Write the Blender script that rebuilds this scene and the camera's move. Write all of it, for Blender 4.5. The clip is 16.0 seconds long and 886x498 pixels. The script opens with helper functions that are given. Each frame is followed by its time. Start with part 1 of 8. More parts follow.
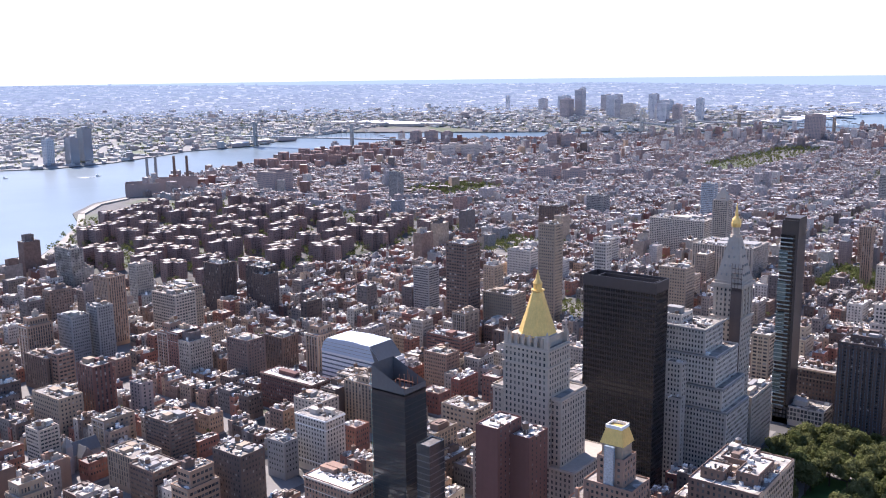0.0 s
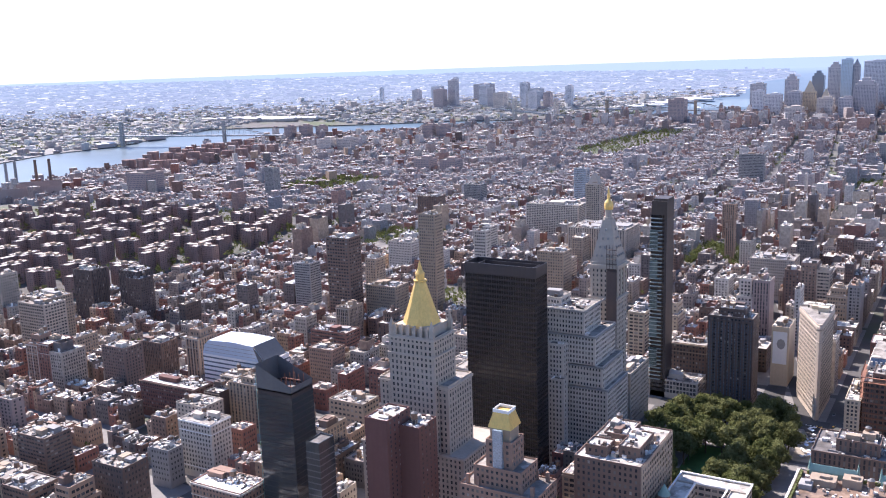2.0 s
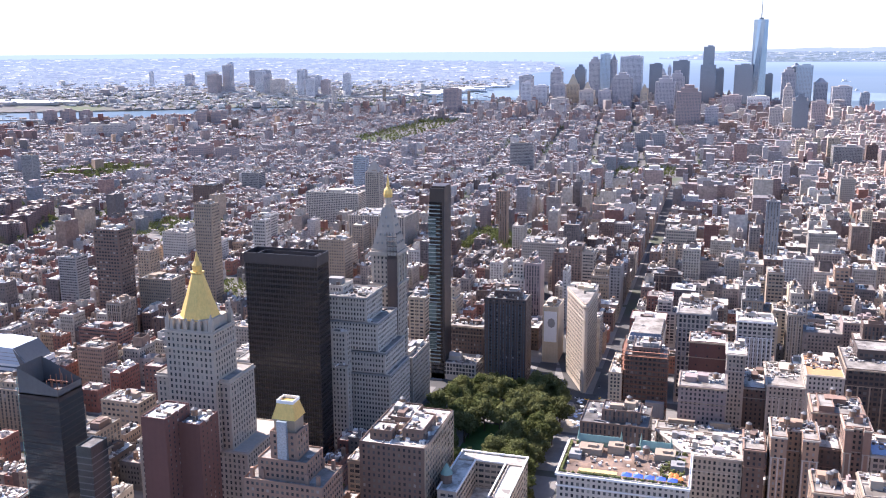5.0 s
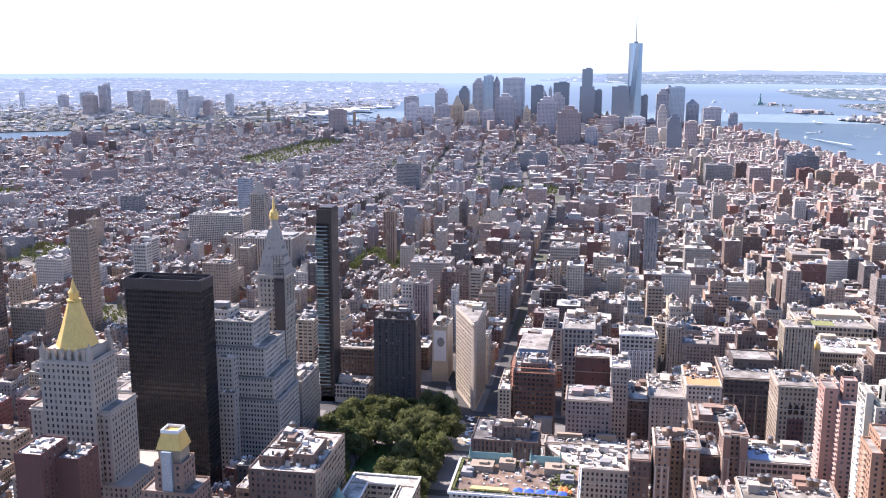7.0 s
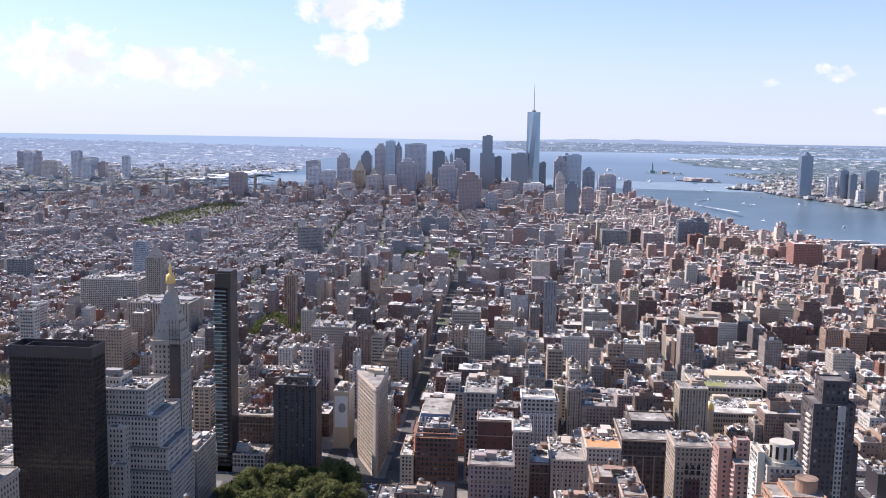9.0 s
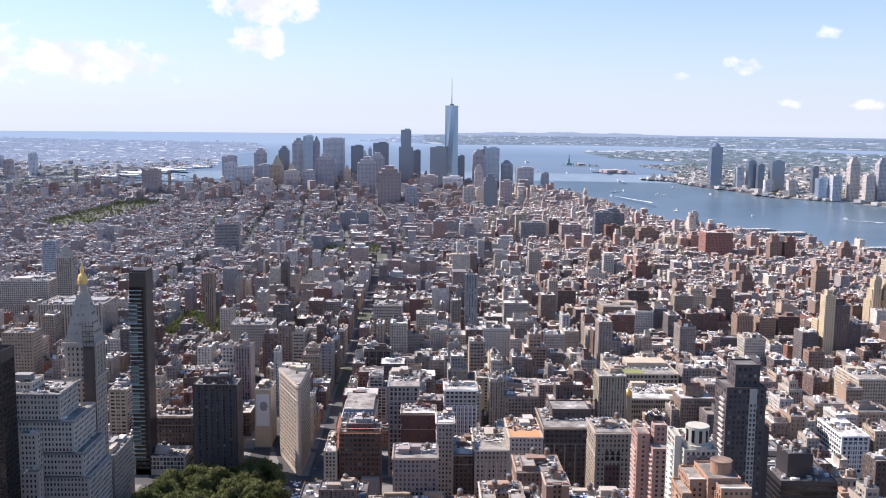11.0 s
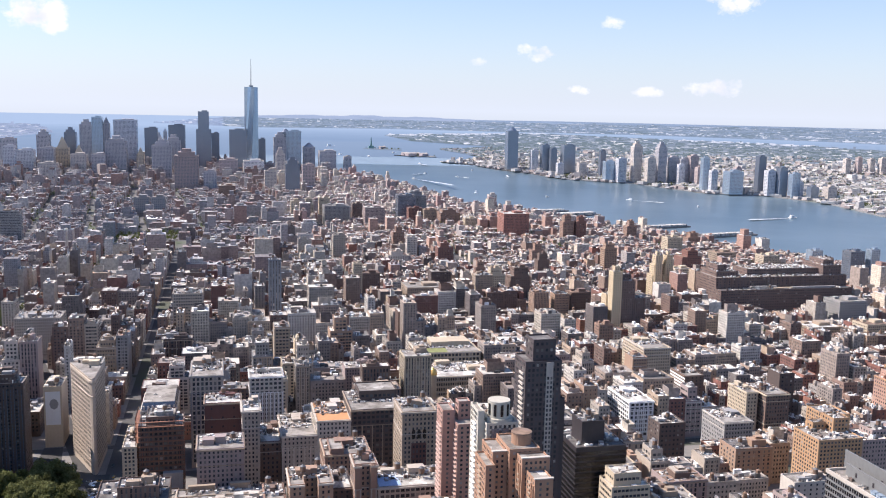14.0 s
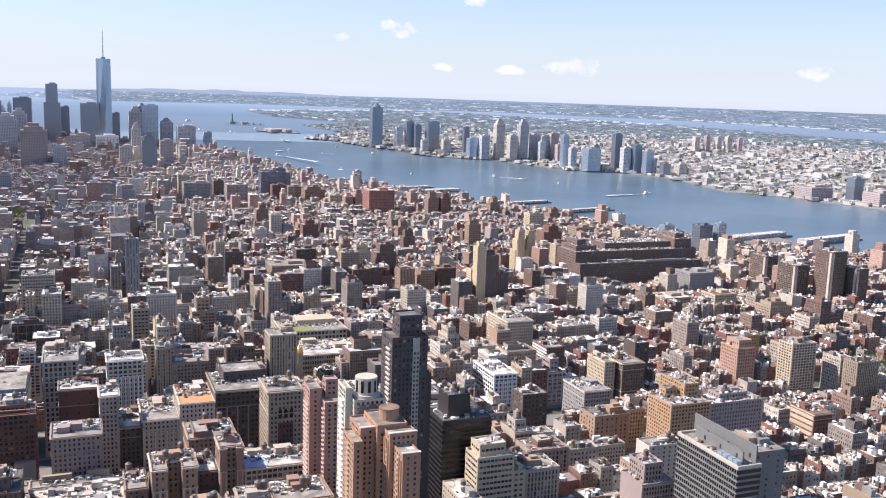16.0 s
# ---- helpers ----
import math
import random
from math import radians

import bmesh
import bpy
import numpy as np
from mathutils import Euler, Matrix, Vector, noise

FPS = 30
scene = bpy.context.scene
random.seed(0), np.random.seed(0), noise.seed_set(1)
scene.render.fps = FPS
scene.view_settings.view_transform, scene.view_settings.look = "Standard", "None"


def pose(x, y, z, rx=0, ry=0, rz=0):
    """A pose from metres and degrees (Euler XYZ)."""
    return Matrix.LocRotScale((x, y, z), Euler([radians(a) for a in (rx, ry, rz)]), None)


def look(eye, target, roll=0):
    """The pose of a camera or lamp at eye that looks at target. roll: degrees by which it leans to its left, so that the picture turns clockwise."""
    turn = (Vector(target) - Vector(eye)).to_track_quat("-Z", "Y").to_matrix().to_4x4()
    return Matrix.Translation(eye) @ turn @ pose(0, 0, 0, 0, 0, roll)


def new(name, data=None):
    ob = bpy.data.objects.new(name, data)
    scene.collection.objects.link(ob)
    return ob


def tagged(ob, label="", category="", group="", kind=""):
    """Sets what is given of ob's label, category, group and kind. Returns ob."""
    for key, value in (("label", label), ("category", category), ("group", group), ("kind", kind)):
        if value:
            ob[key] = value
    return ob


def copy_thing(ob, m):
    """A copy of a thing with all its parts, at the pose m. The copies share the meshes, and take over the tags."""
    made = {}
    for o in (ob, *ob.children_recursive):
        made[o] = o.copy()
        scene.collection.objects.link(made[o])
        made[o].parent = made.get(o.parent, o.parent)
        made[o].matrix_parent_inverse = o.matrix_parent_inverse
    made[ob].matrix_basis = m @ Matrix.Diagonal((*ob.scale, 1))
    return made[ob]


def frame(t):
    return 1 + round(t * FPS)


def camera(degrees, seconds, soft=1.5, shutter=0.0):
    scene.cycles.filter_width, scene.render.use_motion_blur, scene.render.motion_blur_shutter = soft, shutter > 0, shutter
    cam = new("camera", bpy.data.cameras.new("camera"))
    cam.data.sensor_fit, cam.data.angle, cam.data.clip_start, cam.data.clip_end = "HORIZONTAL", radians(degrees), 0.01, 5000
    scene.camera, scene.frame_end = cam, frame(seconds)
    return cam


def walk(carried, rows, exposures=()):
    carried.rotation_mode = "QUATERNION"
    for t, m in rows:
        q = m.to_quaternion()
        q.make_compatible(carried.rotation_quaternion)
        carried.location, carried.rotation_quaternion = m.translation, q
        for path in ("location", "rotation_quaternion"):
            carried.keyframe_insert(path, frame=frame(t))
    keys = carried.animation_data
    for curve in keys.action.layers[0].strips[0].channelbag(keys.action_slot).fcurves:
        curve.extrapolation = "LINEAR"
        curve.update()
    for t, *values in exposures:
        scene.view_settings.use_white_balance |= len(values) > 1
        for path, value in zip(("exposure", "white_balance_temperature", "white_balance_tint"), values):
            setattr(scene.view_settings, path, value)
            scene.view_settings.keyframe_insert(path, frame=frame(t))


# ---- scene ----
# ---------------------------------------------------------------- camera
# x runs across town (west is +x), y runs downtown along the avenues, z is up from the street.
EYE = 321.0
cam = camera(50.5, 16.0, soft=1.1)
ROWS = [
    (0.0, 37.63, -10.85, -0.72),
    (0.5, 35.51, -11.25, -1.00),
    (1.0, 33.95, -11.50, -1.54),
    (1.5, 32.22, -11.53, -1.90),
    (2.0, 30.25, -11.49, -1.94),
    (2.5, 28.02, -11.56, -1.42),
    (3.0, 24.67, -11.71, -0.71),
    (3.5, 22.67, -11.80, -0.74),
    (4.0, 20.51, -12.01, -0.77),
    (4.2, 19.68, -12.10, -0.66),
    (6.3, 12.39, -12.63, -0.11),
    (6.5, 11.72, -12.41, -0.10),
    (7.0, 9.71, -11.24, 0.06),
    (7.5, 8.25, -10.10, 0.27),
    (8.0, 6.70, -8.89, 0.62),
    (8.5, 5.11, -7.98, 0.72),
    (9.0, 3.70, -7.28, 1.01),
    (9.2, 3.30, -7.10, 0.82),
    (11.3, -2.24, -7.62, 0.69),
    (11.5, -3.08, -7.61, 0.74),
    (12.0, -6.26, -7.37, 1.24),
    (12.5, -8.21, -7.28, 1.24),
    (13.0, -10.28, -7.49, 1.25),
    (13.5, -11.58, -7.86, 1.20),
    (14.0, -13.23, -8.41, 1.21),
    (14.5, -15.08, -9.00, 1.32),
    (15.0, -17.56, -9.38, 1.59),
    (15.5, -19.49, -9.49, 1.65),
    (16.0, -21.54, -9.60, 1.92),
]
walk(cam, [(t, pose(0, 0, EYE, 90 + pitch, 0, yaw) @ pose(0, 0, 0, 0, 0, roll)) for t, yaw, pitch, roll in ROWS],
     exposures=[(0.0, 0.96, 5900, 22), (3.5, 1.15, 5900, 22), (6.5, 1.2, 5900, 22), (7.2, 1.0, 5900, 22), (8.0, 0.77, 5900, 21), (9.0, 0.61, 5900, 20), (12.5, 0.6, 5950, 18), (16.0, 0.62, 6050, 17)])

# ---------------------------------------------------------------- sun and sky
SUN_LEFT, SUN_UP = 66.0, 47.0     # degrees to the left of downtown, degrees above the horizon
sun_way = Vector((-math.sin(radians(SUN_LEFT)) * math.cos(radians(SUN_UP)),
                  math.cos(radians(SUN_LEFT)) * math.cos(radians(SUN_UP)), math.sin(radians(SUN_UP))))
sun_data = bpy.data.lights.new("sun", "SUN")
sun_data.energy, sun_data.angle, sun_data.color = 5.0, radians(0.5), (1.0, 0.89, 0.74)
sun = new("sun", sun_data)
sun.matrix_world = look((0, 0, 900), Vector((0, 0, 900)) - sun_way)


class Nodes:
    """A short way to write node trees."""

    def __init__(self, tree):
        self.tree = tree
        tree.nodes.clear()

    def add(self, kind, ins=()):
        n = self.tree.nodes.new(kind)
        self.fill(n, ins)
        return n

    def fill(self, n, ins):
        for k, v in dict(ins).items():
            if isinstance(v, bpy.types.NodeSocket):
                self.tree.links.new(v, n.inputs[k])
            else:
                n.inputs[k].default_value = v

    def math(self, op, a, b=0.0, clamp=False):
        n = self.tree.nodes.new("ShaderNodeMath")
        n.operation, n.use_clamp = op, clamp
        self.fill(n, {0: a, 1: b})
        return n.outputs[0]

    def mix(self, fac, a, b, blend="MIX"):
        n = self.tree.nodes.new("ShaderNodeMix")
        n.data_type, n.blend_type = "RGBA", blend
        self.fill(n, {0: fac, 6: a, 7: b})
        return n.outputs[2]

    def ramp(self, fac, stops, mode="LINEAR"):
        n = self.add("ShaderNodeValToRGB", {0: fac})
        n.color_ramp.interpolation = mode
        els = n.color_ramp.elements
        while len(els) > 1:
            els.remove(els[-1])
        els[0].position, els[0].color = stops[0][0], (*stops[0][1], 1)
        for p, c in stops[1:]:
            e = els.new(p)
            e.color = (*c, 1)
        return n.outputs[0]


world = bpy.data.worlds.new("sky")
scene.world = world
world.use_nodes = True
W = Nodes(world.node_tree)
sky = W.add("ShaderNodeTexSky")
sky.sky_type, sky.sun_disc, sky.sun_elevation, sky.sun_rotation = "NISHITA", False, radians(SUN_UP), radians(-SUN_LEFT)
sky.altitude, sky.air_density, sky.dust_density, sky.ozone_density = 300.0, 1.0, 1.0, 1.6
coord = W.add("ShaderNodeTexCoord").outputs["Generated"]
xyz = W.add("ShaderNodeSeparateXYZ", {0: coord})
bearing = W.math("MULTIPLY", W.math("ARCTAN2", xyz.outputs[0], xyz.outputs[1]), 57.2958)
height = W.math("MULTIPLY", W.math("ARCSINE", xyz.outputs[2]), 57.2958)
plane = W.add("ShaderNodeCombineXYZ", {0: bearing, 1: W.math("MULTIPLY", height, 1.15)}).outputs[0]
lumps = W.add("ShaderNodeTexNoise", {"Vector": plane, "Scale": 0.95, "Detail": 9.0, "Roughness": 0.60}).outputs[0]
cover = None
# fair-weather cumulus: bearing, height, half width, half depth in degrees, fullness
for b, e, rb, re, full in ((-25.8, 3.69, 4.74, 2.41, 0.90), (-19.4, 3.30, 6.03, 1.54, 0.95), (-9.3, 6.93, 4.53, 1.74, 1.00), (-9.8, 4.70, 2.37, 1.25, 1.00), (18.4, 3.48, 1.55, 0.63, 0.80), (15.0, 2.94, 0.78, 0.34, 0.70), (29.8, 6.36, 1.98, 1.06, 0.85), (23.0, 5.28, 0.95, 0.58, 0.60), (21.3, 1.36, 1.21, 0.34, 0.70), (25.1, 1.36, 1.08, 0.34, 0.70), (28.9, 1.57, 2.37, 0.68, 0.80), (25.1, 1.28, 1.21, 0.39, 0.75), (42.4, 1.61, 1.38, 0.53, 0.80), (-19.8, 2.92, 7.33, 1.25, 0.50)):
    off = W.math("ADD", W.math("POWER", W.math("ABSOLUTE", W.math("DIVIDE", W.math("SUBTRACT", bearing, b), rb)), 2.0),
                 W.math("POWER", W.math("ABSOLUTE", W.math("DIVIDE", W.math("SUBTRACT", height, e), re)), 2.0))
    puff = W.math("MULTIPLY", W.math("SUBTRACT", 1.0, off, clamp=True), full)
    cover = puff if cover is None else W.math("MAXIMUM", cover, puff)
dense = W.math("MULTIPLY", W.math("SUBTRACT", W.math("ADD", cover, W.math("MULTIPLY", W.math("SUBTRACT", lumps, 0.5), 2.3)), 0.36), 1.9, clamp=True)
dense = W.math("MULTIPLY", dense, W.math("GREATER_THAN", cover, 0.001))
SKY = 0.095
tone = W.mix(1.0, sky.outputs[0], (0.885, 1.0, 1.10, 1), "MULTIPLY")
low = W.math("MULTIPLY", W.math("POWER", 2.718, W.math("MULTIPLY", W.math("ABSOLUTE", height), -0.17)), 0.85)
tone = W.mix(low, tone, (6.1, 6.45, 6.75, 1))      # milky summer air near the horizon
shade = W.add("ShaderNodeTexNoise", {"Vector": plane, "Scale": 0.42, "Detail": 4.0}).outputs[0]
body = W.mix(W.math("MULTIPLY", W.math("SUBTRACT", shade, 0.42, clamp=True), 4.5, clamp=True), (7.9, 7.7, 7.5, 1), (6.3, 6.35, 6.6, 1))
whole = W.mix(dense, tone, body)
W.add("ShaderNodeOutputWorld", {0: W.add("ShaderNodeBackground", {0: whole, 1: SKY}).outputs[0]})

# ---------------------------------------------------------------- materials


def principled(name, build):
    m = bpy.data.materials.new(name)
    m.use_nodes = True
    N = Nodes(m.node_tree)
    ins = build(N)
    b = N.add("ShaderNodeBsdfPrincipled", ins)
    N.add("ShaderNodeOutputMaterial", {0: b.outputs[0]})
    return m


def rgb(*c):
    return (c[0], c[1], c[2], 1.0)


def plain(name, colour, rough=0.8, metal=0.0, vary=0.25, scale=0.4, bump=0.0, spec=0.5):
    """A surface with stains at two scales and a small change from object to object."""
    def build(N):
        p = N.add("ShaderNodeNewGeometry").outputs["Position"]
        a = N.add("ShaderNodeTexNoise", {"Vector": p, "Scale": scale, "Detail": 4.0}).outputs[0]
        b = N.add("ShaderNodeTexNoise", {"Vector": p, "Scale": scale * 0.12, "Detail": 2.0}).outputs[0]
        r = N.add("ShaderNodeObjectInfo").outputs["Random"]
        down = N.add("ShaderNodeVectorMath", {0: p, 1: (1.3, 1.3, 0.06)})
        down.operation = "MULTIPLY"
        c = N.add("ShaderNodeTexNoise", {"Vector": down.outputs[0], "Scale": scale, "Detail": 3.0}).outputs[0]
        k = N.math("ADD", N.math("MULTIPLY", N.math("ADD", N.math("ADD", a, b), c), vary), N.math("MULTIPLY", r, vary * 0.6))
        k = N.math("ADD", k, 1.0 - vary * 1.8)
        ins = {"Base Color": N.mix(1.0, rgb(*colour), N.add("ShaderNodeCombineColor", {0: k, 1: k, 2: k}).outputs[0], "MULTIPLY"),
               "Roughness": rough, "Metallic": metal, "Specular IOR Level": spec}
        if bump:
            ins["Normal"] = N.add("ShaderNodeBump", {"Height": a, "Strength": bump, "Distance": 0.3}).outputs[0]
        return ins
    return principled(name, build)


def palette(name, stops, rough=0.85, floors=0.0):
    """Many buildings in one mesh: each island takes a colour of its own; floors adds the storeys of far facades."""
    def build(N):
        geo = N.add("ShaderNodeNewGeometry")
        pick = N.ramp(geo.outputs["Random Per Island"], [(i / len(stops), c) for i, c in enumerate(stops)], "CONSTANT")
        p = geo.outputs["Position"]
        a = N.add("ShaderNodeTexNoise", {"Vector": p, "Scale": 0.25, "Detail": 5.0}).outputs[0]
        k = N.math("ADD", N.math("MULTIPLY", a, 1.3), 0.35)
        c = N.mix(1.0, pick, N.add("ShaderNodeCombineColor", {0: k, 1: k, 2: k}).outputs[0], "MULTIPLY")
        ins = {"Roughness": rough}
        if floors:
            s = N.add("ShaderNodeSeparateXYZ", {0: p})
            row = N.math("GREATER_THAN", N.math("FRACT", N.math("DIVIDE", s.outputs[2], 3.6)), 0.5)
            col = N.math("GREATER_THAN", N.math("FRACT", N.math("DIVIDE", N.math("ADD", s.outputs[0], s.outputs[1]), 3.1)), 0.5)
            pane = N.math("MULTIPLY", row, col)
            c = N.mix(N.math("MULTIPLY", pane, floors), c, rgb(0.03, 0.035, 0.045))
        ins["Base Color"] = c
        return ins
    return principled(name, build)


def glassy(name, colour, rough=0.12, metal=0.0, spec=0.5):
    def build(N):
        p = N.add("ShaderNodeNewGeometry").outputs["Position"]
        a = N.add("ShaderNodeTexNoise", {"Vector": p, "Scale": 0.9, "Detail": 1.0}).outputs[0]
        k = N.math("ADD", N.math("MULTIPLY", a, 0.9), 0.55)
        return {"Base Color": N.mix(1.0, rgb(*colour), N.add("ShaderNodeCombineColor", {0: k, 1: k, 2: k}).outputs[0], "MULTIPLY"),
                "Roughness": rough, "Metallic": metal, "Specular IOR Level": spec}
    return principled(name, build)




def window_nodes(N):
    """Panes: most dark, some with pale blinds drawn."""
    pick = N.add("ShaderNodeNewGeometry").outputs["Random Per Island"]
    odd = N.add("ShaderNodeObjectInfo").outputs["Random"]
    k = N.math("FRACT", N.math("ADD", pick, odd))
    c = N.ramp(k, [(0.0, (0.035, 0.038, 0.044)), (0.4, (0.06, 0.063, 0.07)), (0.68, (0.105, 0.105, 0.108)), (0.84, (0.18, 0.17, 0.155)), (0.95, (0.33, 0.31, 0.28))], "CONSTANT")
    return {"Base Color": c, "Roughness": 0.2, "Specular IOR Level": 0.35}


GLASS = principled("window_glass", window_nodes)
DARK_GLASS = glassy("black_glass", (0.012, 0.012, 0.014), 0.2)
BLUE_GLASS = glassy("blue_glass", (0.27, 0.31, 0.37), 0.18, 0.55)
PALE_GLASS = glassy("pale_glass", (0.42, 0.52, 0.62), 0.18, 0.5)
GREEN_GLASS = glassy("green_glass", (0.11, 0.165, 0.17), 0.15, 0.3)
SLATE = glassy("slate_glass", (0.20, 0.23, 0.28), 0.25, 0.4)
LIME = plain("limestone", (0.425, 0.365, 0.30), 0.85)
WHITE_STONE = plain("white_stone", (0.53, 0.475, 0.41), 0.8)
CREAM = plain("cream_terracotta", (0.52, 0.43, 0.31), 0.8)
BEIGE = plain("beige_brick", (0.345, 0.27, 0.20), 0.9)
TAN = plain("tan_brick", (0.37, 0.25, 0.175), 0.9)
ORANGE = plain("orange_brick", (0.43, 0.265, 0.145), 0.9)
RED = plain("red_brick", (0.225, 0.115, 0.09), 0.9)
MAROON = plain("maroon_brick", (0.14, 0.068, 0.058), 0.9)
ROSE = plain("rose_brick", (0.30, 0.195, 0.145), 0.9)
WAREHOUSE = plain("warehouse_brick", (0.175, 0.122, 0.103), 0.9)
BRICK_RED = plain("bright_red_brick", (0.32, 0.155, 0.12), 0.9)
ESTATE = plain("estate_brick", (0.335, 0.265, 0.245), 0.9)
BROWN = plain("brown_brick", (0.175, 0.12, 0.095), 0.9)
DARK_BROWN = plain("dark_brown_brick", (0.105, 0.078, 0.068), 0.9)
GREY = plain("grey_concrete", (0.29, 0.28, 0.27), 0.85)
DARK_GREY = plain("dark_grey_panel", (0.125, 0.125, 0.128), 0.6)
BLACK = plain("black_panel", (0.044, 0.037, 0.039), 0.45, vary=0.4)
WHITE = plain("white_paint", (0.78, 0.77, 0.75), 0.6, vary=0.12)
GOLD = plain("gold_leaf", (0.80, 0.54, 0.17), 0.45, 0.4, vary=0.3, scale=0.8)
STEEL = plain("steel", (0.30, 0.31, 0.32), 0.45, 0.7)
COPPER = plain("green_copper", (0.19, 0.31, 0.28), 0.7)
TANK_WOOD = plain("tank_wood", (0.20, 0.13, 0.09), 0.9)
RUST = plain("rust_scaffold", (0.28, 0.13, 0.08), 0.8)


def roofing(name, a, b, c):
    """Flat roofing: patched sheets, puddle stains and seams."""
    def build(N):
        p = N.add("ShaderNodeNewGeometry").outputs["Position"]
        r = N.add("ShaderNodeObjectInfo").outputs["Random"]
        move = N.add("ShaderNodeVectorMath", {0: p, 1: N.add("ShaderNodeCombineXYZ", {0: N.math("MULTIPLY", r, 90.0), 1: N.math("MULTIPLY", r, 57.0)}).outputs[0]})
        move.operation = "ADD"
        n = N.add("ShaderNodeTexNoise", {"Vector": move.outputs[0], "Scale": 0.09, "Detail": 5.0, "Roughness": 0.65}).outputs[0]
        v = N.add("ShaderNodeTexVoronoi", {"Vector": move.outputs[0], "Scale": 0.16}).outputs["Color"]
        sheet = N.ramp(v, [(0.0, a), (0.45, b), (0.75, a), (0.88, c)], "CONSTANT")
        stain = N.ramp(n, [(0.36, (0.45, 0.43, 0.41)), (0.56, (1.0, 1.0, 1.0))])
        return {"Base Color": N.mix(1.0, sheet, stain, "MULTIPLY"), "Roughness": 0.85}
    return principled(name, build)


SILVER_ROOF = roofing("silver_roof", (0.66, 0.635, 0.58), (0.46, 0.435, 0.39), (0.22, 0.20, 0.18))
TAR_ROOF = roofing("tar_roof", (0.14, 0.13, 0.125), (0.19, 0.175, 0.165), (0.40, 0.39, 0.38))
GREY_ROOF = roofing("gravel_roof", (0.337, 0.310, 0.275), (0.265, 0.240, 0.214), (0.530, 0.500, 0.456))
BROWN_ROOF = roofing("brown_roof", (0.28, 0.19, 0.135), (0.22, 0.155, 0.12), (0.38, 0.34, 0.31))
BLUE_TARP = plain("blue_tarp", (0.06, 0.14, 0.55), 0.6)
YELLOW_TARP = plain("yellow_tarp", (0.72, 0.50, 0.20), 0.7)
ASPHALT = plain("asphalt", (0.060, 0.058, 0.057), 0.9, vary=0.4, scale=0.08)
PAVING = plain("paving", (0.19, 0.18, 0.17), 0.9, vary=0.35, scale=0.15)
SEDUM = plain("sedum", (0.20, 0.21, 0.08), 0.95, vary=0.5, scale=0.2)
LAWN = plain("lawn", (0.06, 0.13, 0.03), 0.95, vary=0.6, scale=0.1)


def foliage(name, colour):
    """Leaves: matt, letting part of the sun through, each tree and each spray a little different."""
    m = bpy.data.materials.new(name)
    m.use_nodes = True
    N = Nodes(m.node_tree)
    geo = N.add("ShaderNodeNewGeometry")
    a = N.add("ShaderNodeTexNoise", {"Vector": geo.outputs["Position"], "Scale": 0.09, "Detail": 3.0}).outputs[0]
    k = N.math("ADD", N.math("MULTIPLY", a, 0.9), N.math("MULTIPLY", geo.outputs["Random Per Island"], 0.35))
    k = N.math("ADD", k, N.math("MULTIPLY", N.add("ShaderNodeObjectInfo").outputs["Random"], 0.35))
    c = N.mix(1.0, rgb(*colour), N.add("ShaderNodeCombineColor", {0: N.math("ADD", k, 0.12), 1: N.math("ADD", k, 0.08), 2: k}).outputs[0], "MULTIPLY")
    mixed = N.add("ShaderNodeMixShader", {0: 0.38, 1: N.add("ShaderNodeBsdfDiffuse", {0: c}).outputs[0], 2: N.add("ShaderNodeBsdfTranslucent", {0: c}).outputs[0]})
    N.add("ShaderNodeOutputMaterial", {0: mixed.outputs[0]})
    return m


LEAF = foliage("leaves", (0.180, 0.200, 0.094))
LEAF_DARK = foliage("dark_leaves", (0.145, 0.170, 0.072))
BARK = plain("bark", (0.10, 0.075, 0.055), 0.95)

OLD_TOWN = [(0.183, 0.114, 0.091), (0.282, 0.189, 0.149), (0.233, 0.106, 0.084), (0.353, 0.270, 0.213), (0.132, 0.100, 0.085), (0.407, 0.361, 0.312),
            (0.220, 0.155, 0.125), (0.318, 0.290, 0.262), (0.286, 0.137, 0.100), (0.521, 0.475, 0.419), (0.170, 0.152, 0.142), (0.414, 0.292, 0.200)]
LOFTS = [(0.381, 0.337, 0.286), (0.247, 0.176, 0.137), (0.461, 0.409, 0.339), (0.176, 0.116, 0.094), (0.328, 0.267, 0.225), (0.212, 0.107, 0.086),
         (0.526, 0.491, 0.439), (0.280, 0.238, 0.211), (0.160, 0.135, 0.126), (0.414, 0.318, 0.232)]
ROOFS = [(0.820, 0.800, 0.724), (0.464, 0.436, 0.386), (0.186, 0.167, 0.151), (0.681, 0.648, 0.583), (0.310, 0.278, 0.244), (0.393, 0.304, 0.235),
         (0.134, 0.121, 0.112), (0.537, 0.506, 0.452), (0.248, 0.212, 0.188), (0.743, 0.708, 0.630), (0.207, 0.183, 0.160), (0.341, 0.304, 0.264)]
# further districts get paler, flatter colours: haze painted into walls and roofs
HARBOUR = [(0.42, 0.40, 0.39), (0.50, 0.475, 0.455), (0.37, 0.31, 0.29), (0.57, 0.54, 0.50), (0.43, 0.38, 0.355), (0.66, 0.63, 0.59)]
VILLAGE = [(0.337, 0.281, 0.267), (0.407, 0.365, 0.351), (0.281, 0.211, 0.190), (0.477, 0.449, 0.421), (0.351, 0.267, 0.232), (0.562, 0.519, 0.477), (0.295, 0.281, 0.281), (0.365, 0.232, 0.190)]
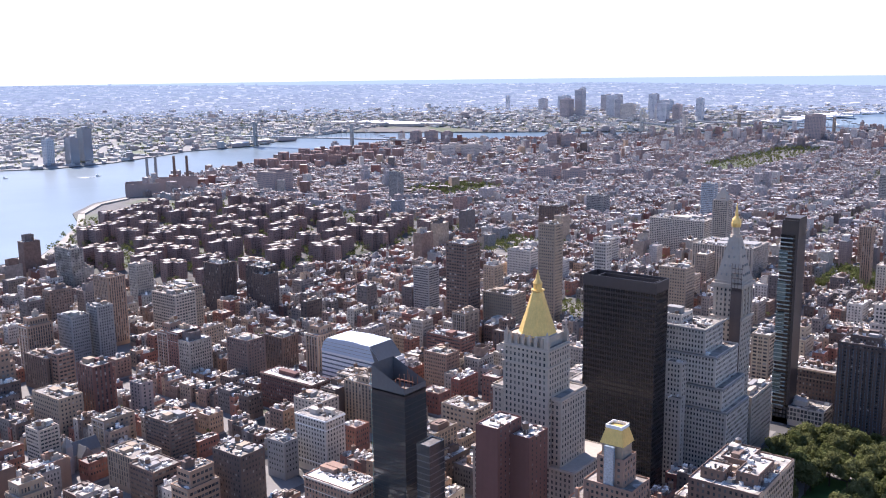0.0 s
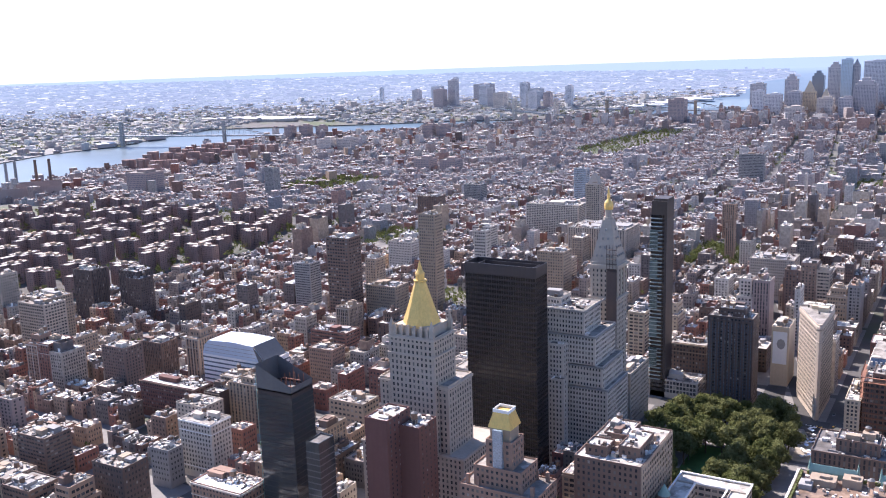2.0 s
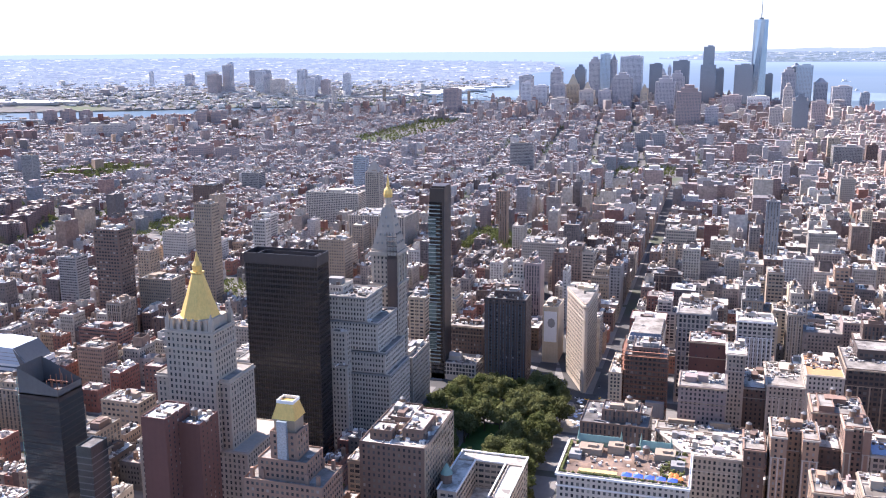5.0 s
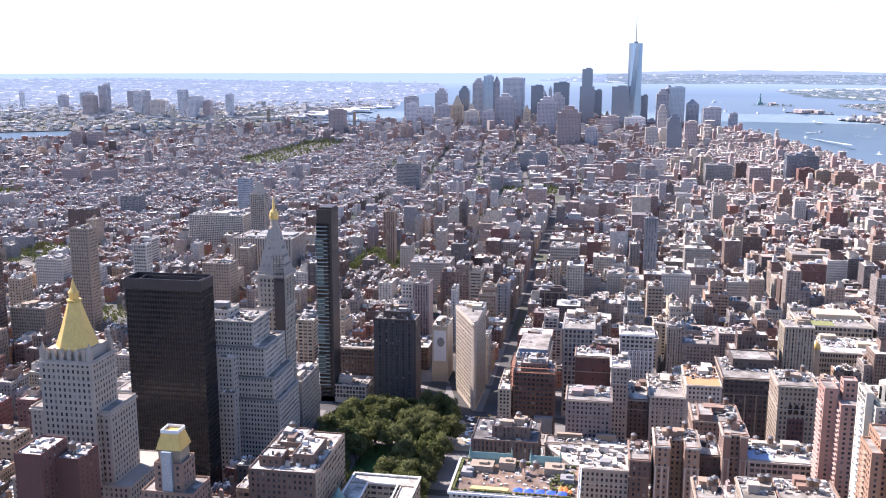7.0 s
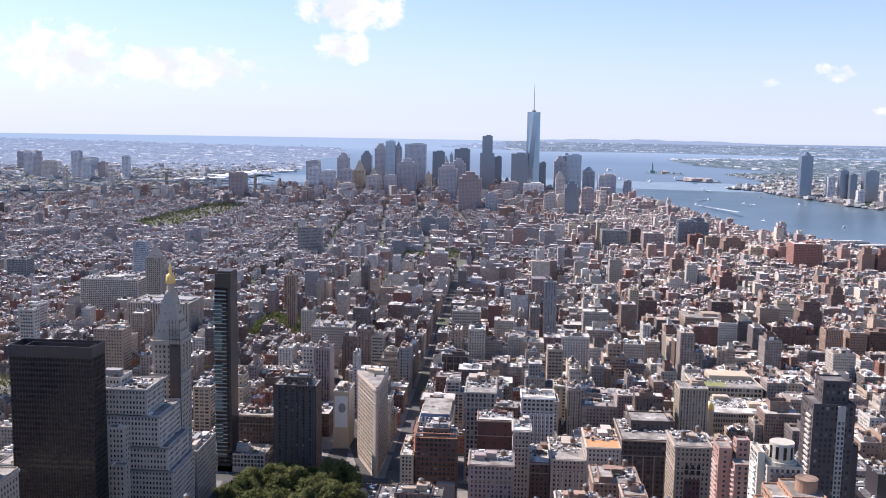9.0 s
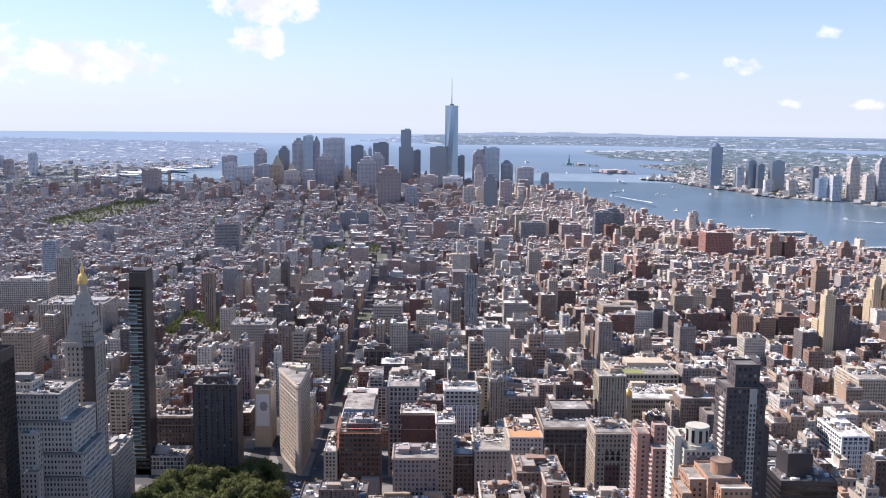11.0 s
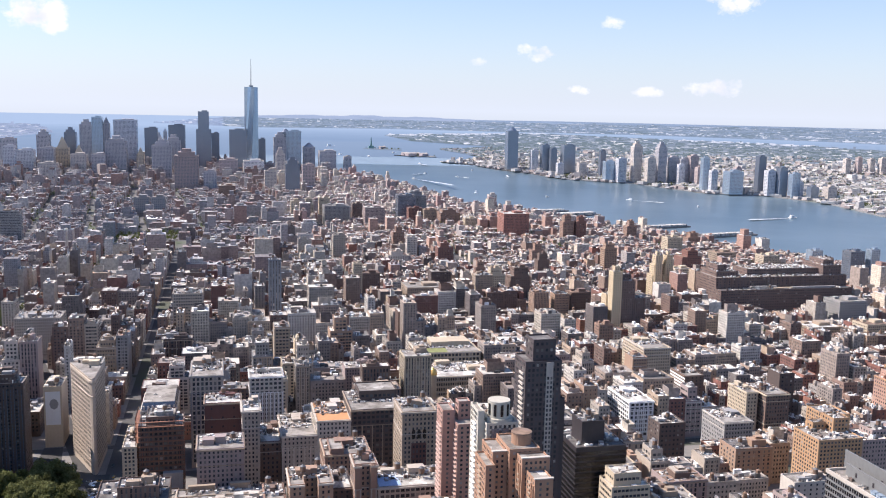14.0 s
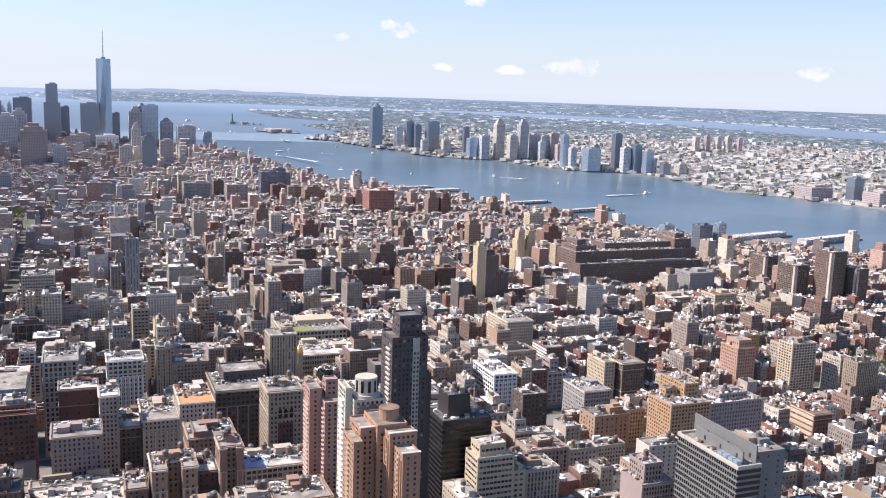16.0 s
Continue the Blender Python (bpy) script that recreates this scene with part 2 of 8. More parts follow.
WEST_SIDE = [(0.40, 0.29, 0.24), (0.48, 0.385, 0.31), (0.33, 0.205, 0.165), (0.56, 0.50, 0.43), (0.41, 0.265, 0.21), (0.63, 0.54, 0.43), (0.35, 0.31, 0.29), (0.46, 0.31, 0.245), (0.27, 0.20, 0.175)]
WEST_ROOFS = [(0.52, 0.50, 0.47), (0.36, 0.345, 0.33), (0.66, 0.64, 0.60), (0.28, 0.265, 0.25), (0.45, 0.40, 0.36), (0.33, 0.31, 0.30), (0.80, 0.78, 0.74), (0.41, 0.375, 0.345), (0.27, 0.27, 0.235), (0.58, 0.54, 0.49)]
VILLAGE_ROOFS = [(0.300, 0.288, 0.275), (0.213, 0.200, 0.200), (0.425, 0.413, 0.400), (0.175, 0.163, 0.163), (0.288, 0.237, 0.219), (0.200, 0.188, 0.194), (0.700, 0.688, 0.675), (0.263, 0.237, 0.231), (0.188, 0.169, 0.163), (0.350, 0.312, 0.288)]
FAR_ROOFS = [(0.31, 0.305, 0.30), (0.43, 0.42, 0.40), (0.25, 0.245, 0.24), (0.50, 0.48, 0.45), (0.33, 0.29, 0.265), (0.28, 0.285, 0.275), (0.40, 0.37, 0.345), (0.35, 0.345, 0.34), (0.24, 0.255, 0.215), (0.74, 0.72, 0.69)]
WALL_OLD = palette("old_town_walls", OLD_TOWN)
WALL_LOFT = palette("loft_walls", LOFTS)
WALL_HARBOUR = palette("hazed_harbour_walls", HARBOUR, floors=0.12)
ROOF_FAR = palette("far_roofs", FAR_ROOFS, 0.8)
WALL_WEST = palette("west_side_walls", WEST_SIDE, floors=0.35)
WALL_QUARTER = palette("warehouse_quarter_walls", [(0.46, 0.38, 0.33), (0.38, 0.28, 0.25), (0.55, 0.49, 0.42), (0.33, 0.25, 0.23), (0.49, 0.41, 0.36), (0.62, 0.54, 0.44), (0.36, 0.32, 0.31), (0.42, 0.28, 0.25)], floors=0.3)
# office and village walls lightened too, in place of haze
WALL_TIP = palette("hazed_office_walls", [(0.42, 0.39, 0.38), (0.50, 0.48, 0.47), (0.36, 0.31, 0.29), (0.56, 0.53, 0.50), (0.38, 0.36, 0.37), (0.46, 0.38, 0.34)], floors=0.4)
WALL_MID = palette("hazed_village_walls", VILLAGE, floors=0.35)
ROOF_MID = palette("village_roofs", VILLAGE_ROOFS, 0.8)
ROOF_WEST = palette("west_side_roofs", WEST_ROOFS, 0.8)
ROOF_MIX = palette("roofs", ROOFS, 0.75)
CLUTTER = palette("roof_clutter", [(0.40, 0.36, 0.33), (0.68, 0.66, 0.62), (0.16, 0.12, 0.10), (0.50, 0.42, 0.34), (0.24, 0.23, 0.23), (0.80, 0.78, 0.75), (0.10, 0.095, 0.09), (0.74, 0.73, 0.70)])


def water_nodes(N):
    p = N.add("ShaderNodeNewGeometry").outputs["Position"]
    a = N.add("ShaderNodeTexNoise", {"Vector": p, "Scale": 0.05, "Detail": 6.0, "Roughness": 0.65}).outputs[0]
    b = N.add("ShaderNodeTexNoise", {"Vector": p, "Scale": 0.0025, "Detail": 4.0}).outputs[0]
    c = N.ramp(b, [(0.35, (0.098, 0.143, 0.178)), (0.65, (0.138, 0.188, 0.228))])
    return {"Base Color": c, "Roughness": 0.3, "Metallic": 0.1, "Specular IOR Level": 0.25,
            "Normal": N.add("ShaderNodeBump", {"Height": a, "Strength": 0.22, "Distance": 1.0}).outputs[0]}


WATER = principled("river_water", water_nodes)


def land_nodes(lo, hi, leaf):
    def build(N):
        p = N.add("ShaderNodeNewGeometry").outputs["Position"]
        a = N.add("ShaderNodeTexNoise", {"Vector": p, "Scale": 0.03, "Detail": 6.0, "Roughness": 0.7}).outputs[0]
        b = N.add("ShaderNodeTexNoise", {"Vector": p, "Scale": 0.006, "Detail": 3.0}).outputs[0]
        street = N.ramp(a, [(0.3, lo), (0.7, hi)])
        green = N.math("MULTIPLY", N.math("SUBTRACT", b, 0.52, clamp=True), 7.0, clamp=True)
        return {"Base Color": N.mix(green, street, rgb(*leaf)), "Roughness": 0.9}
    return build


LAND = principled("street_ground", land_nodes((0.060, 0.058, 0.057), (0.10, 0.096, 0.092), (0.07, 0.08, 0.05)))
# both lighter than the near streets: haze put into the ground colour
FAR_LAND = principled("hazed_suburb_ground", land_nodes((0.19, 0.19, 0.185), (0.28, 0.275, 0.265), (0.12, 0.15, 0.09)))
MID_LAND = principled("hazed_village_ground", land_nodes((0.085, 0.082, 0.082), (0.15, 0.145, 0.14), (0.09, 0.11, 0.06)))


def true_place(N):
    """Where a point of the drawn-in far country lies in truth, on the plan."""
    p = N.add("ShaderNodeSeparateXYZ", {0: N.add("ShaderNodeNewGeometry").outputs["Position"]})
    r = N.math("SQRT", N.math("ADD", N.math("POWER", p.outputs[0], 2.0), N.math("POWER", p.outputs[1], 2.0)))
    left = N.math("MAXIMUM", N.math("SUBTRACT", 1.0, N.math("DIVIDE", N.math("SUBTRACT", r, 2600.0), 2280.0)), 0.0005)
    far = N.math("SUBTRACT", 2600.0, N.math("MULTIPLY", N.math("LOGARITHM", left, 2.71828), 2280.0))
    k = N.math("DIVIDE", far, r)
    return N.add("ShaderNodeCombineXYZ", {0: N.math("MULTIPLY", p.outputs[0], k), 1: N.math("MULTIPLY", p.outputs[1], k)}).outputs[0]


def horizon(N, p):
    """How much blue haze is painted over a place: none nearby, most towards the horizon."""
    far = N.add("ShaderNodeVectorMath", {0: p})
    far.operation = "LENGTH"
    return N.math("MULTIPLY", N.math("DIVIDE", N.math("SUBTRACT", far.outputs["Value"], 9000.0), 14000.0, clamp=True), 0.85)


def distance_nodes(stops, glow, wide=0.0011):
    """Far country and open sea at the end of the view: glowing, haze painted into the emission."""
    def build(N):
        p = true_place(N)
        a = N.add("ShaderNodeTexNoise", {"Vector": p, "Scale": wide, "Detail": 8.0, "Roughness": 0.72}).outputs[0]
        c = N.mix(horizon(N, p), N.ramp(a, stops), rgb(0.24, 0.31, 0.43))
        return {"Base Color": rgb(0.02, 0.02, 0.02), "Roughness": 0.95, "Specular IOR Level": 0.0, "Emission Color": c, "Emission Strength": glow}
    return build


# house tones glow ready-hazed and fade on to blue with distance
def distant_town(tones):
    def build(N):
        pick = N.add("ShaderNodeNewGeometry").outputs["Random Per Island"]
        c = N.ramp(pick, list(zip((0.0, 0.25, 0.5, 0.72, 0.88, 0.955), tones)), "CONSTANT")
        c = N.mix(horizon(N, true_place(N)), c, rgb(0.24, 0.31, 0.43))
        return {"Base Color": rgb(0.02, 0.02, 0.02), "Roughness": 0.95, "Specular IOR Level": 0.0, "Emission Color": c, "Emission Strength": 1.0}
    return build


# eastern tones paler than western ones: sun-side glare put into the colours
HAZED_TOWN = principled("distant_town", distant_town([(0.20, 0.235, 0.32), (0.255, 0.295, 0.385), (0.225, 0.27, 0.335), (0.29, 0.325, 0.415), (0.37, 0.40, 0.47), (0.58, 0.58, 0.61)]))
HAZED_SUBURB = principled("distant_suburb", distant_town([(0.105, 0.14, 0.15), (0.17, 0.205, 0.245), (0.13, 0.165, 0.175), (0.225, 0.255, 0.295), (0.32, 0.345, 0.385), (0.62, 0.61, 0.60)]))
# lighter matt water, the reflected sky put into its base colour
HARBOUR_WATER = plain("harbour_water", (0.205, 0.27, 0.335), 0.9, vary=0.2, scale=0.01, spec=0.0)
HAZED_LAND = principled("hazed_land", distance_nodes([(0.36, (0.215, 0.26, 0.345)), (0.48, (0.255, 0.305, 0.40)), (0.62, (0.295, 0.345, 0.44))], 1.0, 0.0016))
HAZED_WEST = principled("hazed_west", distance_nodes([(0.36, (0.125, 0.162, 0.195)), (0.48, (0.165, 0.205, 0.25)), (0.62, (0.215, 0.252, 0.30))], 1.0, 0.0016))


def hazed_sea(N):
    """Harbour and sea at the end of the view: glowing, sky reflection and haze painted in, paler with distance."""
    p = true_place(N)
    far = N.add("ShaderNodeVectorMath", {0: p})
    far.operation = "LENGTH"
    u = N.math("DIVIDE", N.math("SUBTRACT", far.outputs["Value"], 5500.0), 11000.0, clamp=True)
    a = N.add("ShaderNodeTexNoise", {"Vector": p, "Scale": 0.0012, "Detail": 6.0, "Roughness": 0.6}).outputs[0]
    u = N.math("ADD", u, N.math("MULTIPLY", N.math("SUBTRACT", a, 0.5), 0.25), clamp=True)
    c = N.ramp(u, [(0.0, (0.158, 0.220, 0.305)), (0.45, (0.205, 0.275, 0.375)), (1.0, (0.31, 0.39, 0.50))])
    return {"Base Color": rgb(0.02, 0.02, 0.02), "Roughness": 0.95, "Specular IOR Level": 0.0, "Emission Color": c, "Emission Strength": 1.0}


HAZED_SEA = principled("hazed_sea", hazed_sea)

# ---------------------------------------------------------------- geometry helpers
NEAR, SPAN = 2600.0, 2280.0


def shrink(r):
    """The lens sees no further than five kilometres: past 2.6 km the land is drawn in towards the eye, keeping its direction and shape."""
    return 1.0 if r <= NEAR else (NEAR + SPAN * (1 - math.exp(-(r - NEAR) / SPAN))) / r


def settle(x, y, z=0.0):
    s = shrink(math.hypot(x, y))
    return x * s, y * s, EYE + (z - EYE) * s


def mesh_of(name, verts, faces):
    """A mesh of four-sided faces from two arrays."""
    verts, faces = np.asarray(verts, np.float32).reshape(-1, 3), np.asarray(faces, np.int32).reshape(-1, 4)
    me = bpy.data.meshes.new(name)
    me.vertices.add(len(verts))
    me.vertices.foreach_set("co", verts.ravel())
    me.loops.add(faces.size)
    me.loops.foreach_set("vertex_index", faces.ravel())
    me.polygons.add(len(faces))
    me.polygons.foreach_set("loop_start", np.arange(0, faces.size, 4, dtype=np.int32))
    me.update(calc_edges=True)
    me.validate()
    me.shade_flat()
    return me


SQUARE = np.array([(-0.5, -0.5), (0.5, -0.5), (0.5, 0.5), (-0.5, 0.5)])
SIDES = [(i, (i + 1) % 4) for i in range(4)]


class Bulk:
    """Gathers many four-sided faces for one mesh."""

    def __init__(self):
        self.v, self.f, self.n = [], [], 0

    def put(self, verts, faces):
        verts = np.asarray(verts, float).reshape(-1, 3)
        self.v.append(verts)
        self.f.append(np.asarray(faces, int).reshape(-1, 4) + self.n)
        self.n += len(verts)

    def ring(self, cx, cy, w, d, turn=0.0):
        c, s = math.cos(turn), math.sin(turn)
        p = SQUARE * (w, d)
        return np.stack([cx + p[:, 0] * c - p[:, 1] * s, cy + p[:, 0] * s + p[:, 1] * c], 1)

    def box(self, cx, cy, w, d, z0, z1, turn=0.0, top=True):
        p = self.ring(cx, cy, w, d, turn)
        v = np.concatenate([np.c_[p, np.full(4, z0)], np.c_[p, np.full(4, z1)]])
        f = [(a, b, b + 4, a + 4) for a, b in SIDES] + ([(4, 5, 6, 7)] if top else [])
        self.put(v, f)

    def span(self, x0, x1, y0, y1, z0, z1):
        self.box((x0 + x1) / 2, (y0 + y1) / 2, x1 - x0, y1 - y0, z0, z1)

    def shell(self, cx, cy, w, d, z0, z1, turn=0.0, rim=0.9, thick=0.45):
        """Four walls with a parapet that stands rim above the roof z1."""
        p, q = self.ring(cx, cy, w, d, turn), self.ring(cx, cy, w - 2 * thick, d - 2 * thick, turn)
        v = np.concatenate([np.c_[p, np.full(4, z0)], np.c_[p, np.full(4, z1 + rim)], np.c_[q, np.full(4, z1 + rim)], np.c_[q, np.full(4, z1 - 0.2)]])
        f = []
        for a, b in SIDES:
            f += [(a, b, b + 4, a + 4), (a + 4, b + 4, b + 8, a + 8), (a + 8, b + 8, b + 12, a + 12)]
        self.put(v, f)

    def sheet(self, cx, cy, w, d, z, turn=0.0):
        self.put(np.c_[self.ring(cx, cy, w, d, turn), np.full(4, z)], [(0, 1, 2, 3)])

    def loft(self, *rings):
        """Skins rings of equal length, from the bottom up, and closes the top as a fan of quads."""
        n = len(rings[0])
        v = np.concatenate([np.asarray(r, float) for r in rings])
        f = [(k * n + a, k * n + (a + 1) % n, (k + 1) * n + (a + 1) % n, (k + 1) * n + a) for k in range(len(rings) - 1) for a in range(n)]
        last = (len(rings) - 1) * n
        mid = np.asarray(rings[-1], float).mean(0)
        v = np.concatenate([v, [mid]])
        f += [(last + a, last + (a + 1) % n, last + (a + 2) % n, len(v) - 1) for a in range(0, n - n % 2, 2)]
        self.put(v, f)

    def tube(self, cx, cy, r0, r1, z0, z1, n=12):
        a = np.arange(n) * 2 * math.pi / n
        self.loft(np.c_[cx + r0 * np.cos(a), cy + r0 * np.sin(a), np.full(n, z0)], np.c_[cx + r1 * np.cos(a), cy + r1 * np.sin(a), np.full(n, z1)])

    def panes(self, cx, cy, w, d, z0, z1, turn=0.0, step=3.0, storey=3.6, pane=(1.5, 1.9), out=0.06, faces=(0, 1, 2, 3), edge=1.2):
        """Window panes on the walls of a block, in rows and columns."""
        c, s = math.cos(turn), math.sin(turn)
        nz = int((z1 - z0 - 1.0) / storey)
        if nz < 1:
            return
        zs = z0 + 1.0 + (np.arange(nz) + 0.5) * (z1 - z0 - 1.0) / nz
        for k in faces:
            run, gap = (w, d) if k % 2 == 0 else (d, w)
            nu = int((run - 2 * edge) / step)
            if nu < 1:
                continue
            us = (np.arange(nu) + 0.5) * (run - 2 * edge) / nu - (run - 2 * edge) / 2
            U, Z = [a.ravel() for a in np.meshgrid(us, zs)]
            q = np.zeros((len(U), 4, 3))
            for i, (du, dz) in enumerate(((-1, -1), (1, -1), (1, 1), (-1, 1))):
                u, o = U + du * pane[0] / 2, gap / 2 + out
                lx, ly = ((u, -o), (o, u), (-u, o), (-o, -u))[k]
                q[:, i, 0], q[:, i, 1], q[:, i, 2] = cx + lx * c - ly * s, cy + lx * s + ly * c, Z + dz * pane[1] / 2
            self.put(q.reshape(-1, 3), np.arange(len(U) * 4).reshape(-1, 4))

    def draw_in(self):
        """Bring what lies past the near land in towards the eye."""
        for v in self.v:
            r = np.hypot(v[:, 0].mean(), v[:, 1].mean())
            if r > NEAR:
                s = shrink(r)
                v[:, :2] *= s
                v[:, 2] = EYE + (v[:, 2] - EYE) * s
        return self

    def mesh(self, name, shift=None):
        v = np.concatenate(self.v)
        if shift is not None:
            v = v - np.asarray(shift)
        return mesh_of(name, v, np.concatenate(self.f))


def part(name, bulk, material, parent=None, label="", shift=None, kind=""):
    """One mesh object under a thing or a part, or at top level."""
    me = bulk.mesh(name, shift)
    me.materials.append(material)
    ob = new(name, me)
    if parent is not None:
        ob.parent = parent
    return tagged(ob, label, kind=kind)


def thing(name, x, y, label, category, group="", kind="", z=0.0):
    ob = new(name)
    ob.location = (x, y, z)
    ob.empty_display_size = 2.0
    return tagged(ob, label, category, group, kind)


# ---------------------------------------------------------------- water and land
MANHATTAN = [(-1100, -700), (-1200, 100), (-1432, 718), (-1541, 829), (-1672, 953), (-1847, 1109), (-2013, 1194), (-2127, 1321), (-2167, 1446),
             (-2403, 1861), (-2429, 2019), (-2518, 2246), (-2693, 2610), (-2731, 2894), (-2740, 3200), (-2452, 3434), (-2265, 3738),
             (-1900, 4020), (-1560, 4330), (-1200, 4520), (-900, 4950), (-720, 5400), (-480, 5800), (-250, 5700), (150, 5000), (383, 4517), (545, 4391),
             (672, 4075), (742, 3688), (764, 3403), (792, 3090), (900, 2900), (1020, 2640), (1118, 2461), (1196, 2164), (1240, 1996),
             (1330, 1840), (1390, 1660), (1480, 1560), (1640, 1480), (1690, 900), (1700, -700)]
LONG_ISLAND = [(-4200, -2500), (-3500, 300), (-3140, 1614), (-3041, 1759), (-3047, 1985), (-3210, 2437), (-3183, 2780), (-3387, 3211), (-3480, 3640),
               (-3673, 4315), (-3313, 4187), (-2754, 4020), (-2350, 4300), (-2050, 4370), (-1700, 4680), (-1600, 5100), (-1703, 5371), (-1900, 6100), (-1500, 6700),
               (-1606, 7300), (-1931, 9137), (-1800, 10943), (-2600, 14500), (-9000, 17500), (-16000, 14500), (-26000, 13000), (-33000, -2500)]
JERSEY = [(3300, -2500), (2700, 1300), (2337, 2193), (2263, 2529), (2146, 2709), (2241, 3147), (2177, 3465), (1961, 3571), (1872, 4078),
          (1625, 4340), (1574, 4813), (1494, 5074), (1472, 5478), (1325, 5731), (1800, 6300), (1750, 7600), (2500, 8200), (1900, 9600),
          (1950, 11600), (3200, 12500), (4600, 13300), (5600, 11300), (6500, 9500), (6600, 6450), (9000, -2500)]
NEWARK = [(10800, -2500), (8700, 8400), (8200, 11600), (6400, 13900), (4300, 14600), (2600, 15500), (400, 15000), (-1200, 17500), (600, 30000), (12000, 33000), (33000, 20000), (33000, -2500)]
LIBERTY = [(1110, 7640), (1240, 7480), (1390, 7420), (1380, 7560), (1230, 7700)]
ELLIS = [(1180, 6600), (1290, 6430), (1440, 6380), (1430, 6520), (1300, 6620)]


def inside(poly, x, y):
    hit = False
    for (x0, y0), (x1, y1) in zip(poly, poly[1:] + poly[:1]):
        if (y0 > y) != (y1 > y) and x < x0 + (y - y0) * (x1 - x0) / (y1 - y0):
            hit = not hit
    return hit


def land_mesh(polys, rise):
    bm = bmesh.new()
    for poly in polys:
        vs = [bm.verts.new((x, y, 0)) for x, y in poly]
        bm.faces.new(vs)
    cuts = [s * c for c in (*range(0, 9000, 400), *range(9000, 18000, 900), 20000, 23000, 27000) for s in (1, -1)]
    bmesh.ops.triangulate(bm, faces=bm.faces[:])
    for c in sorted(set(cuts)):
        for n in ((1, 0, 0), (0, 1, 0)):
            bmesh.ops.bisect_plane(bm, geom=bm.verts[:] + bm.edges[:] + bm.faces[:], plane_co=(n[0] * c, n[1] * c, 0), plane_no=n)
    rim = [e for e in bm.edges if e.is_boundary]
    low = bmesh.ops.extrude_edge_only(bm, edges=rim)["geom"]
    down = {v for v in low if isinstance(v, bmesh.types.BMVert)}
    for v in bm.verts:
        v.co = settle(v.co.x, v.co.y, -6.0 if v in down else rise)
    bmesh.ops.recalc_face_normals(bm, faces=bm.faces[:])
    me = bpy.data.meshes.new("ground")
    bm.to_mesh(me)
    bm.free()
    me.shade_flat()
    return me


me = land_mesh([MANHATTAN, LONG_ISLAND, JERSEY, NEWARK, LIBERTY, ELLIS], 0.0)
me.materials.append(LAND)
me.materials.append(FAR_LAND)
me.materials.append(HAZED_LAND)
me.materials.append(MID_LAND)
me.materials.append(HAZED_WEST)
# with distance: lighter ground first, then the glowing haze-toned land
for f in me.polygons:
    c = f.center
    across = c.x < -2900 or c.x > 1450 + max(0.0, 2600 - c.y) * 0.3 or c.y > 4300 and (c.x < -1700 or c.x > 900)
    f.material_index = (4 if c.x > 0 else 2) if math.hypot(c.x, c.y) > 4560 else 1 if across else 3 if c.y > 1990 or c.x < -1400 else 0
tagged(new("ground", me), "grey built-up land with streets and green patches", "ground", kind="structure")

sea = Bulk()
rs = [0, 700, 1400, 2100, *range(2600, 9000, 300), *range(9000, 18000, 900), 20000, 24000, 33500]
turns = [radians(a) for a in range(0, 360, 1)]
for r0, r1 in zip(rs, rs[1:]):
    for a0, a1 in zip(turns, turns[1:] + [2 * math.pi]):
        sea.put([settle(r * math.sin(a), r * math.cos(a), -3.0 - max(0.0, r - 4000) * 0.0015) for r, a in ((r0, a0), (r1, a0), (r1, a1), (r0, a1))], [(0, 3, 2, 1)])
water = part("water", sea, WATER)
water.data.materials.append(HAZED_SEA)
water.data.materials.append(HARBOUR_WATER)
# outer rings switch to the matt, then the glowing water with painted sky tones
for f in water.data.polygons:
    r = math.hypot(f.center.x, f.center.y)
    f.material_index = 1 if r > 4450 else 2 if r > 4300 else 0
tagged(water, "rippled blue-grey river and harbour water", "water", kind="structure")

# low wooded hills behind the harbour, glowing in the painted haze tone
hills = Bulk()
hill_rng = random.Random(4)
steps = [2.0 + k * 0.1 for k in range(131)]
rises = [11 * math.sin(math.pi * (a - 2) / 13) ** 0.8 * (0.8 + 0.25 * math.sin(a * 1.7) + 0.12 * math.sin(a * 5.1)) + hill_rng.uniform(0, 0.8) if 2 < a < 15 else 0.0 for a in steps]
for (a0, h0), (a1, h1) in zip(zip(steps, rises), zip(steps[1:], rises[1:])):
    p0, p1 = [(4862 * math.sin(radians(a)), 4862 * math.cos(radians(a))) for a in (a0, a1)]
    q0, q1 = [(4800 * math.sin(radians(a)), 4800 * math.cos(radians(a))) for a in (a0, a1)]
    hills.put([(*q0, 266), (*q1, 266), (*p1, 275 + h1), (*p0, 275 + h0)], [(0, 1, 2, 3)])
tagged(part("backdrop", hills, HAZED_LAND), "low wooded hills in painted haze along the horizon", "hills", kind="structure")

# ---------------------------------------------------------------- landmark buildings
TAKEN = []      # plan boxes of the buildings that stand on their own


def claim(x0, x1, y0, y1):
    TAKEN.append((min(x0, x1) - 2, max(x0, x1) + 2, min(y0, y1) - 2, max(y0, y1) + 2))


PANES = {}


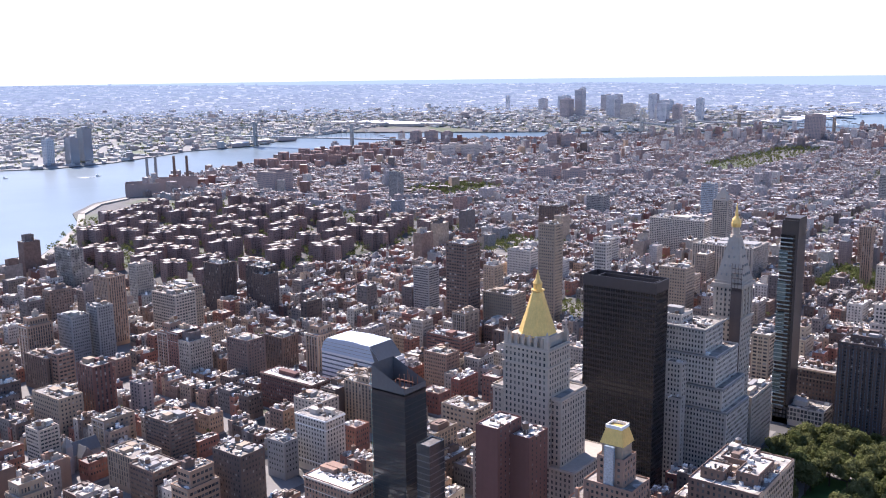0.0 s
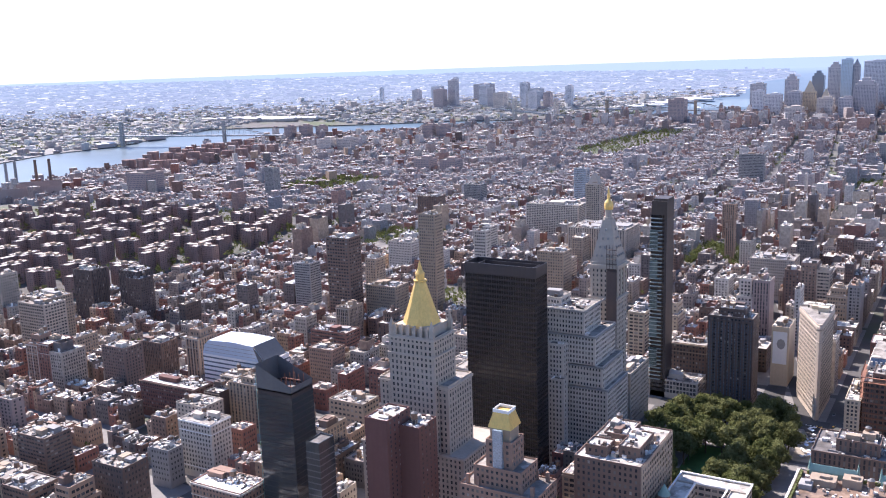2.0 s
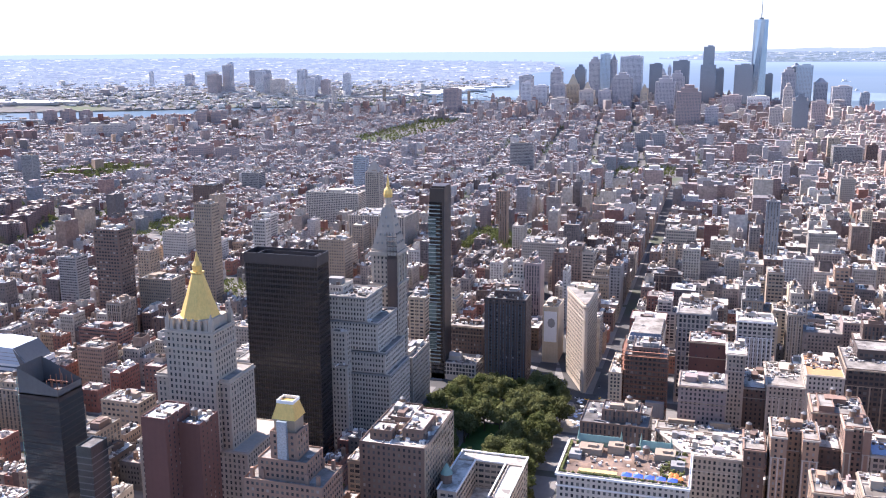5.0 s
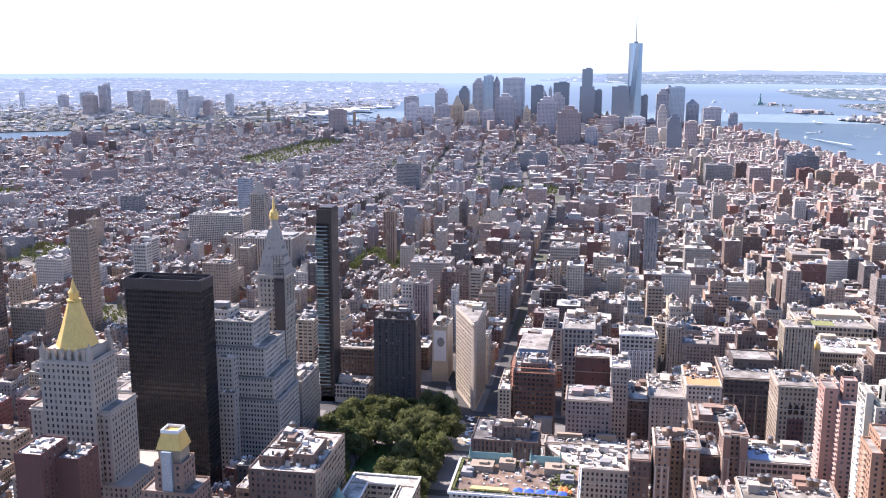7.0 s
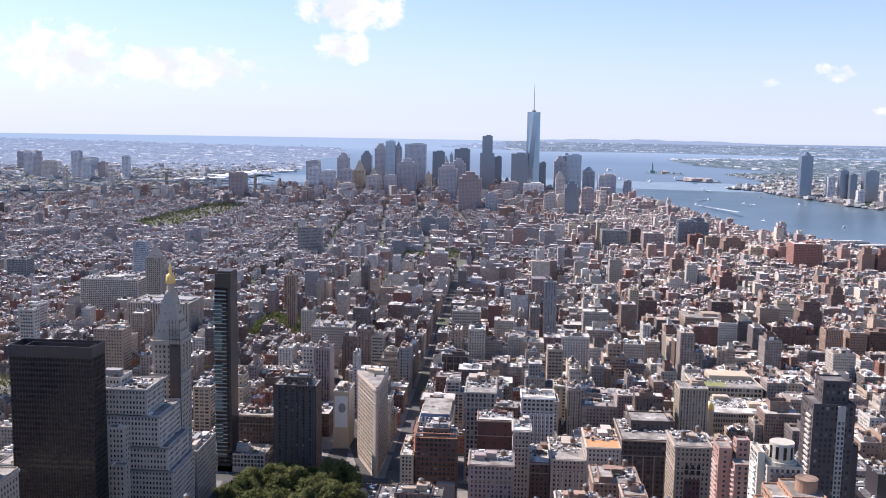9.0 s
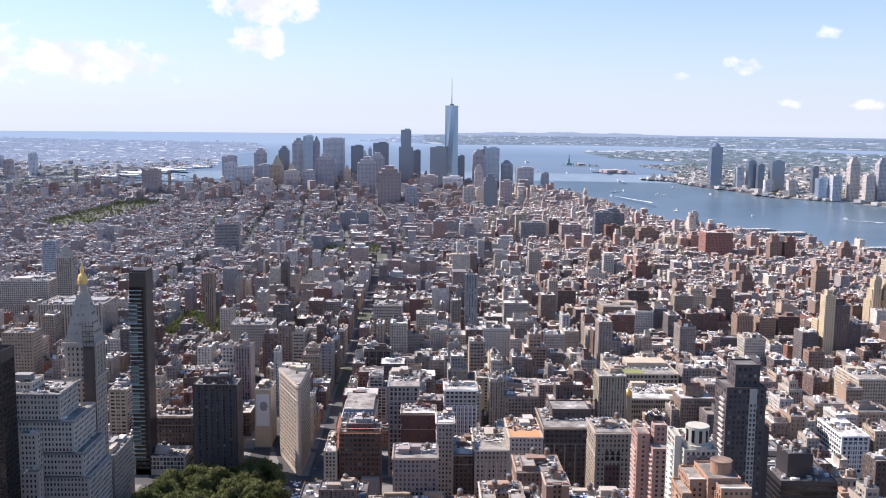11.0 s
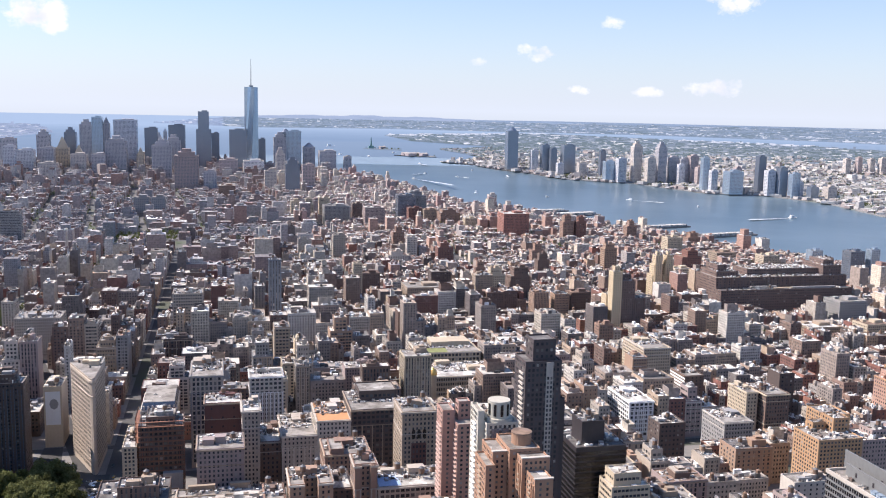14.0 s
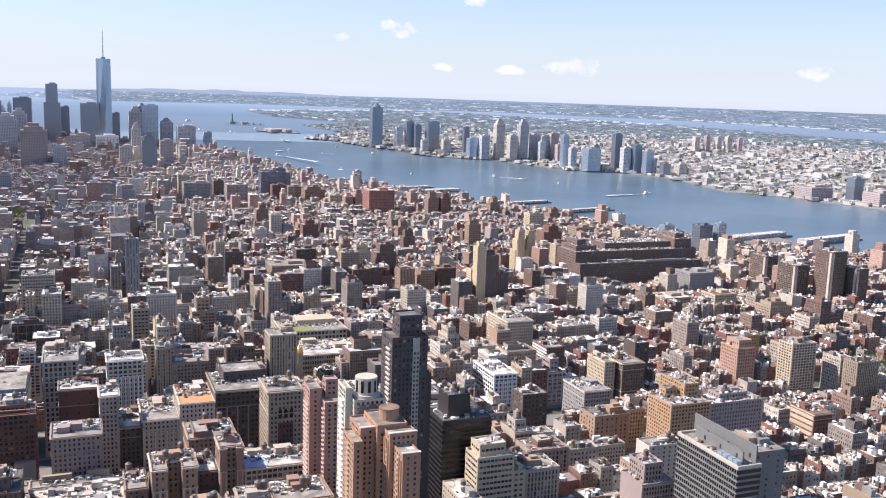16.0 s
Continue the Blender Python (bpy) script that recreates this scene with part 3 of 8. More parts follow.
def hang_windows(owner, blocks, limit=30, **spec):
    """Windows of a landmark: those of the top storeys are objects of their own, the rest one joined part."""
    b = Bulk()
    for (cx, cy, w, d, z0, z1) in blocks:
        b.panes(cx, cy, w, d, z0, z1, **spec)
    if not b.v:
        return
    quads = np.concatenate(b.v).reshape(-1, 4, 3)
    order = np.argsort(-quads[:, :, 2].mean(1), kind="stable")
    first, rest = quads[order[:limit]], quads[order[limit:]]
    mat = GLASS
    for q in first:
        mid = q.mean(0)
        local = np.round(q - mid, 2)
        key = local.tobytes()
        if key not in PANES:
            one = Bulk()
            n = np.cross(local[1] - local[0], local[3] - local[0])
            n = n / (np.linalg.norm(n) + 1e-9) * 0.05
            one.put(np.concatenate([local - n, local + n]), [(4, 5, 6, 7)] + [(a, c, c + 4, a + 4) for a, c in SIDES])
            PANES[key] = one.mesh("window")
            PANES[key].materials.append(mat)
        ob = new("window", PANES[key])
        ob.parent = owner
        ob.location = mid
    if len(rest):
        r = Bulk()
        r.put(rest.reshape(-1, 3), np.arange(len(rest) * 4).reshape(-1, 4))
        part("glazing", r, mat, owner, "rows of dark glass windows", kind="stuff")


def tower(name, label, x0, x1, y0, y1, h, wall, tiers=(), roof=None, windows="by its kind", limit=30,
          gear=True, base=0.0, category="building", rim=1.0, seed=None):
    """A building: a main block and further blocks (x0, x1, y0, y1, z0, z1) on or beside it, each with parapet, roof and windows."""
    roof = roof or GREY_ROOF
    cx, cy = (x0 + x1) / 2, (y0 + y1) / 2
    ob = thing(name, cx, cy, label, category)
    claim(x0, x1, y0, y1)
    rnd = random.Random(int(abs(cx) * 7 + abs(cy) * 3))
    blocks = [(x0, x1, y0, y1, base, h), *tiers]
    local = []
    for i, (a0, a1, b0, b1, z0, z1) in enumerate(blocks):
        if i and z0 == 0:
            claim(a0, a1, b0, b1)
        w = Bulk()
        w.shell((a0 + a1) / 2 - cx, (b0 + b1) / 2 - cy, a1 - a0, b1 - b0, z0, z1, rim=rim)
        part("wall", w, wall, ob)
        r = Bulk()
        r.sheet((a0 + a1) / 2 - cx, (b0 + b1) / 2 - cy, a1 - a0 - 0.9, b1 - b0 - 0.9, z1 + 0.01)
        part("roof", r, roof, ob)
        local.append(((a0 + a1) / 2 - cx, (b0 + b1) / 2 - cy, a1 - a0, b1 - b0, z0 if i and z0 else 4.0, z1))
    if windows == "by its kind":
        st, fl, style = rnd.choice((2.4, 2.8, 3.2, 3.8)), rnd.choice((3.1, 3.5, 3.9)), rnd.random()
        windows = dict(step=st, storey=fl, pane=(st * 0.46, 1.8) if style < 0.4 else (st * 0.42, fl * 0.84) if style < 0.65 else (st * 0.84, fl * 0.45) if style < 0.85 else (st * 0.66, 1.9))
    if windows:
        hang_windows(ob, local, limit, **windows)
    clutter = Bulk()
    for (lx, ly, w, d, _, z) in local:
        for k in range(int(w * d / 24)):
            ux, uy = lx + rnd.uniform(-0.44, 0.44) * w, ly + rnd.uniform(-0.44, 0.44) * d
            if rnd.random() < 0.7:
                clutter.box(ux, uy, rnd.uniform(0.6, 3.4), rnd.uniform(0.6, 3.4), z, z + rnd.uniform(0.4, 2.6))
            else:
                clutter.box(ux, uy, rnd.uniform(3, 7), 0.5, z, z + rnd.uniform(0.6, 1.2), rnd.choice((0, 1.57)))
    if gear and clutter.v:
        part("roof_gear", clutter, CLUTTER, ob, "vents, ducts and machine boxes", kind="stuff")
    if gear:
        lx, ly, w, d, _, z = local[-1]
        for k in range(3 if min(w, d) > 14 else 1):
            g = Bulk()
            gw, gd = rnd.uniform(0.15, 0.35) * w, rnd.uniform(0.2, 0.4) * d
            g.box(lx + rnd.uniform(-0.28, 0.28) * w, ly + rnd.uniform(-0.25, 0.25) * d, gw, gd, z, z + rnd.uniform(2.5, 5.0))
            part("bulkhead", g, rnd.choice((wall, GREY, SILVER_ROOF, BEIGE)), ob)
        if min(w, d) > 9:
            ob2 = water_tank_parts(ob, lx + rnd.uniform(-0.3, 0.3) * w, ly + rnd.uniform(-0.3, 0.3) * d, z)
    return ob


def tank_bulk():
    legs, tub, lid = Bulk(), Bulk(), Bulk()
    for sx in (-1.2, 1.2):
        for sy in (-1.2, 1.2):
            legs.box(sx, sy, 0.3, 0.3, 0, 3.2)
    legs.box(0, 0, 3.4, 3.4, 3.0, 3.3)
    tub.tube(0, 0, 2.0, 1.9, 3.3, 7.0, 12)
    lid.tube(0, 0, 2.15, 0.15, 7.0, 8.4, 12)
    return legs, tub, lid


TANK = []


def water_tank_parts(parent, x, y, z):
    if not TANK:
        for nm, b, m in zip(("stand", "tub", "lid"), tank_bulk(), (STEEL, TANK_WOOD, DARK_GREY)):
            me = b.mesh(nm)
            me.materials.append(m)
            TANK.append((nm, me))
    holder = new("water_tank", TANK[1][1])
    holder.parent, holder.location = parent, (x, y, z)
    for nm, me in (TANK[0], TANK[2]):
        o = new(nm, me)
        o.parent = holder
    return holder


def pyramid(bulk, cx, cy, w, d, z0, w1, d1, z1):
    p, q = bulk.ring(cx, cy, w, d), bulk.ring(cx, cy, w1, d1)
    bulk.loft(np.c_[p, np.full(4, z0)], np.c_[q, np.full(4, z1)])


# --- limestone tower with the gold pyramid
ob = tower("gilded_tower", "pale limestone office tower under a gilded pyramid roof", -366, -285, 506, 560, 60, LIME,
           tiers=[(-350, -296, 508, 541, 60, 108), (-338, -303, 503, 531, 60, 141)],
           windows=dict(step=3.2, storey=3.9, pane=(1.3, 2.2)), limit=30, gear=False)
cx, cy = -325.5, 533.0
for sx in (-1, 1):
    for sy in (-1, 1):
        b = Bulk()
        x, y = -320.5 - cx + sx * 15.5, 517 - cy + sy * 12.2
        b.box(x, y, 3.0, 3.0, 141, 147)
        pyramid(b, x, y, 3.2, 3.2, 147, 0.2, 0.2, 153)
        part("pinnacle", b, LIME, ob)
for x0, x1, y0, y1, z in ((-366, -285, 506, 560, 59), (-350, -296, 508, 541, 106), (-338, -303, 503, 531, 128), (-338, -303, 503, 531, 139.5)):
    b = Bulk()
    b.box((x0 + x1) / 2 - cx, (y0 + y1) / 2 - cy, x1 - x0 + 1.6, y1 - y0 + 1.6, z, z + 1.4)
    part("cornice", b, LIME, ob)
for k in range(6):
    for s in (-1, 1):
        b = Bulk()
        b.box(-320.5 - cx - 12.5 + k * 5, 517 - cy + s * 12.6, 2.2, 2.0, 141, 146)
        pyramid(b, -320.5 - cx - 12.5 + k * 5, 517 - cy + s * 12.6, 2.6, 2.4, 146, 0.3, 2.0, 149)
        part("dormer", b, LIME, ob)
b = Bulk()
b.box(-320.5 - cx, 518 - cy, 28, 24, 141, 148)
part("attic", b, LIME, ob)
a = np.arange(8) * math.pi / 4 + math.pi / 8
def octagon(r, z, x=-320.5 - cx, y=518 - cy):
    return np.c_[x + r * np.cos(a), y + r * np.sin(a), np.full(8, z)]
b = Bulk()
b.loft(octagon(13.2, 147), octagon(8.4, 161), octagon(3.9, 175.5))
part("pyramid_roof", b, GOLD, ob, "gilded eight-sided pyramid roof")
b = Bulk()
b.loft(octagon(4.6, 176), octagon(4.6, 177), octagon(3.0, 177), octagon(3.0, 181), octagon(3.4, 181.2), octagon(1.6, 184), octagon(1.3, 186), octagon(0.2, 190))
part("lantern", b, GOLD, ob, "gilded lantern and finial")

# --- black slab
ob = tower("black_office_tower", "tall black glass and metal office slab", -337, -279, 611, 631, 164, BLACK, windows=None, roof=TAR_ROOF, gear=False)
cx, cy = -308.0, 621.0
for k in range(41):
    b = Bulk()
    b.box(0, 0, 58.3, 20.3, 6 + k * 3.8, 8.2 + k * 3.8, top=False)
    part("window_band", b, DARK_GLASS, ob)
b = Bulk()
for k in range(30):
    for s in (-1, 1):
        b.box(-29 + k * 2.0, s * 10.2, 0.25, 0.4, 0, 164)
for k in range(11):
    for s in (-1, 1):
        b.box(s * 29.2, -10 + k * 2.0, 0.4, 0.25, 0, 164)
part("mullions", b, BLACK, ob)
b = Bulk()
b.shell(0, 0, 59, 21, 161, 168, rim=0.8)
b.shell(2, 0, 46, 14, 164, 167, rim=0.5)
part("crown", b, BLACK, ob, "dark louvred crown round the roof")

# --- stepped limestone block
ob = tower("stepped_limestone_block", "stepped white limestone office block with setbacks", -380, -243, 664, 712, 62, WHITE_STONE,
           tiers=[(-350, -247, 664, 711, 62, 80), (-345, -253, 664, 710, 80, 104), (-330, -262, 664, 700, 104, 124), (-289, -276, 655, 663.9, 0, 97), (-287, -273, 648, 654.9, 0, 71),
                  (-320, -285, 672, 694, 124, 130)],
           windows=dict(step=2.5, storey=3.7, pane=(1.2, 2.0)), limit=30)
for x0, x1, z in ((-380, -243, 61), (-350, -247, 79), (-345, -253, 103), (-330, -262, 123)):
    b = Bulk()
    b.box((x0 + x1) / 2 + 311.5, -24.3, x1 - x0 + 0.8, 0.8, z, z + 1.4)
    b.box(x1 + 311.5 + 0.3, -1.5, 0.8, 46, z, z + 1.4)
    part("setback_coping", b, GREY, ob)

# --- clock tower
ob = tower("clock_tower", "slender pale stone clock tower with steep pyramid roof", -276, -253, 713, 737, 152, LIME,
           windows=dict(step=3.3, storey=4.0, pane=(1.3, 2.0)), limit=30, gear=False)
cx, cy = -264.5, 725.0
for z0, z1 in ((122, 124), (148, 151)):
    b = Bulk()
    b.box(0, 0, 26, 27, z0, z1)
    part("cornice", b, LIME, ob)
for s in (-1, 1):
    for u in (-1.5, -0.5, 0.5, 1.5):
        b = Bulk()
        b.box(u * 6.5, s * 12.2, 1.6, 1.2, 125, 147)
        part("pier", b, LIME, ob)
        b = Bulk()
        b.box(s * 11.7, u * 6.5, 1.2, 1.6, 125, 147)
        part("pier", b, LIME, ob)
b = Bulk()
pyramid(b, 0, 0, 22, 23, 152, 7.5, 7.5, 187)
part("pyramid_roof", b, LIME, ob, "steep pale stone pyramid roof")
for k in range(4):
    for j in range(4 - k):
        for sgn in (0, 1):
            z = 157 + k * 7
            half = 11 - (z - 152) * 7.25 / 35
            d = Bulk()
            u = (j - (3 - k) / 2) * 4.2
            (d.box(u, -half - 0.1, 1.1, 1.8, z, z + 1.9) if sgn == 0 else d.box(half - 0.1, u, 1.8, 1.1, z, z + 1.9))
            part("dormer", d, GREY, ob)
b = Bulk()
b.loft(*[np.c_[r * np.cos(a), r * np.sin(a), np.full(8, z)] for r, z in ((4.2, 187), (4.2, 189), (3.0, 189), (3.0, 195), (3.8, 195.4))])
part("lantern", b, LIME, ob)
b = Bulk()
b.loft(*[np.c_[r * np.cos(a), r * np.sin(a), np.full(8, z)] for r, z in ((3.6, 195), (3.9, 198), (3.2, 201), (1.4, 203.5), (1.1, 207), (0.9, 209), (0.1, 214))])
part("cupola", b, GOLD, ob, "gilded cupola and finial")
b = Bulk()
for z in range(8, 168, 4):
    b.box(7.4, -13.3, 8.4, 1.6, z, z + 0.4)
    for u in (3.4, 6.0, 8.6, 11.4):
        b.box(u, -14.0, 0.3, 0.3, z, z + 4)
b.box(7.4, -12.75, 8.2, 0.3, 4, 150)
b.box(7.4, -14.2, 8.4, 0.12, 20, 146)
part("scaffold", b, DARK_BROWN, ob, "dark netted scaffold up half of one face")
claim(-278, -250, 664, 790)
tower("annex_block", "low pale stone annex behind the clock tower", -276, -250, 740, 790, 50, LIME, limit=20)

# --- slim glass tower
ob = tower("slim_glass_tower", "very slim dark glass apartment tower with pod floors", -261, -247, 829, 851, 186, BLACK, windows=None, gear=False, roof=TAR_ROOF)
cx, cy = -254.0, 840.0
for k in range(42):
    b = Bulk()
    b.box(-1.5, -1.5, 12.4, 20.5, 18 + k * 3.75, 20.4 + k * 3.75, top=False)
    part("glass_band", b, DARK_GLASS, ob)
BALCONY = plain("pale_green_balcony", (0.34, 0.40, 0.39), 0.5)
for k in range(42):
    b = Bulk()
    b.box(-2.6, -2.6, 11.0, 19.4, 16.9 + k * 3.75, 17.7 + k * 3.75)
    part("floor_edge", b, BALCONY, ob)
for z0, z1 in ((30, 48), (58, 76), (86, 104), (114, 132), (142, 160)):
    b = Bulk()
    b.box(-4.6, -10.6, 7.4, 3.4, z0, z1)
    pod = part("pod", b, GREEN_GLASS, ob)
    for k in range(5):
        b = Bulk()
        b.box(-4.6, -10.7, 7.6, 3.5, z0 + 0.4 + k * 3.75, z0 + 1.0 + k * 3.75)
        part("pod_floor", b, BALCONY, pod)
b = Bulk()
b.box(0, 0, 14.4, 22.4, 171, 187)
b.box(0.5, 1, 13.0, 20.0, 187, 189)
part("crown", b, plain("brown_metal", (0.060, 0.045, 0.038), 0.5), ob)
tower("glass_podium", "low pale glass and steel shop podium", -275, -216, 829, 858, 17, WHITE_STONE, windows=dict(step=3.0, storey=4.0, pane=(2.4, 2.8)), limit=28)

# --- dark brick tower on the square
ob = tower("dark_brick_tower", "dark brown brick apartment tower with bay windows", -208, -168, 830, 856, 84, DARK_BROWN,
           tiers=[(-200, -176, 836, 854, 84, 90)], windows=dict(step=2.9, storey=3.0, pane=(1.5, 1.5)), limit=30)
for k in range(7):
    b = Bulk()
    b.box(-17 + k * 5.7, -13.4, 2.2, 1.2, 6, 82)
    bay = part("bay", b, DARK_BROWN, ob)
    b = Bulk()
    for z in range(8, 80, 3):
        b.box(-17 + k * 5.7 - 1.3, -13.75, 0.6, 0.8, z, z + 2.1)
        b.box(-17 + k * 5.7 + 1.3, -13.75, 0.6, 0.8, z, z + 2.1)
    part("bay_glazing", b, SLATE, bay, "pale bay window strips", kind="stuff")


# --- wedge-shaped terracotta building
ob = thing("wedge_building", -116, 860, "cream terracotta wedge-shaped tower with rounded prow", "building")
claim(-140, -98, 826, 890)
prow = [(-110.5, 829.5), (-112.5, 827.6), (-114.8, 829.8), (-138, 884), (-109, 888)]
ring0 = [(x + 116, y - 860) for x, y in prow]
def outline(grow, z):
    m = np.array(ring0)
    c = m.mean(0)
    n = (m - c) / np.linalg.norm(m - c, axis=1, keepdims=True)
    return np.c_[m + n * grow, np.full(len(m), z)]
b = Bulk()
b.loft(outline(0, 0), outline(0, 12), outline(0.8, 12.2), outline(0.8, 13.2), outline(0, 13.4), outline(0, 70), outline(0.7, 70.2), outline(0.7, 71), outline(0, 71.2),
       outline(0, 81), outline(1.8, 83), outline(1.8, 85), outline(0.6, 85.2), outline(0.6, 87), outline(0.2, 87))
# matt dark panes paint in the shade of deep window reveals
SHADED_SASH = plain("shaded_sash_glass", (0.035, 0.035, 0.04), 0.55)
TERRACOTTA = plain("terracotta", (0.47, 0.39, 0.31), 0.8, vary=0.3, scale=0.2)
part("wall", b, TERRACOTTA, ob, "cream terracotta walls and cornice")
b = Bulk()
top = outline(0.1, 87.05)
b.put(top[[0, 2, 3, 4]], [(0, 1, 2, 3)])
part("roof", b, GREY_ROOF, ob)
for k, (p, q) in enumerate(((2, 3), (4, 0))):
    p0, p1 = np.array(ring0[p]), np.array(ring0[q])
    L = np.linalg.norm(p1 - p0)
    u = (p1 - p0) / L
    n = np.array((u[1], -u[0]))
    if n @ (p0 + p1) / 2 < 0:
        n = -n
    many = Bulk()
    for fl in range(20):
        for j in range(int(L / 2.6)):
            c0 = p0 + u * (j + 0.6) * 2.6
            z = 4.0 + fl * 3.95 + 1.0
            e = [c0 - u * 0.68 + n * 0.12, c0 + u * 0.68 + n * 0.12]
            quad = [(*e[0], z), (*e[1], z), (*e[1], z + 2.3), (*e[0], z + 2.3)]
            if fl % 2 == 0 and fl > 9:
                one = Bulk()
                one.put(quad, [(0, 1, 2, 3)])
                part("window", one, SHADED_SASH, ob)
            else:
                many.put(quad, [(0, 1, 2, 3)])
    part("glazing", many, SHADED_SASH, ob, "rows of dark glass windows", kind="stuff")
b = Bulk()
b.box(0, 14, 9, 8, 87, 91)
b.box(-8, 20, 6, 5, 87, 90)
part("penthouse", b, CREAM, ob)
for z in (20.5, 32.3, 44.2, 56.0):
    b = Bulk()
    b.loft(outline(0.0, z - 0.1), outline(0.35, z), outline(0.35, z + 0.5), outline(0.0, z + 0.6))
    part("string_course", b, TERRACOTTA, ob)
for x, y in ((-2, 2), (4, 22), (-14, 22)):
    b = Bulk()
    b.tube(x, y, 0.9, 0.7, 87, 89.4, 8)
    part("roof_vent", b, TAR_ROOF, ob)

claim(-168, -138, 818, 905)
ob = tower("mural_building", "narrow cream building with a painted side wall", -166, -150, 905, 940, 58, CREAM, limit=10, windows=dict(step=3.0, storey=3.7, pane=(1.4, 2.0), faces=(3, 2)))
b = Bulk()
b.box(0, -17.7, 13, 0.3, 22, 54)
mural = part("painted_wall", b, WHITE, ob, "white painted wall with dark blotches")
b = Bulk()
b.loft(*[np.c_[1 + w * np.cos(np.arange(8) * 0.785), np.full(8, -18.0), 42 + w * 1.3 * np.sin(np.arange(8) * 0.785)] for w in (4.0, 3.9)])
part("painted_patch", b, GREY, mural, "grey painted patch")

# --- brick building with a gold cap
ob = tower("gold_capped_building", "brown brick building with tiered tower and gold cap", -258, -208, 452, 482, 72, ROSE,
           tiers=[(-250, -219, 456, 479, 72, 84), (-243, -226, 459, 475, 84, 100)], windows=dict(step=3.0, storey=3.6, pane=(1.5, 1.8)), limit=30, gear=False)
cx, cy = -233.0, 467.0
b = Bulk()
b.box(-1.5, 0, 13, 12, 100, 108)
part("drum", b, BEIGE, ob)
b = Bulk()
pyramid(b, -1.5, 0, 15, 14, 108, 10, 9, 117)
part("cap", b, GOLD, ob, "gold-coloured hipped cap")
b = Bulk()
b.shell(-1.5, 0, 10.4, 9.4, 117, 118, rim=1.0)
part("cap_rim", b, WHITE, ob, "white rim round the cap")
b = Bulk()
b.box(-1.5, -9.2, 6, 2, 84, 108)
part("glazed_bay", b, PALE_GLASS, ob, "pale blue glazed stair bay")
for u in (-21, -14, 14, 21):
    for v in (-11, 11):
        b = Bulk()
        b.box(u, v, 2.0, 2.0, 72, 78)
        part("chimney", b, ROSE, ob)

# --- brick pair in the foreground
tower("brick_slab_pair", "dark red brick apartment slabs with plain walls", -313, -297, 436, 462, 110, MAROON,
      tiers=[(-297, -283, 449, 470, 0, 103)], windows=dict(step=4.2, storey=3.0, pane=(1.2, 1.4), faces=(1, 3)), limit=30, roof=SILVER_ROOF)

# --- unfinished dark glass tower with a hoist
NEW_GLASS = glassy("reflecting_glass", (0.075, 0.085, 0.088), 0.1, 0.35)
ob = tower("unfinished_glass_tower", "dark glass tower under construction with hoist and netting", -400, -372, 440, 462, 114, BLACK, windows=None, roof=TAR_ROOF, gear=False)
for k in range(27):
    b = Bulk()
    b.box(0, 0, 28.4, 22.4, 4 + k * 4.0, 7.2 + k * 4.0, top=False)
    part("glass_band", b, NEW_GLASS, ob)
b = Bulk()
b.put([(-14, -11, 114), (14, -11, 114), (14, 11, 114), (-14, 11, 114), (-14, -11, 131), (14, -11, 119), (14, 11, 119), (-14, 11, 131)],
      [(0, 1, 5, 4), (1, 2, 6, 5), (2, 3, 7, 6), (3, 0, 4, 7)])
part("slanted_screen", b, DARK_GREY, ob, "slanted dark screen wall at the top")
b = Bulk()
for z in range(0, 124, 4):
    b.box(-15.5, -8, 2.4, 2.4, z, z + 0.4)
    for sx in (-1.1, 1.1):
        for sy in (-1.1, 1.1):
            b.box(-15.5 + sx, -8 + sy, 0.25, 0.25, z, z + 4)
part("hoist", b, COPPER, ob, "green construction hoist mast")
b = Bulk()
for k in range(9):
    b.box(k * 1.4, -8 + (k % 3) * 7, 0.4, 0.4, 114, 122 + (k * 7) % 5)
b.box(6, 0, 14, 0.5, 120, 120.6)
b.box(6, -8, 14, 0.5, 118, 118.6)
part("rebar_forms", b, RUST, ob, "rusty formwork and rails")

# --- white college building with a curved roof
ob = tower("college_building", "white metal-clad college building with curved roof", -648, -567, 640, 672, 48, WHITE, windows=None, gear=False)
b = Bulk()
prof = [(-40, 48), (-37.5, 56), (-32, 61), (-2, 62.5), (24, 61.5), (34, 51), (37, 48)]
for (x0, z0), (x1, z1) in zip(prof, prof[1:]):
    b.put([(x0, -16, z0), (x1, -16, z1), (x1, 16, z1), (x0, 16, z0)], [(0, 1, 2, 3)])
    b.put([(x0, -16.25, 47), (x1, -16.25, 47), (x1, -16.25, z1), (x0, -16.25, z0)], [(0, 1, 2, 3)])
part("curved_roof", b, plain("curved_metal", (0.50, 0.57, 0.67), 0.45, 0.2, vary=0.08), ob, "pale curved metal roof")
for z in (50.0, 53.5, 57.0):
    b = Bulk()
    b.box(-3 - (z - 50) * 0.4, -16.35, 72 - (z - 50) * 1.4, 0.3, z, z + 0.35)
    part("seam", b, GREY, ob)
b = Bulk()
b.put([(24, -16.6, 61.5), (37, -16.6, 48), (42, -16.6, 30), (38, -16.6, 30)], [(0, 1, 2, 3)])
b.put([(24.2, -16.0, 61.6), (37.2, -16.0, 48), (37.2, 16.0, 48), (24.2, 16.0, 61.6)], [(0, 1, 2, 3)])
part("dark_gable", b, DARK_GREY, ob, "dark slanted end panel")
for k in range(9):
    b = Bulk()
    b.box(0, 0, 81.3, 32.3, 8 + k * 4.4, 9.5 + k * 4.4, top=False)
    part("window_band", b, SLATE, ob)

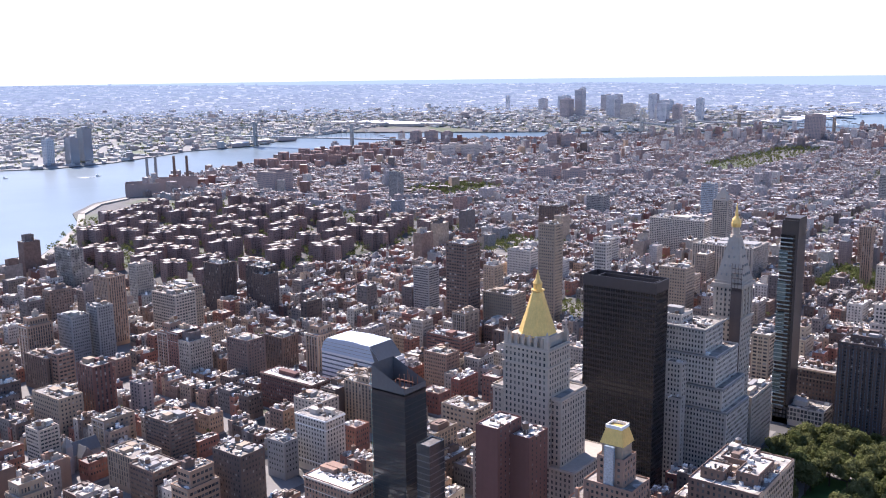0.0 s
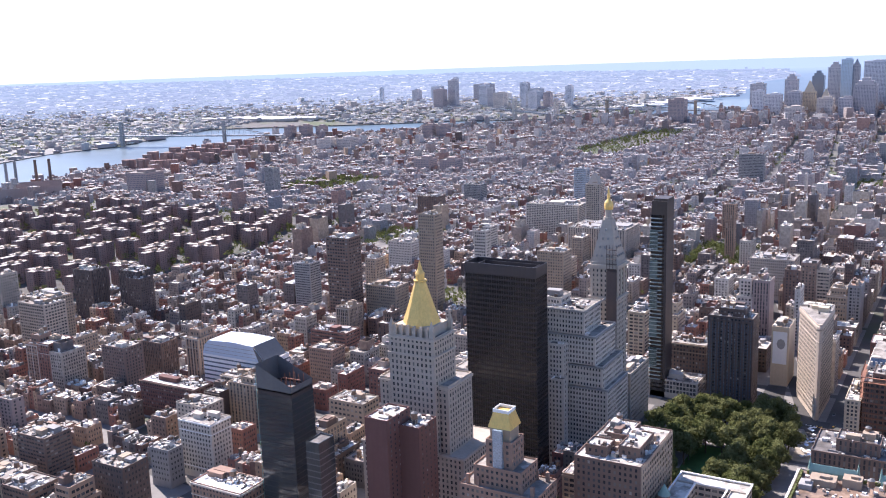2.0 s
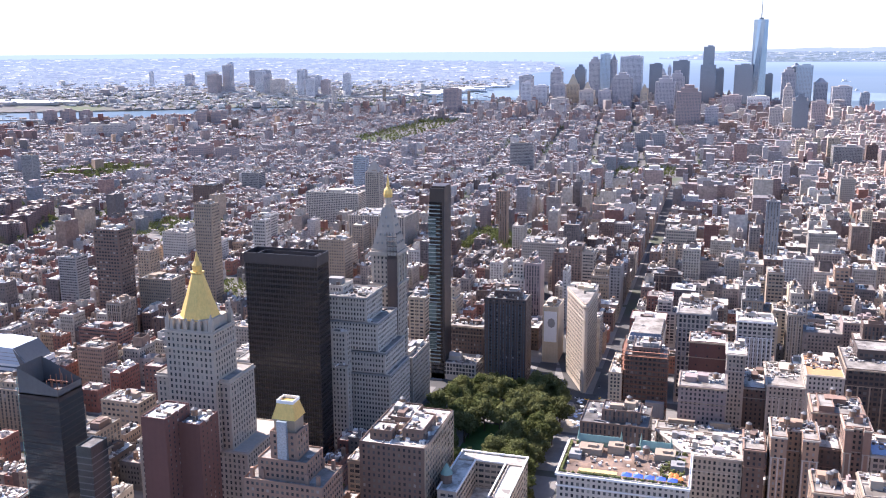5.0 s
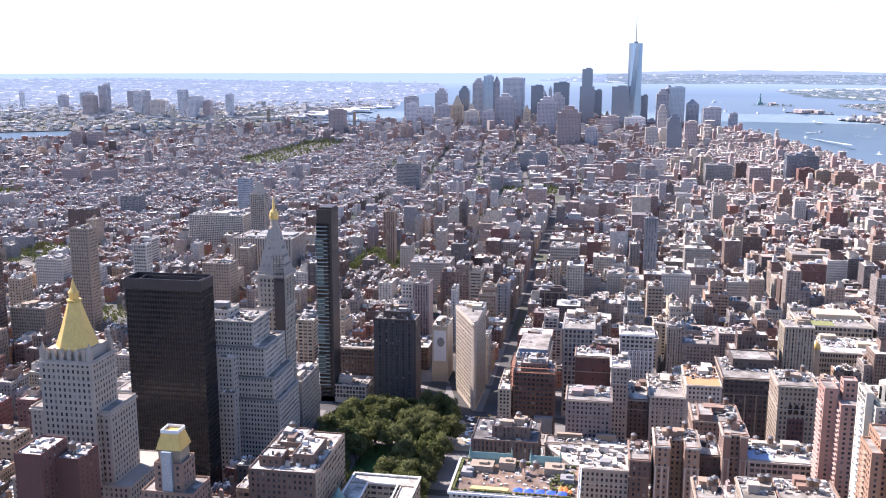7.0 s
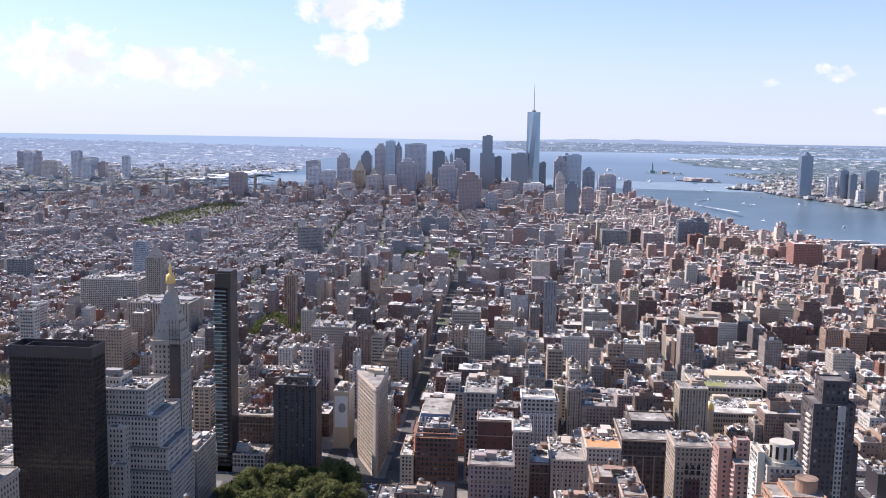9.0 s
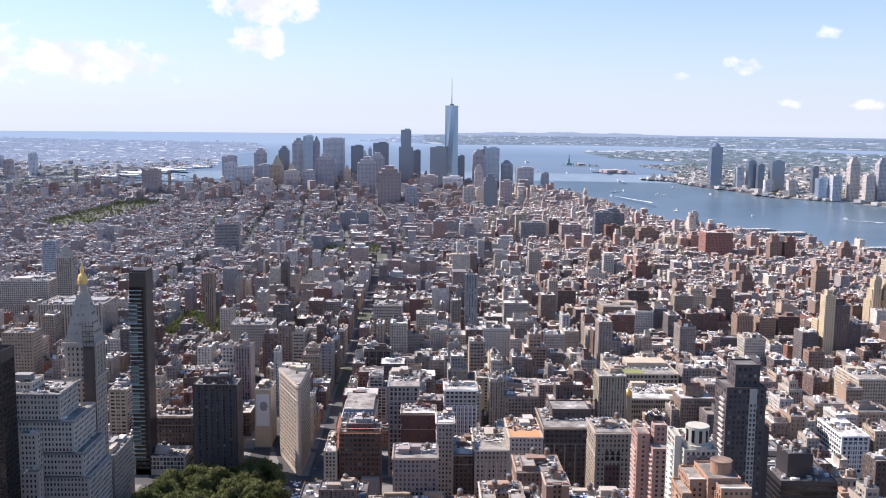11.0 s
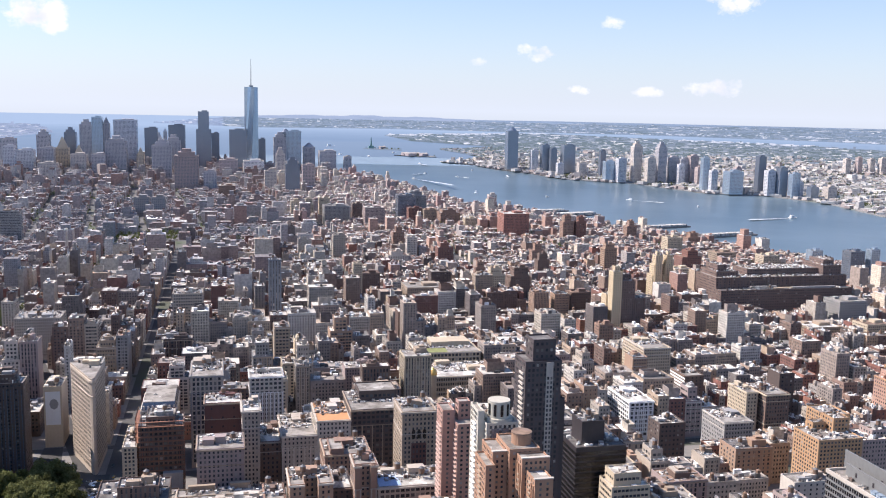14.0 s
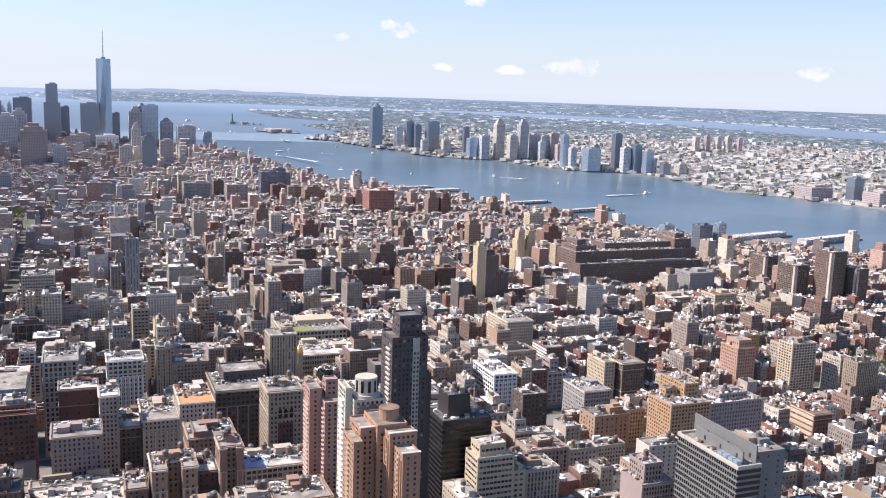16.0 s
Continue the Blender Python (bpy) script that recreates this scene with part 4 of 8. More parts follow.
tower("stone_loft_pair", "beige stone loft block with cluttered roof", -572, -522, 592, 616, 44, BEIGE, limit=8, tiers=[(-560, -535, 596, 612, 44, 49)])

# --- blocks round the square
ob = tower("ornate_roof_block", "brown brick block with cluttered pale roof terraces", -205, -163, 502, 565, 80, BROWN,
           tiers=[(-200, -186, 508, 522, 80, 86), (-180, -167, 512, 540, 80, 87), (-198, -182, 535, 560, 80, 84)],
           windows=dict(step=3.2, storey=3.7, pane=(1.4, 2.0)), limit=30, roof=SILVER_ROOF)
b = Bulk()
b.box(21.3, 0, 0.5, 62.8, 0, 80.6)
part("west_front", b, BEIGE, ob, "beige slab covering the west side")
hang_windows(ob, [(0, 0, 43.4, 62.8, 6, 79)], 30, step=3.2, storey=3.7, pane=(1.5, 2.1), faces=(1,))
rnd = random.Random(9)
for k in range(22):
    b = Bulk()
    b.box(rnd.uniform(-18, 18), rnd.uniform(-28, 28), rnd.uniform(1.5, 5), rnd.uniform(1.5, 5), 80, 80 + rnd.uniform(1.2, 4.5))
    part("roof_box", b, rnd.choice((LIME, BEIGE, GREY, SILVER_ROOF, BROWN)), ob)
tower("low_market_block", "low brick block with flat grey roofs", -66, -37, 664, 726, 24, BROWN, roof=GREY_ROOF, limit=10)
ob = tower("roof_garden_building", "white stone building with a planted roof garden", -82, -8, 502, 550, 76, WHITE_STONE,
           windows=dict(step=3.0, storey=3.6, pane=(1.5, 2.0)), limit=30, gear=False, roof=BROWN_ROOF)
cx, cy = -45.0, 526.0
b = Bulk()
b.box(-14, -20, 22, 4, 77.2, 78.2)
part("yellow_awning", b, YELLOW_TARP, ob, "pale yellow canvas awning")
for k in range(5):
    b = Bulk()
    b.box(2.5 + k * 6.4, -20, 0.2, 0.2, 76, 78.6)
    pyramid(b, 2.5 + k * 6.4, -20 - k * 0.1, 5.6, 4.6, 78.2, 0.4, 0.4, 79.8)
    part("parasol", b, BLUE_TARP, ob, "blue square parasol")
ORANGE_CLOTH = plain("orange_cloth", (0.80, 0.30, 0.08), 0.7)
for k in range(5):
    b = Bulk()
    b.box(27 + (k % 3) * 2.8, -17 + (k // 3) * 4.0, 0.2, 0.2, 76, 78.4)
    pyramid(b, 27 + (k % 3) * 2.8, -17 + (k // 3) * 4.0, 3.0, 3.0, 78.0, 0.3, 0.3, 79.6)
    part("parasol", b, ORANGE_CLOTH, ob, "orange parasol")
for z, o, t in ((75.0, 1.1, 1.3), (68.2, 0.5, 0.7), (12.0, 0.4, 0.8)):
    b = Bulk()
    for x, y, w, d in ((0, -24 - o / 2, 74 + 2 * o, o), (-37 - o / 2, 0, o, 48), (37 + o / 2, 0, o, 48)):
        b.box(x, y, w, d, z, z + t)
    part("cornice", b, WHITE, ob, "white stone cornice")
for k in range(2):
    water_tank_parts(ob, 3 + k * 8, 8, 77)
for x, y, w, d, h in ((-22, 10, 14, 10, 4), (-7, 14, 10, 8, 5), (22, 12, 12, 10, 4.5), (30, 0, 8, 8, 3.5), (-30, 2, 7, 9, 3)):
    b = Bulk()
    b.box(x, y, w, d, 76, 76 + h)
    b.box(x + 1, y, w * 0.4, d * 0.4, 76 + h, 77.4 + h)
    part("bulkhead", b, BEIGE if w > 9 else GREY, ob)
for x, w in ((-18, 26), (16, 18)):
    b = Bulk()
    b.box(x, 21, w, 3.5, 76, 79)
    q = b.ring(x, 21, w, 3.5)
    b.loft(np.c_[q, np.full(4, 79)], np.c_[b.ring(x, 21, w * 0.95, 0.3), np.full(4, 82.5)])
    part("copper_gable", b, COPPER, ob, "green copper roof ridge")
for x in (-31, -5, 7, 25):
    b = Bulk()
    b.tube(x, 21, 1.2, 0.1, 79, 87, 6)
    part("copper_pinnacle", b, COPPER, ob, "green copper pinnacle")
b = Bulk()
rnd = random.Random(8)
for k in range(70):
    b.box(rnd.uniform(-34, 34), rnd.uniform(-14, 18), rnd.uniform(0.6, 2.4), rnd.uniform(0.6, 2.4), 76, 76 + rnd.uniform(0.6, 1.8))
part("roof_gear", b, CLUTTER, ob, "tables, vents and planters on the terrace", kind="stuff")
rnd = random.Random(3)
b = Bulk()
for k in range(420):
    x, y = rnd.choice(((rnd.uniform(-36, 36), -23), (rnd.uniform(-36, 36), 20), (rnd.uniform(20, 34), rnd.uniform(-16, 12)), (-35, rnd.uniform(-22, 20))))
    s = rnd.uniform(0.5, 1.3)
    b.box(x, y, s, s, 76, 76.8 + s, rnd.uniform(0, 3))
part("roof_planting", b, LEAF, ob, "green shrubs in roof planters", kind="stuff")
tower("corner_office_block", "brown brick corner office block", -84, -38, 606, 646, 65, BROWN, roof=TAR_ROOF, limit=30,
      tiers=[(-70, -44, 612, 630, 65, 73)])
ob = tower("scaffolded_building", "building wrapped in brown scaffold and netting", -68, -34, 742, 772, 70, BROWN, tiers=[(-62, -40, 745, 768, 70, 76)], limit=28)
for z in range(6, 76, 4):
    s = Bulk()
    s.box(0, -16.2, 36, 1.6, z, z + 0.3)
    s.box(-18.2, 0, 1.6, 32, z, z + 0.3)
    for u in range(-18, 19, 4):
        s.box(u, -17, 0.25, 0.25, z, z + 4)
        s.box(-19, u * 0.85, 0.25, 0.25, z, z + 4)
    part("scaffold_lift", s, RUST, ob)
# plain grey box added for the pale netting at the foot
b = Bulk()
b.box(9, -20, 15, 5, 0, 34)
part("site_hoarding", b, GREY, ob, "pale netting slab before the scaffold")
tower("cream_corner_block", "cream stone block at the avenue corner", -80, -69, 738, 790, 55, CREAM, limit=30, roof=SILVER_ROOF)

# --- towers along the sixth avenue side
SUNNY_TAN = plain("sunny_tan_brick", (0.40, 0.235, 0.15), 0.9)
ob = tower("tan_brick_tower", "tan brick apartment tower with stepped wings and round tank house", 151, 168.5, 472, 498, 136.5, SUNNY_TAN,
           tiers=[(155, 170.7, 462, 471.9, 0, 134.5), (157.5, 167.7, 447, 461.9, 0, 128.5), (142.5, 150.9, 476, 498, 0, 134), (137, 142.4, 470, 492, 0, 129)],
           windows=dict(step=2.6, storey=3.0, pane=(1.25, 1.5)), limit=30, gear=False)
b = Bulk()
b.tube(1.7, -1, 5.6, 5.6, 136.5, 142.6, 20)
tank_house = part("tank_house", b, SUNNY_TAN, ob, "round brick tank house")
b = Bulk()
b.tube(1.7, -1, 5.9, 5.9, 142.6, 143.4, 20)
part("tank_lid", b, BROWN_ROOF, tank_house)
for x0, x1, y0, z in ((155, 170.7, 462, 134.5), (157.5, 167.7, 447, 128.5), (142.5, 150.9, 476, 134)):
    b = Bulk()
    b.box((x0 + x1) / 2 - 159.75, y0 - 485 + 0.9, x1 - x0 + 0.6, 2.0, z + 1.02, z + 1.5)
    part("coping", b, WHITE_STONE, ob, "pale coping")
    for k in range(3):
        b = Bulk()
        b.box(x0 - 159.75 - 0.35, y0 - 485 + 2.2 + k * 3.0, 0.7, 1.2, 4, z - 3)
        part("bay", b, SUNNY_TAN, ob)
b = Bulk()
for (x, y, d) in ((155, 466.5, 6), (157.5, 454, 9), (142.5, 484, 9), (137, 481, 12)):
    for k in range(40):
        b.box(x - 159.75 - 0.5, y - 485, 1.0, d * 0.4, 8 + k * 3.0, 8.9 + k * 3.0)
part("balcony_stack", b, BEIGE, ob, "small pale balconies", kind="stuff")
PALE_BRICK = plain("pale_buff_brick", (0.50, 0.465, 0.385), 0.85)
ob = tower("white_balcony_tower", "pale buff apartment tower with balconies and drum top", 146.2, 165.4, 502, 522, 141.5, PALE_BRICK,
           tiers=[(142.3, 146.1, 507, 524, 0, 147.5)], windows=dict(step=2.6, storey=3.0, pane=(1.5, 1.8)), limit=30, gear=False)
b = Bulk()
b.tube(-0.2, -2, 8.2, 8.2, 141.5, 144, 20)
b.tube(-0.2, -2, 6.6, 6.6, 144, 154, 20)
drum = part("drum", b, PALE_BRICK, ob, "pale drum-shaped top")
for k in range(5):
    g = Bulk()
    a0 = math.pi * 1.1 + k * math.pi / 5
    g.box(-0.2 + 6.6 * math.cos(a0), -2 + 6.6 * math.sin(a0), 0.4, 1.6, 145.5, 152.5, a0)
    part("drum_window", g, DARK_GLASS, drum)
for u in (-4.5, 1.5, 7.0):
    b = Bulk()
    b.box(u, -10.3, 4.2, 0.6, 116, 139)
    part("glazed_bay", b, SLATE, ob, "dark glazed corner bay")
for k in range(40):
    b = Bulk()
    b.box(-14.1, 2, 1.6, 7, 10 + k * 3.3, 11 + k * 3.3)
    part("balcony", b, WHITE, ob)
PLUM = plain("dark_plum_brick", (0.085, 0.066, 0.064), 0.7)
ob = tower("dark_striped_tower", "dark plum brick tower with pale window stripe and balconies", 183, 207, 545, 567, 165, PLUM, windows=dict(step=2.6, storey=3.2, pane=(1.5, 1.8)),
           tiers=[(189, 204, 549, 564, 165, 178), (207.2, 212, 550, 567, 0, 138)], limit=28, gear=False, roof=TAR_ROOF)
b = Bulk()
b.box(4, -11.4, 4.4, 0.8, 4, 165)
stripe = part("pale_stripe", b, WHITE_STONE, ob, "pale vertical stripe")
b = Bulk()
for z in range(7, 157, 3):
    for u in (2.9, 5.1):
        b.box(u, -11.85, 1.2, 0.15, z, z + 1.8)
part("stripe_glazing", b, GLASS, stripe, "paired windows", kind="stuff")
for k in range(46):
    b = Bulk()
    b.box(-12.4, -4, 1.0, 8.0, 8 + k * 3.3, 9.2 + k * 3.3)
    part("balcony", b, WHITE_STONE, ob)
PINK = plain("pink_brick", (0.42, 0.25, 0.2))
ob = tower("pink_brick_tower", "pinkish brick apartment tower of two slabs with balconies", 140.6, 154.1, 548, 570, 125.5, PINK,
           tiers=[(132.7, 140.5, 556, 572, 0, 132.5), (144, 152, 560, 568, 125.5, 136.5)], limit=30, gear=False, windows=dict(step=2.8, storey=3.0, pane=(1.5, 1.5)))
b = Bulk()
for x, y, d in ((132.7, 564, 12), (140.6, 552, 6)):
    for k in range(39):
        b.box(x - 147.35 - 0.5, y - 559, 1.0, d, 7 + k * 3.0, 7.9 + k * 3.0)
part("balcony_stack", b, plain("pink_slab", (0.46, 0.33, 0.28)), ob, "stacked pale pink balconies", kind="stuff")
tower("cream_terrace_house", "cream brick apartment house with stepped terraces", 253, 281, 562, 584, 70, CREAM, limit=16, roof=SILVER_ROOF, tiers=[(256, 276, 566, 582, 70, 78), (281.3, 292, 565, 586, 0, 56)])
tower("low_loft_house", "low pale loft house with silver roof", 237, 252.6, 548, 586, 46, LIME, limit=8, roof=SILVER_ROOF)
ob = tower("black_office_block", "black glass office block", 238, 276, 592, 640, 88, BLACK, windows=None, roof=TAR_ROOF, tiers=[(245, 262, 600, 620, 88, 104)])
for k in range(21):
    b = Bulk()
    b.box(0, 0, 38.3, 48.3, 5 + k * 3.9, 7.4 + k * 3.9, top=False)
    part("window_band", b, DARK_GLASS, ob)
OFFICE_GREY = plain("grey_metal_panel", (0.19, 0.19, 0.185), 0.6)
ob = tower("grey_office_block", "grey office block with ribbon windows", 390, 408, 460, 525, 88, OFFICE_GREY, windows=None, roof=GREY_ROOF, rim=0.6,
           tiers=[(410.2, 438, 472, 512, 0, 91)])
for k in range(21):
    b = Bulk()
    b.box(0, 0, 18.3, 65.3, 4 + k * 4.0, 6.4 + k * 4.0, top=False)
    part("window_band", b, DARK_GLASS, ob)
    b = Bulk()
    for m in range(28):
        b.box(-9.2, -31.4 + m * 2.33, 0.3, 0.35, 4 + k * 4.0, 6.2 + k * 4.0)
    part("mullions", b, GREY, ob, "row of grey mullions", kind="stuff")
b = Bulk()
for x, y, w, d in ((0, -32.3, 18.8, 1.1), (0, 32.3, 18.8, 1.1), (-9.0, 0, 1.1, 63.4), (9.0, 0, 1.1, 63.4)):
    b.box(x, y, w, d, 87.2, 89.6)
part("roof_rim", b, WHITE_STONE, ob, "pale metal roof rim")
for x, y0, y1, z in ((-2.0, -28, 22, 97), (6.5, -30.5, 35, 101)):
    b = Bulk()
    b.box(x, (y0 + y1) / 2, 1.0, y1 - y0, 88, z)
    part("screen_wall", b, OFFICE_GREY, ob, "grey plant screen wall")
    for k in range(3):
        b = Bulk()
        b.box(x - 0.55, y0 + 6 + k * (y1 - y0) / 3, 0.2, 1.6, 91, 94)
        part("door_opening", b, BLACK, ob)
b = Bulk()
for k in range(4):
    b.box(-5.8, -27 + k * 5.2, 3.6, 4.2, 88.1, 91.5)
part("cooling_unit", b, PALE_GLASS, ob, "row of pale blue cooling units", kind="stuff")
b = Bulk()
b.panes(24 - 8.9 + 10 - 0.1, -0.5, 27.8, 40, 20, 90, step=6.5, storey=4.0, pane=(1.6, 1.6), faces=(0, 3), out=0.1)
part("glazing", b, GLASS, ob, "sparse windows", kind="stuff")
ob = tower("orange_brick_building", "orange brick apartment building with many bays", 459, 499, 630, 664, 66, ORANGE,
           tiers=[(489, 512, 664.5, 692, 0, 74), (484, 499, 648, 664, 66, 77), (470, 482, 655, 664, 66, 72)], windows=dict(step=3, storey=3.1, pane=(1.7, 1.7)), limit=30)
tower("long_grey_wing", "long grey-brown brick slab with silver roof gear", 500, 556, 632, 660, 63, ESTATE, limit=12, roof=SILVER_ROOF, tiers=[(515, 545, 640, 656, 63, 68)])
tower("slim_white_block", "slim white-walled apartment block", 405, 438, 580, 598, 55, WHITE_STONE, limit=8, windows=dict(step=4.4, storey=3.4, pane=(1.4, 1.6), faces=(0, 1)))
DECO = plain("yellow_cream_brick", (0.58, 0.46, 0.30), 0.85)
tower("art_deco_tower", "yellow-cream brick art deco tower with setbacks", 538, 552, 1226, 1242, 98, DECO, limit=16, windows=dict(step=2.6, storey=3.4, pane=(0.9, 1.8)),
      tiers=[(541, 549, 1229, 1238, 98, 105), (536, 551.8, 1243, 1262, 0, 62)])
# brown walls on this wing paint the tower's shadow side
tower("art_deco_wing", "wing of the art deco tower, brown to paint its shaded side", 552.3, 574, 1229, 1258, 84, WAREHOUSE, limit=6, tiers=[(574.3, 590, 1228, 1258, 0, 58), (556, 570, 1236, 1252, 84, 92)])
for x0, dx in ((718, 0), (738, 0)):
    tower("art_deco_spire", "cream brick stepped apartment spire", x0, x0 + 12, 1462, 1476, 82 - dx, DECO, limit=8, windows=dict(step=2.6, storey=3.4, pane=(0.9, 1.8)),
          tiers=[(x0 - 1.5, x0 + 14, 1464, 1482, 0, 66), (x0 - 3, x0 + 16, 1466, 1488, 0, 48), (x0 + 3, x0 + 9, 1465, 1472, 82, 88)])
ob = tower("great_brick_warehouse", "huge dark brick block filling a city block", 783, 1026, 1372, 1440, 58, WAREHOUSE, limit=28, windows=dict(step=4.2, storey=4.2, pane=(2.0, 1.9)),
           tiers=[(790, 830, 1385, 1438, 58, 66), (850, 985, 1392, 1438, 58, 68), (985.2, 1020, 1380, 1438, 58, 74), (795, 812, 1392, 1430, 66, 76), (992, 1012, 1390, 1430, 74, 82), (783, 1026, 1355, 1371.6, 0, 40)])
for k in range(30):
    b = Bulk()
    b.box(-121.5 + 4 + k * 8.1, -34.3, 1.6, 0.7, 40, 58.8)
    part("pier", b, WAREHOUSE, ob)

# --- street-front houses with cornices, piers and courts
def street_house(name, label, x0, x1, y0, y1, h, wall, trim=LIME, court=None, roof=None, windows=None, tanks=1, shed_wall=None, limit=8, base=9.0, piers=0, deep=0.9, tops=()):
    """A loft or hotel of the avenues: optional forecourt (from, to, depth) in its north front, cornices all round, tanks and stair heads."""
    windows = windows or dict(step=2.9, storey=3.6, pane=(1.35, 2.0))
    cx, cy = (x0 + x1) / 2, (y0 + y1) / 2
    if court:
        c0, c1, dep = court
        ob = tower(name, label, x0, x1, y0 + dep, y1, h, wall, tiers=[(x0, c0, y0, y0 + dep - 0.05, 0, h), (c1, x1, y0, y0 + dep - 0.05, 0, h), *tops], roof=roof, windows=windows, limit=limit, gear=False)
        oy = (y0 + dep + y1) / 2
        fronts = [((x0 + c0) / 2, y0, c0 - x0), ((c1 + x1) / 2, y0, x1 - c1), ((c0 + c1) / 2, y0 + dep, c1 - c0 - 1.2)]
    else:
        ob = tower(name, label, x0, x1, y0, y1, h, wall, tiers=tops, roof=roof, windows=windows, limit=limit, gear=False)
        oy = cy
        fronts = [(cx, y0, x1 - x0)]
    rnd = random.Random(int(abs(x0) * 5 + y0))
    for z, o, t in ((h - 0.9, deep, 1.2), (h * 0.82, 0.35, 0.6), (base, 0.35, 0.8)):
        b = Bulk()
        for fx, fy, w in fronts:
            b.box(fx - cx, fy - oy - o / 2, w + 0.4, o, z, z + t)
        for side in (-1, 1):
            b.box(side * ((x1 - x0) / 2 + o / 2 - 0.02), (y0 + y1) / 2 - oy, o, y1 - y0 + 0.4, z, z + t)
        part("cornice", b, trim, ob)
    if piers:
        for fx, fy, w in fronts[:2 if court else 1]:
            for k in range(piers + 1):
                b = Bulk()
                b.box(fx - cx - w / 2 + 0.6 + k * (w - 1.2) / piers, fy - oy - 0.15, 1.0, 0.3, base + 0.8, h * 0.82)
                part("pier", b, trim, ob)
    w, d = x1 - x0, y1 - y0
    g = Bulk()
    for k in range(int(w * d / 12)):
        ux, uy = rnd.uniform(-0.44, 0.44) * w, (y0 + d * rnd.uniform(0.35, 0.95)) - oy
        if rnd.random() < 0.7:
            g.box(ux, uy, rnd.uniform(0.7, 2.6), rnd.uniform(0.7, 2.6), h, h + rnd.uniform(0.5, 2.2))
        else:
            g.box(ux, uy, rnd.uniform(3, 7), 0.5, h, h + rnd.uniform(0.6, 1.2), rnd.choice((0, 1.57)))
    part("roof_gear", g, CLUTTER, ob, "vents, ducts and machine boxes", kind="stuff")
    for k in range(2):
        b = Bulk()
        bw, bd, bh = rnd.uniform(0.2, 0.34) * w, rnd.uniform(0.14, 0.26) * d, rnd.uniform(3.0, 5.5)
        bx, by = rnd.uniform(-0.28, 0.28) * w, y0 + d * rnd.uniform(0.42, 0.85) - oy
        b.box(bx, by, bw, bd, h, h + bh)
        b.box(bx, by, bw + 0.5, bd + 0.5, h + bh - 0.3, h + bh + 0.1)
        part("bulkhead", b, shed_wall or wall, ob)
    for k in range(tanks):
        water_tank_parts(ob, rnd.uniform(-0.35, 0.35) * w, y0 + d * rnd.uniform(0.4, 0.9) - oy, h + 0.2)
    return ob


def prism_house(name, label, plan, h, wall, trim, roof, storey=3.8, step=3.0, pane=(1.4, 2.2), gear=10):
    """A building on a plan of any four or five corners, with cornices, roof and windows on every front."""
    m = np.array(plan, float)
    mid = m.mean(0)
    ob = thing(name, *mid, label, "building")
    claim(m[:, 0].min(), m[:, 0].max(), m[:, 1].min(), m[:, 1].max())
    q = m - mid
    n = q / np.linalg.norm(q, axis=1, keepdims=True)
    at = lambda grow, z: np.c_[q + n * grow, np.full(len(q), z)]
    b = Bulk()
    b.loft(at(0, 0), at(0, h), at(-0.7, h), at(-0.7, h - 0.9))
    part("wall", b, wall, ob)
    b = Bulk()
    r = at(-0.8, h - 0.85)
    b.put(r[[0, 1, 2, 3]], [(0, 1, 2, 3)])
    part("roof", b, roof, ob)
    for z, o, t in ((h - 2.0, 1.3, 1.6), (h * 0.8, 0.5, 0.6), (9.0, 0.5, 0.8)):
        b = Bulk()
        b.loft(at(-0.2, z), at(o, z + t * 0.4), at(o, z + t), at(-0.2, z + t))
        part("cornice", b, trim, ob)
    g = Bulk()
    for p0, p1 in zip(q, np.roll(q, -1, 0)):
        L = np.linalg.norm(p1 - p0)
        u = (p1 - p0) / L
        out = np.array((u[1], -u[0]))
        out = out if out @ (p0 + p1) > 0 else -out
        for fl in range(int((h - 5) / storey)):
            for j in range(int(L / step)):
                c0, z = p0 + u * (j + 0.5) * L / int(L / step), 4.0 + fl * storey
                e0, e1 = c0 - u * pane[0] / 2 + out * 0.1, c0 + u * pane[0] / 2 + out * 0.1
                g.put([(*e0, z), (*e1, z), (*e1, z + pane[1]), (*e0, z + pane[1])], [(0, 1, 2, 3)])
    part("glazing", g, GLASS, ob, "rows of dark glass windows", kind="stuff")
    rnd = random.Random(int(abs(mid[0]) + mid[1]))
    b = Bulk()
    for k in range(gear * 7):
        a0, a1 = rnd.random(), rnd.random()
        c = ((q[0] * (1 - a0) + q[1] * a0) * (1 - a1) + (q[3] * (1 - a0) + q[2] * a0) * a1) * 0.9
        b.box(c[0], c[1], rnd.uniform(0.6, 2.4), rnd.uniform(0.6, 2.4), h - 0.85, h + rnd.uniform(-0.2, 1.4))
    part("roof_gear", b, CLUTTER, ob, "vents, ducts and machine boxes", kind="stuff")
    for k in range(gear):
        b = Bulk()
        a0, a1 = rnd.random(), rnd.random()
        c = (q[0] * (1 - a0) + q[1] * a0) * (1 - a1) + (q[3] * (1 - a0) + q[2] * a0) * a1
        c = c * 0.75
        b.box(c[0], c[1], rnd.uniform(2, 7), rnd.uniform(2, 7), h - 0.85, h + rnd.uniform(0.8, 4.5))
        part("bulkhead", b, rnd.choice((LIME, GREY, BEIGE, SILVER_ROOF, WHITE_STONE)), ob)
    return ob


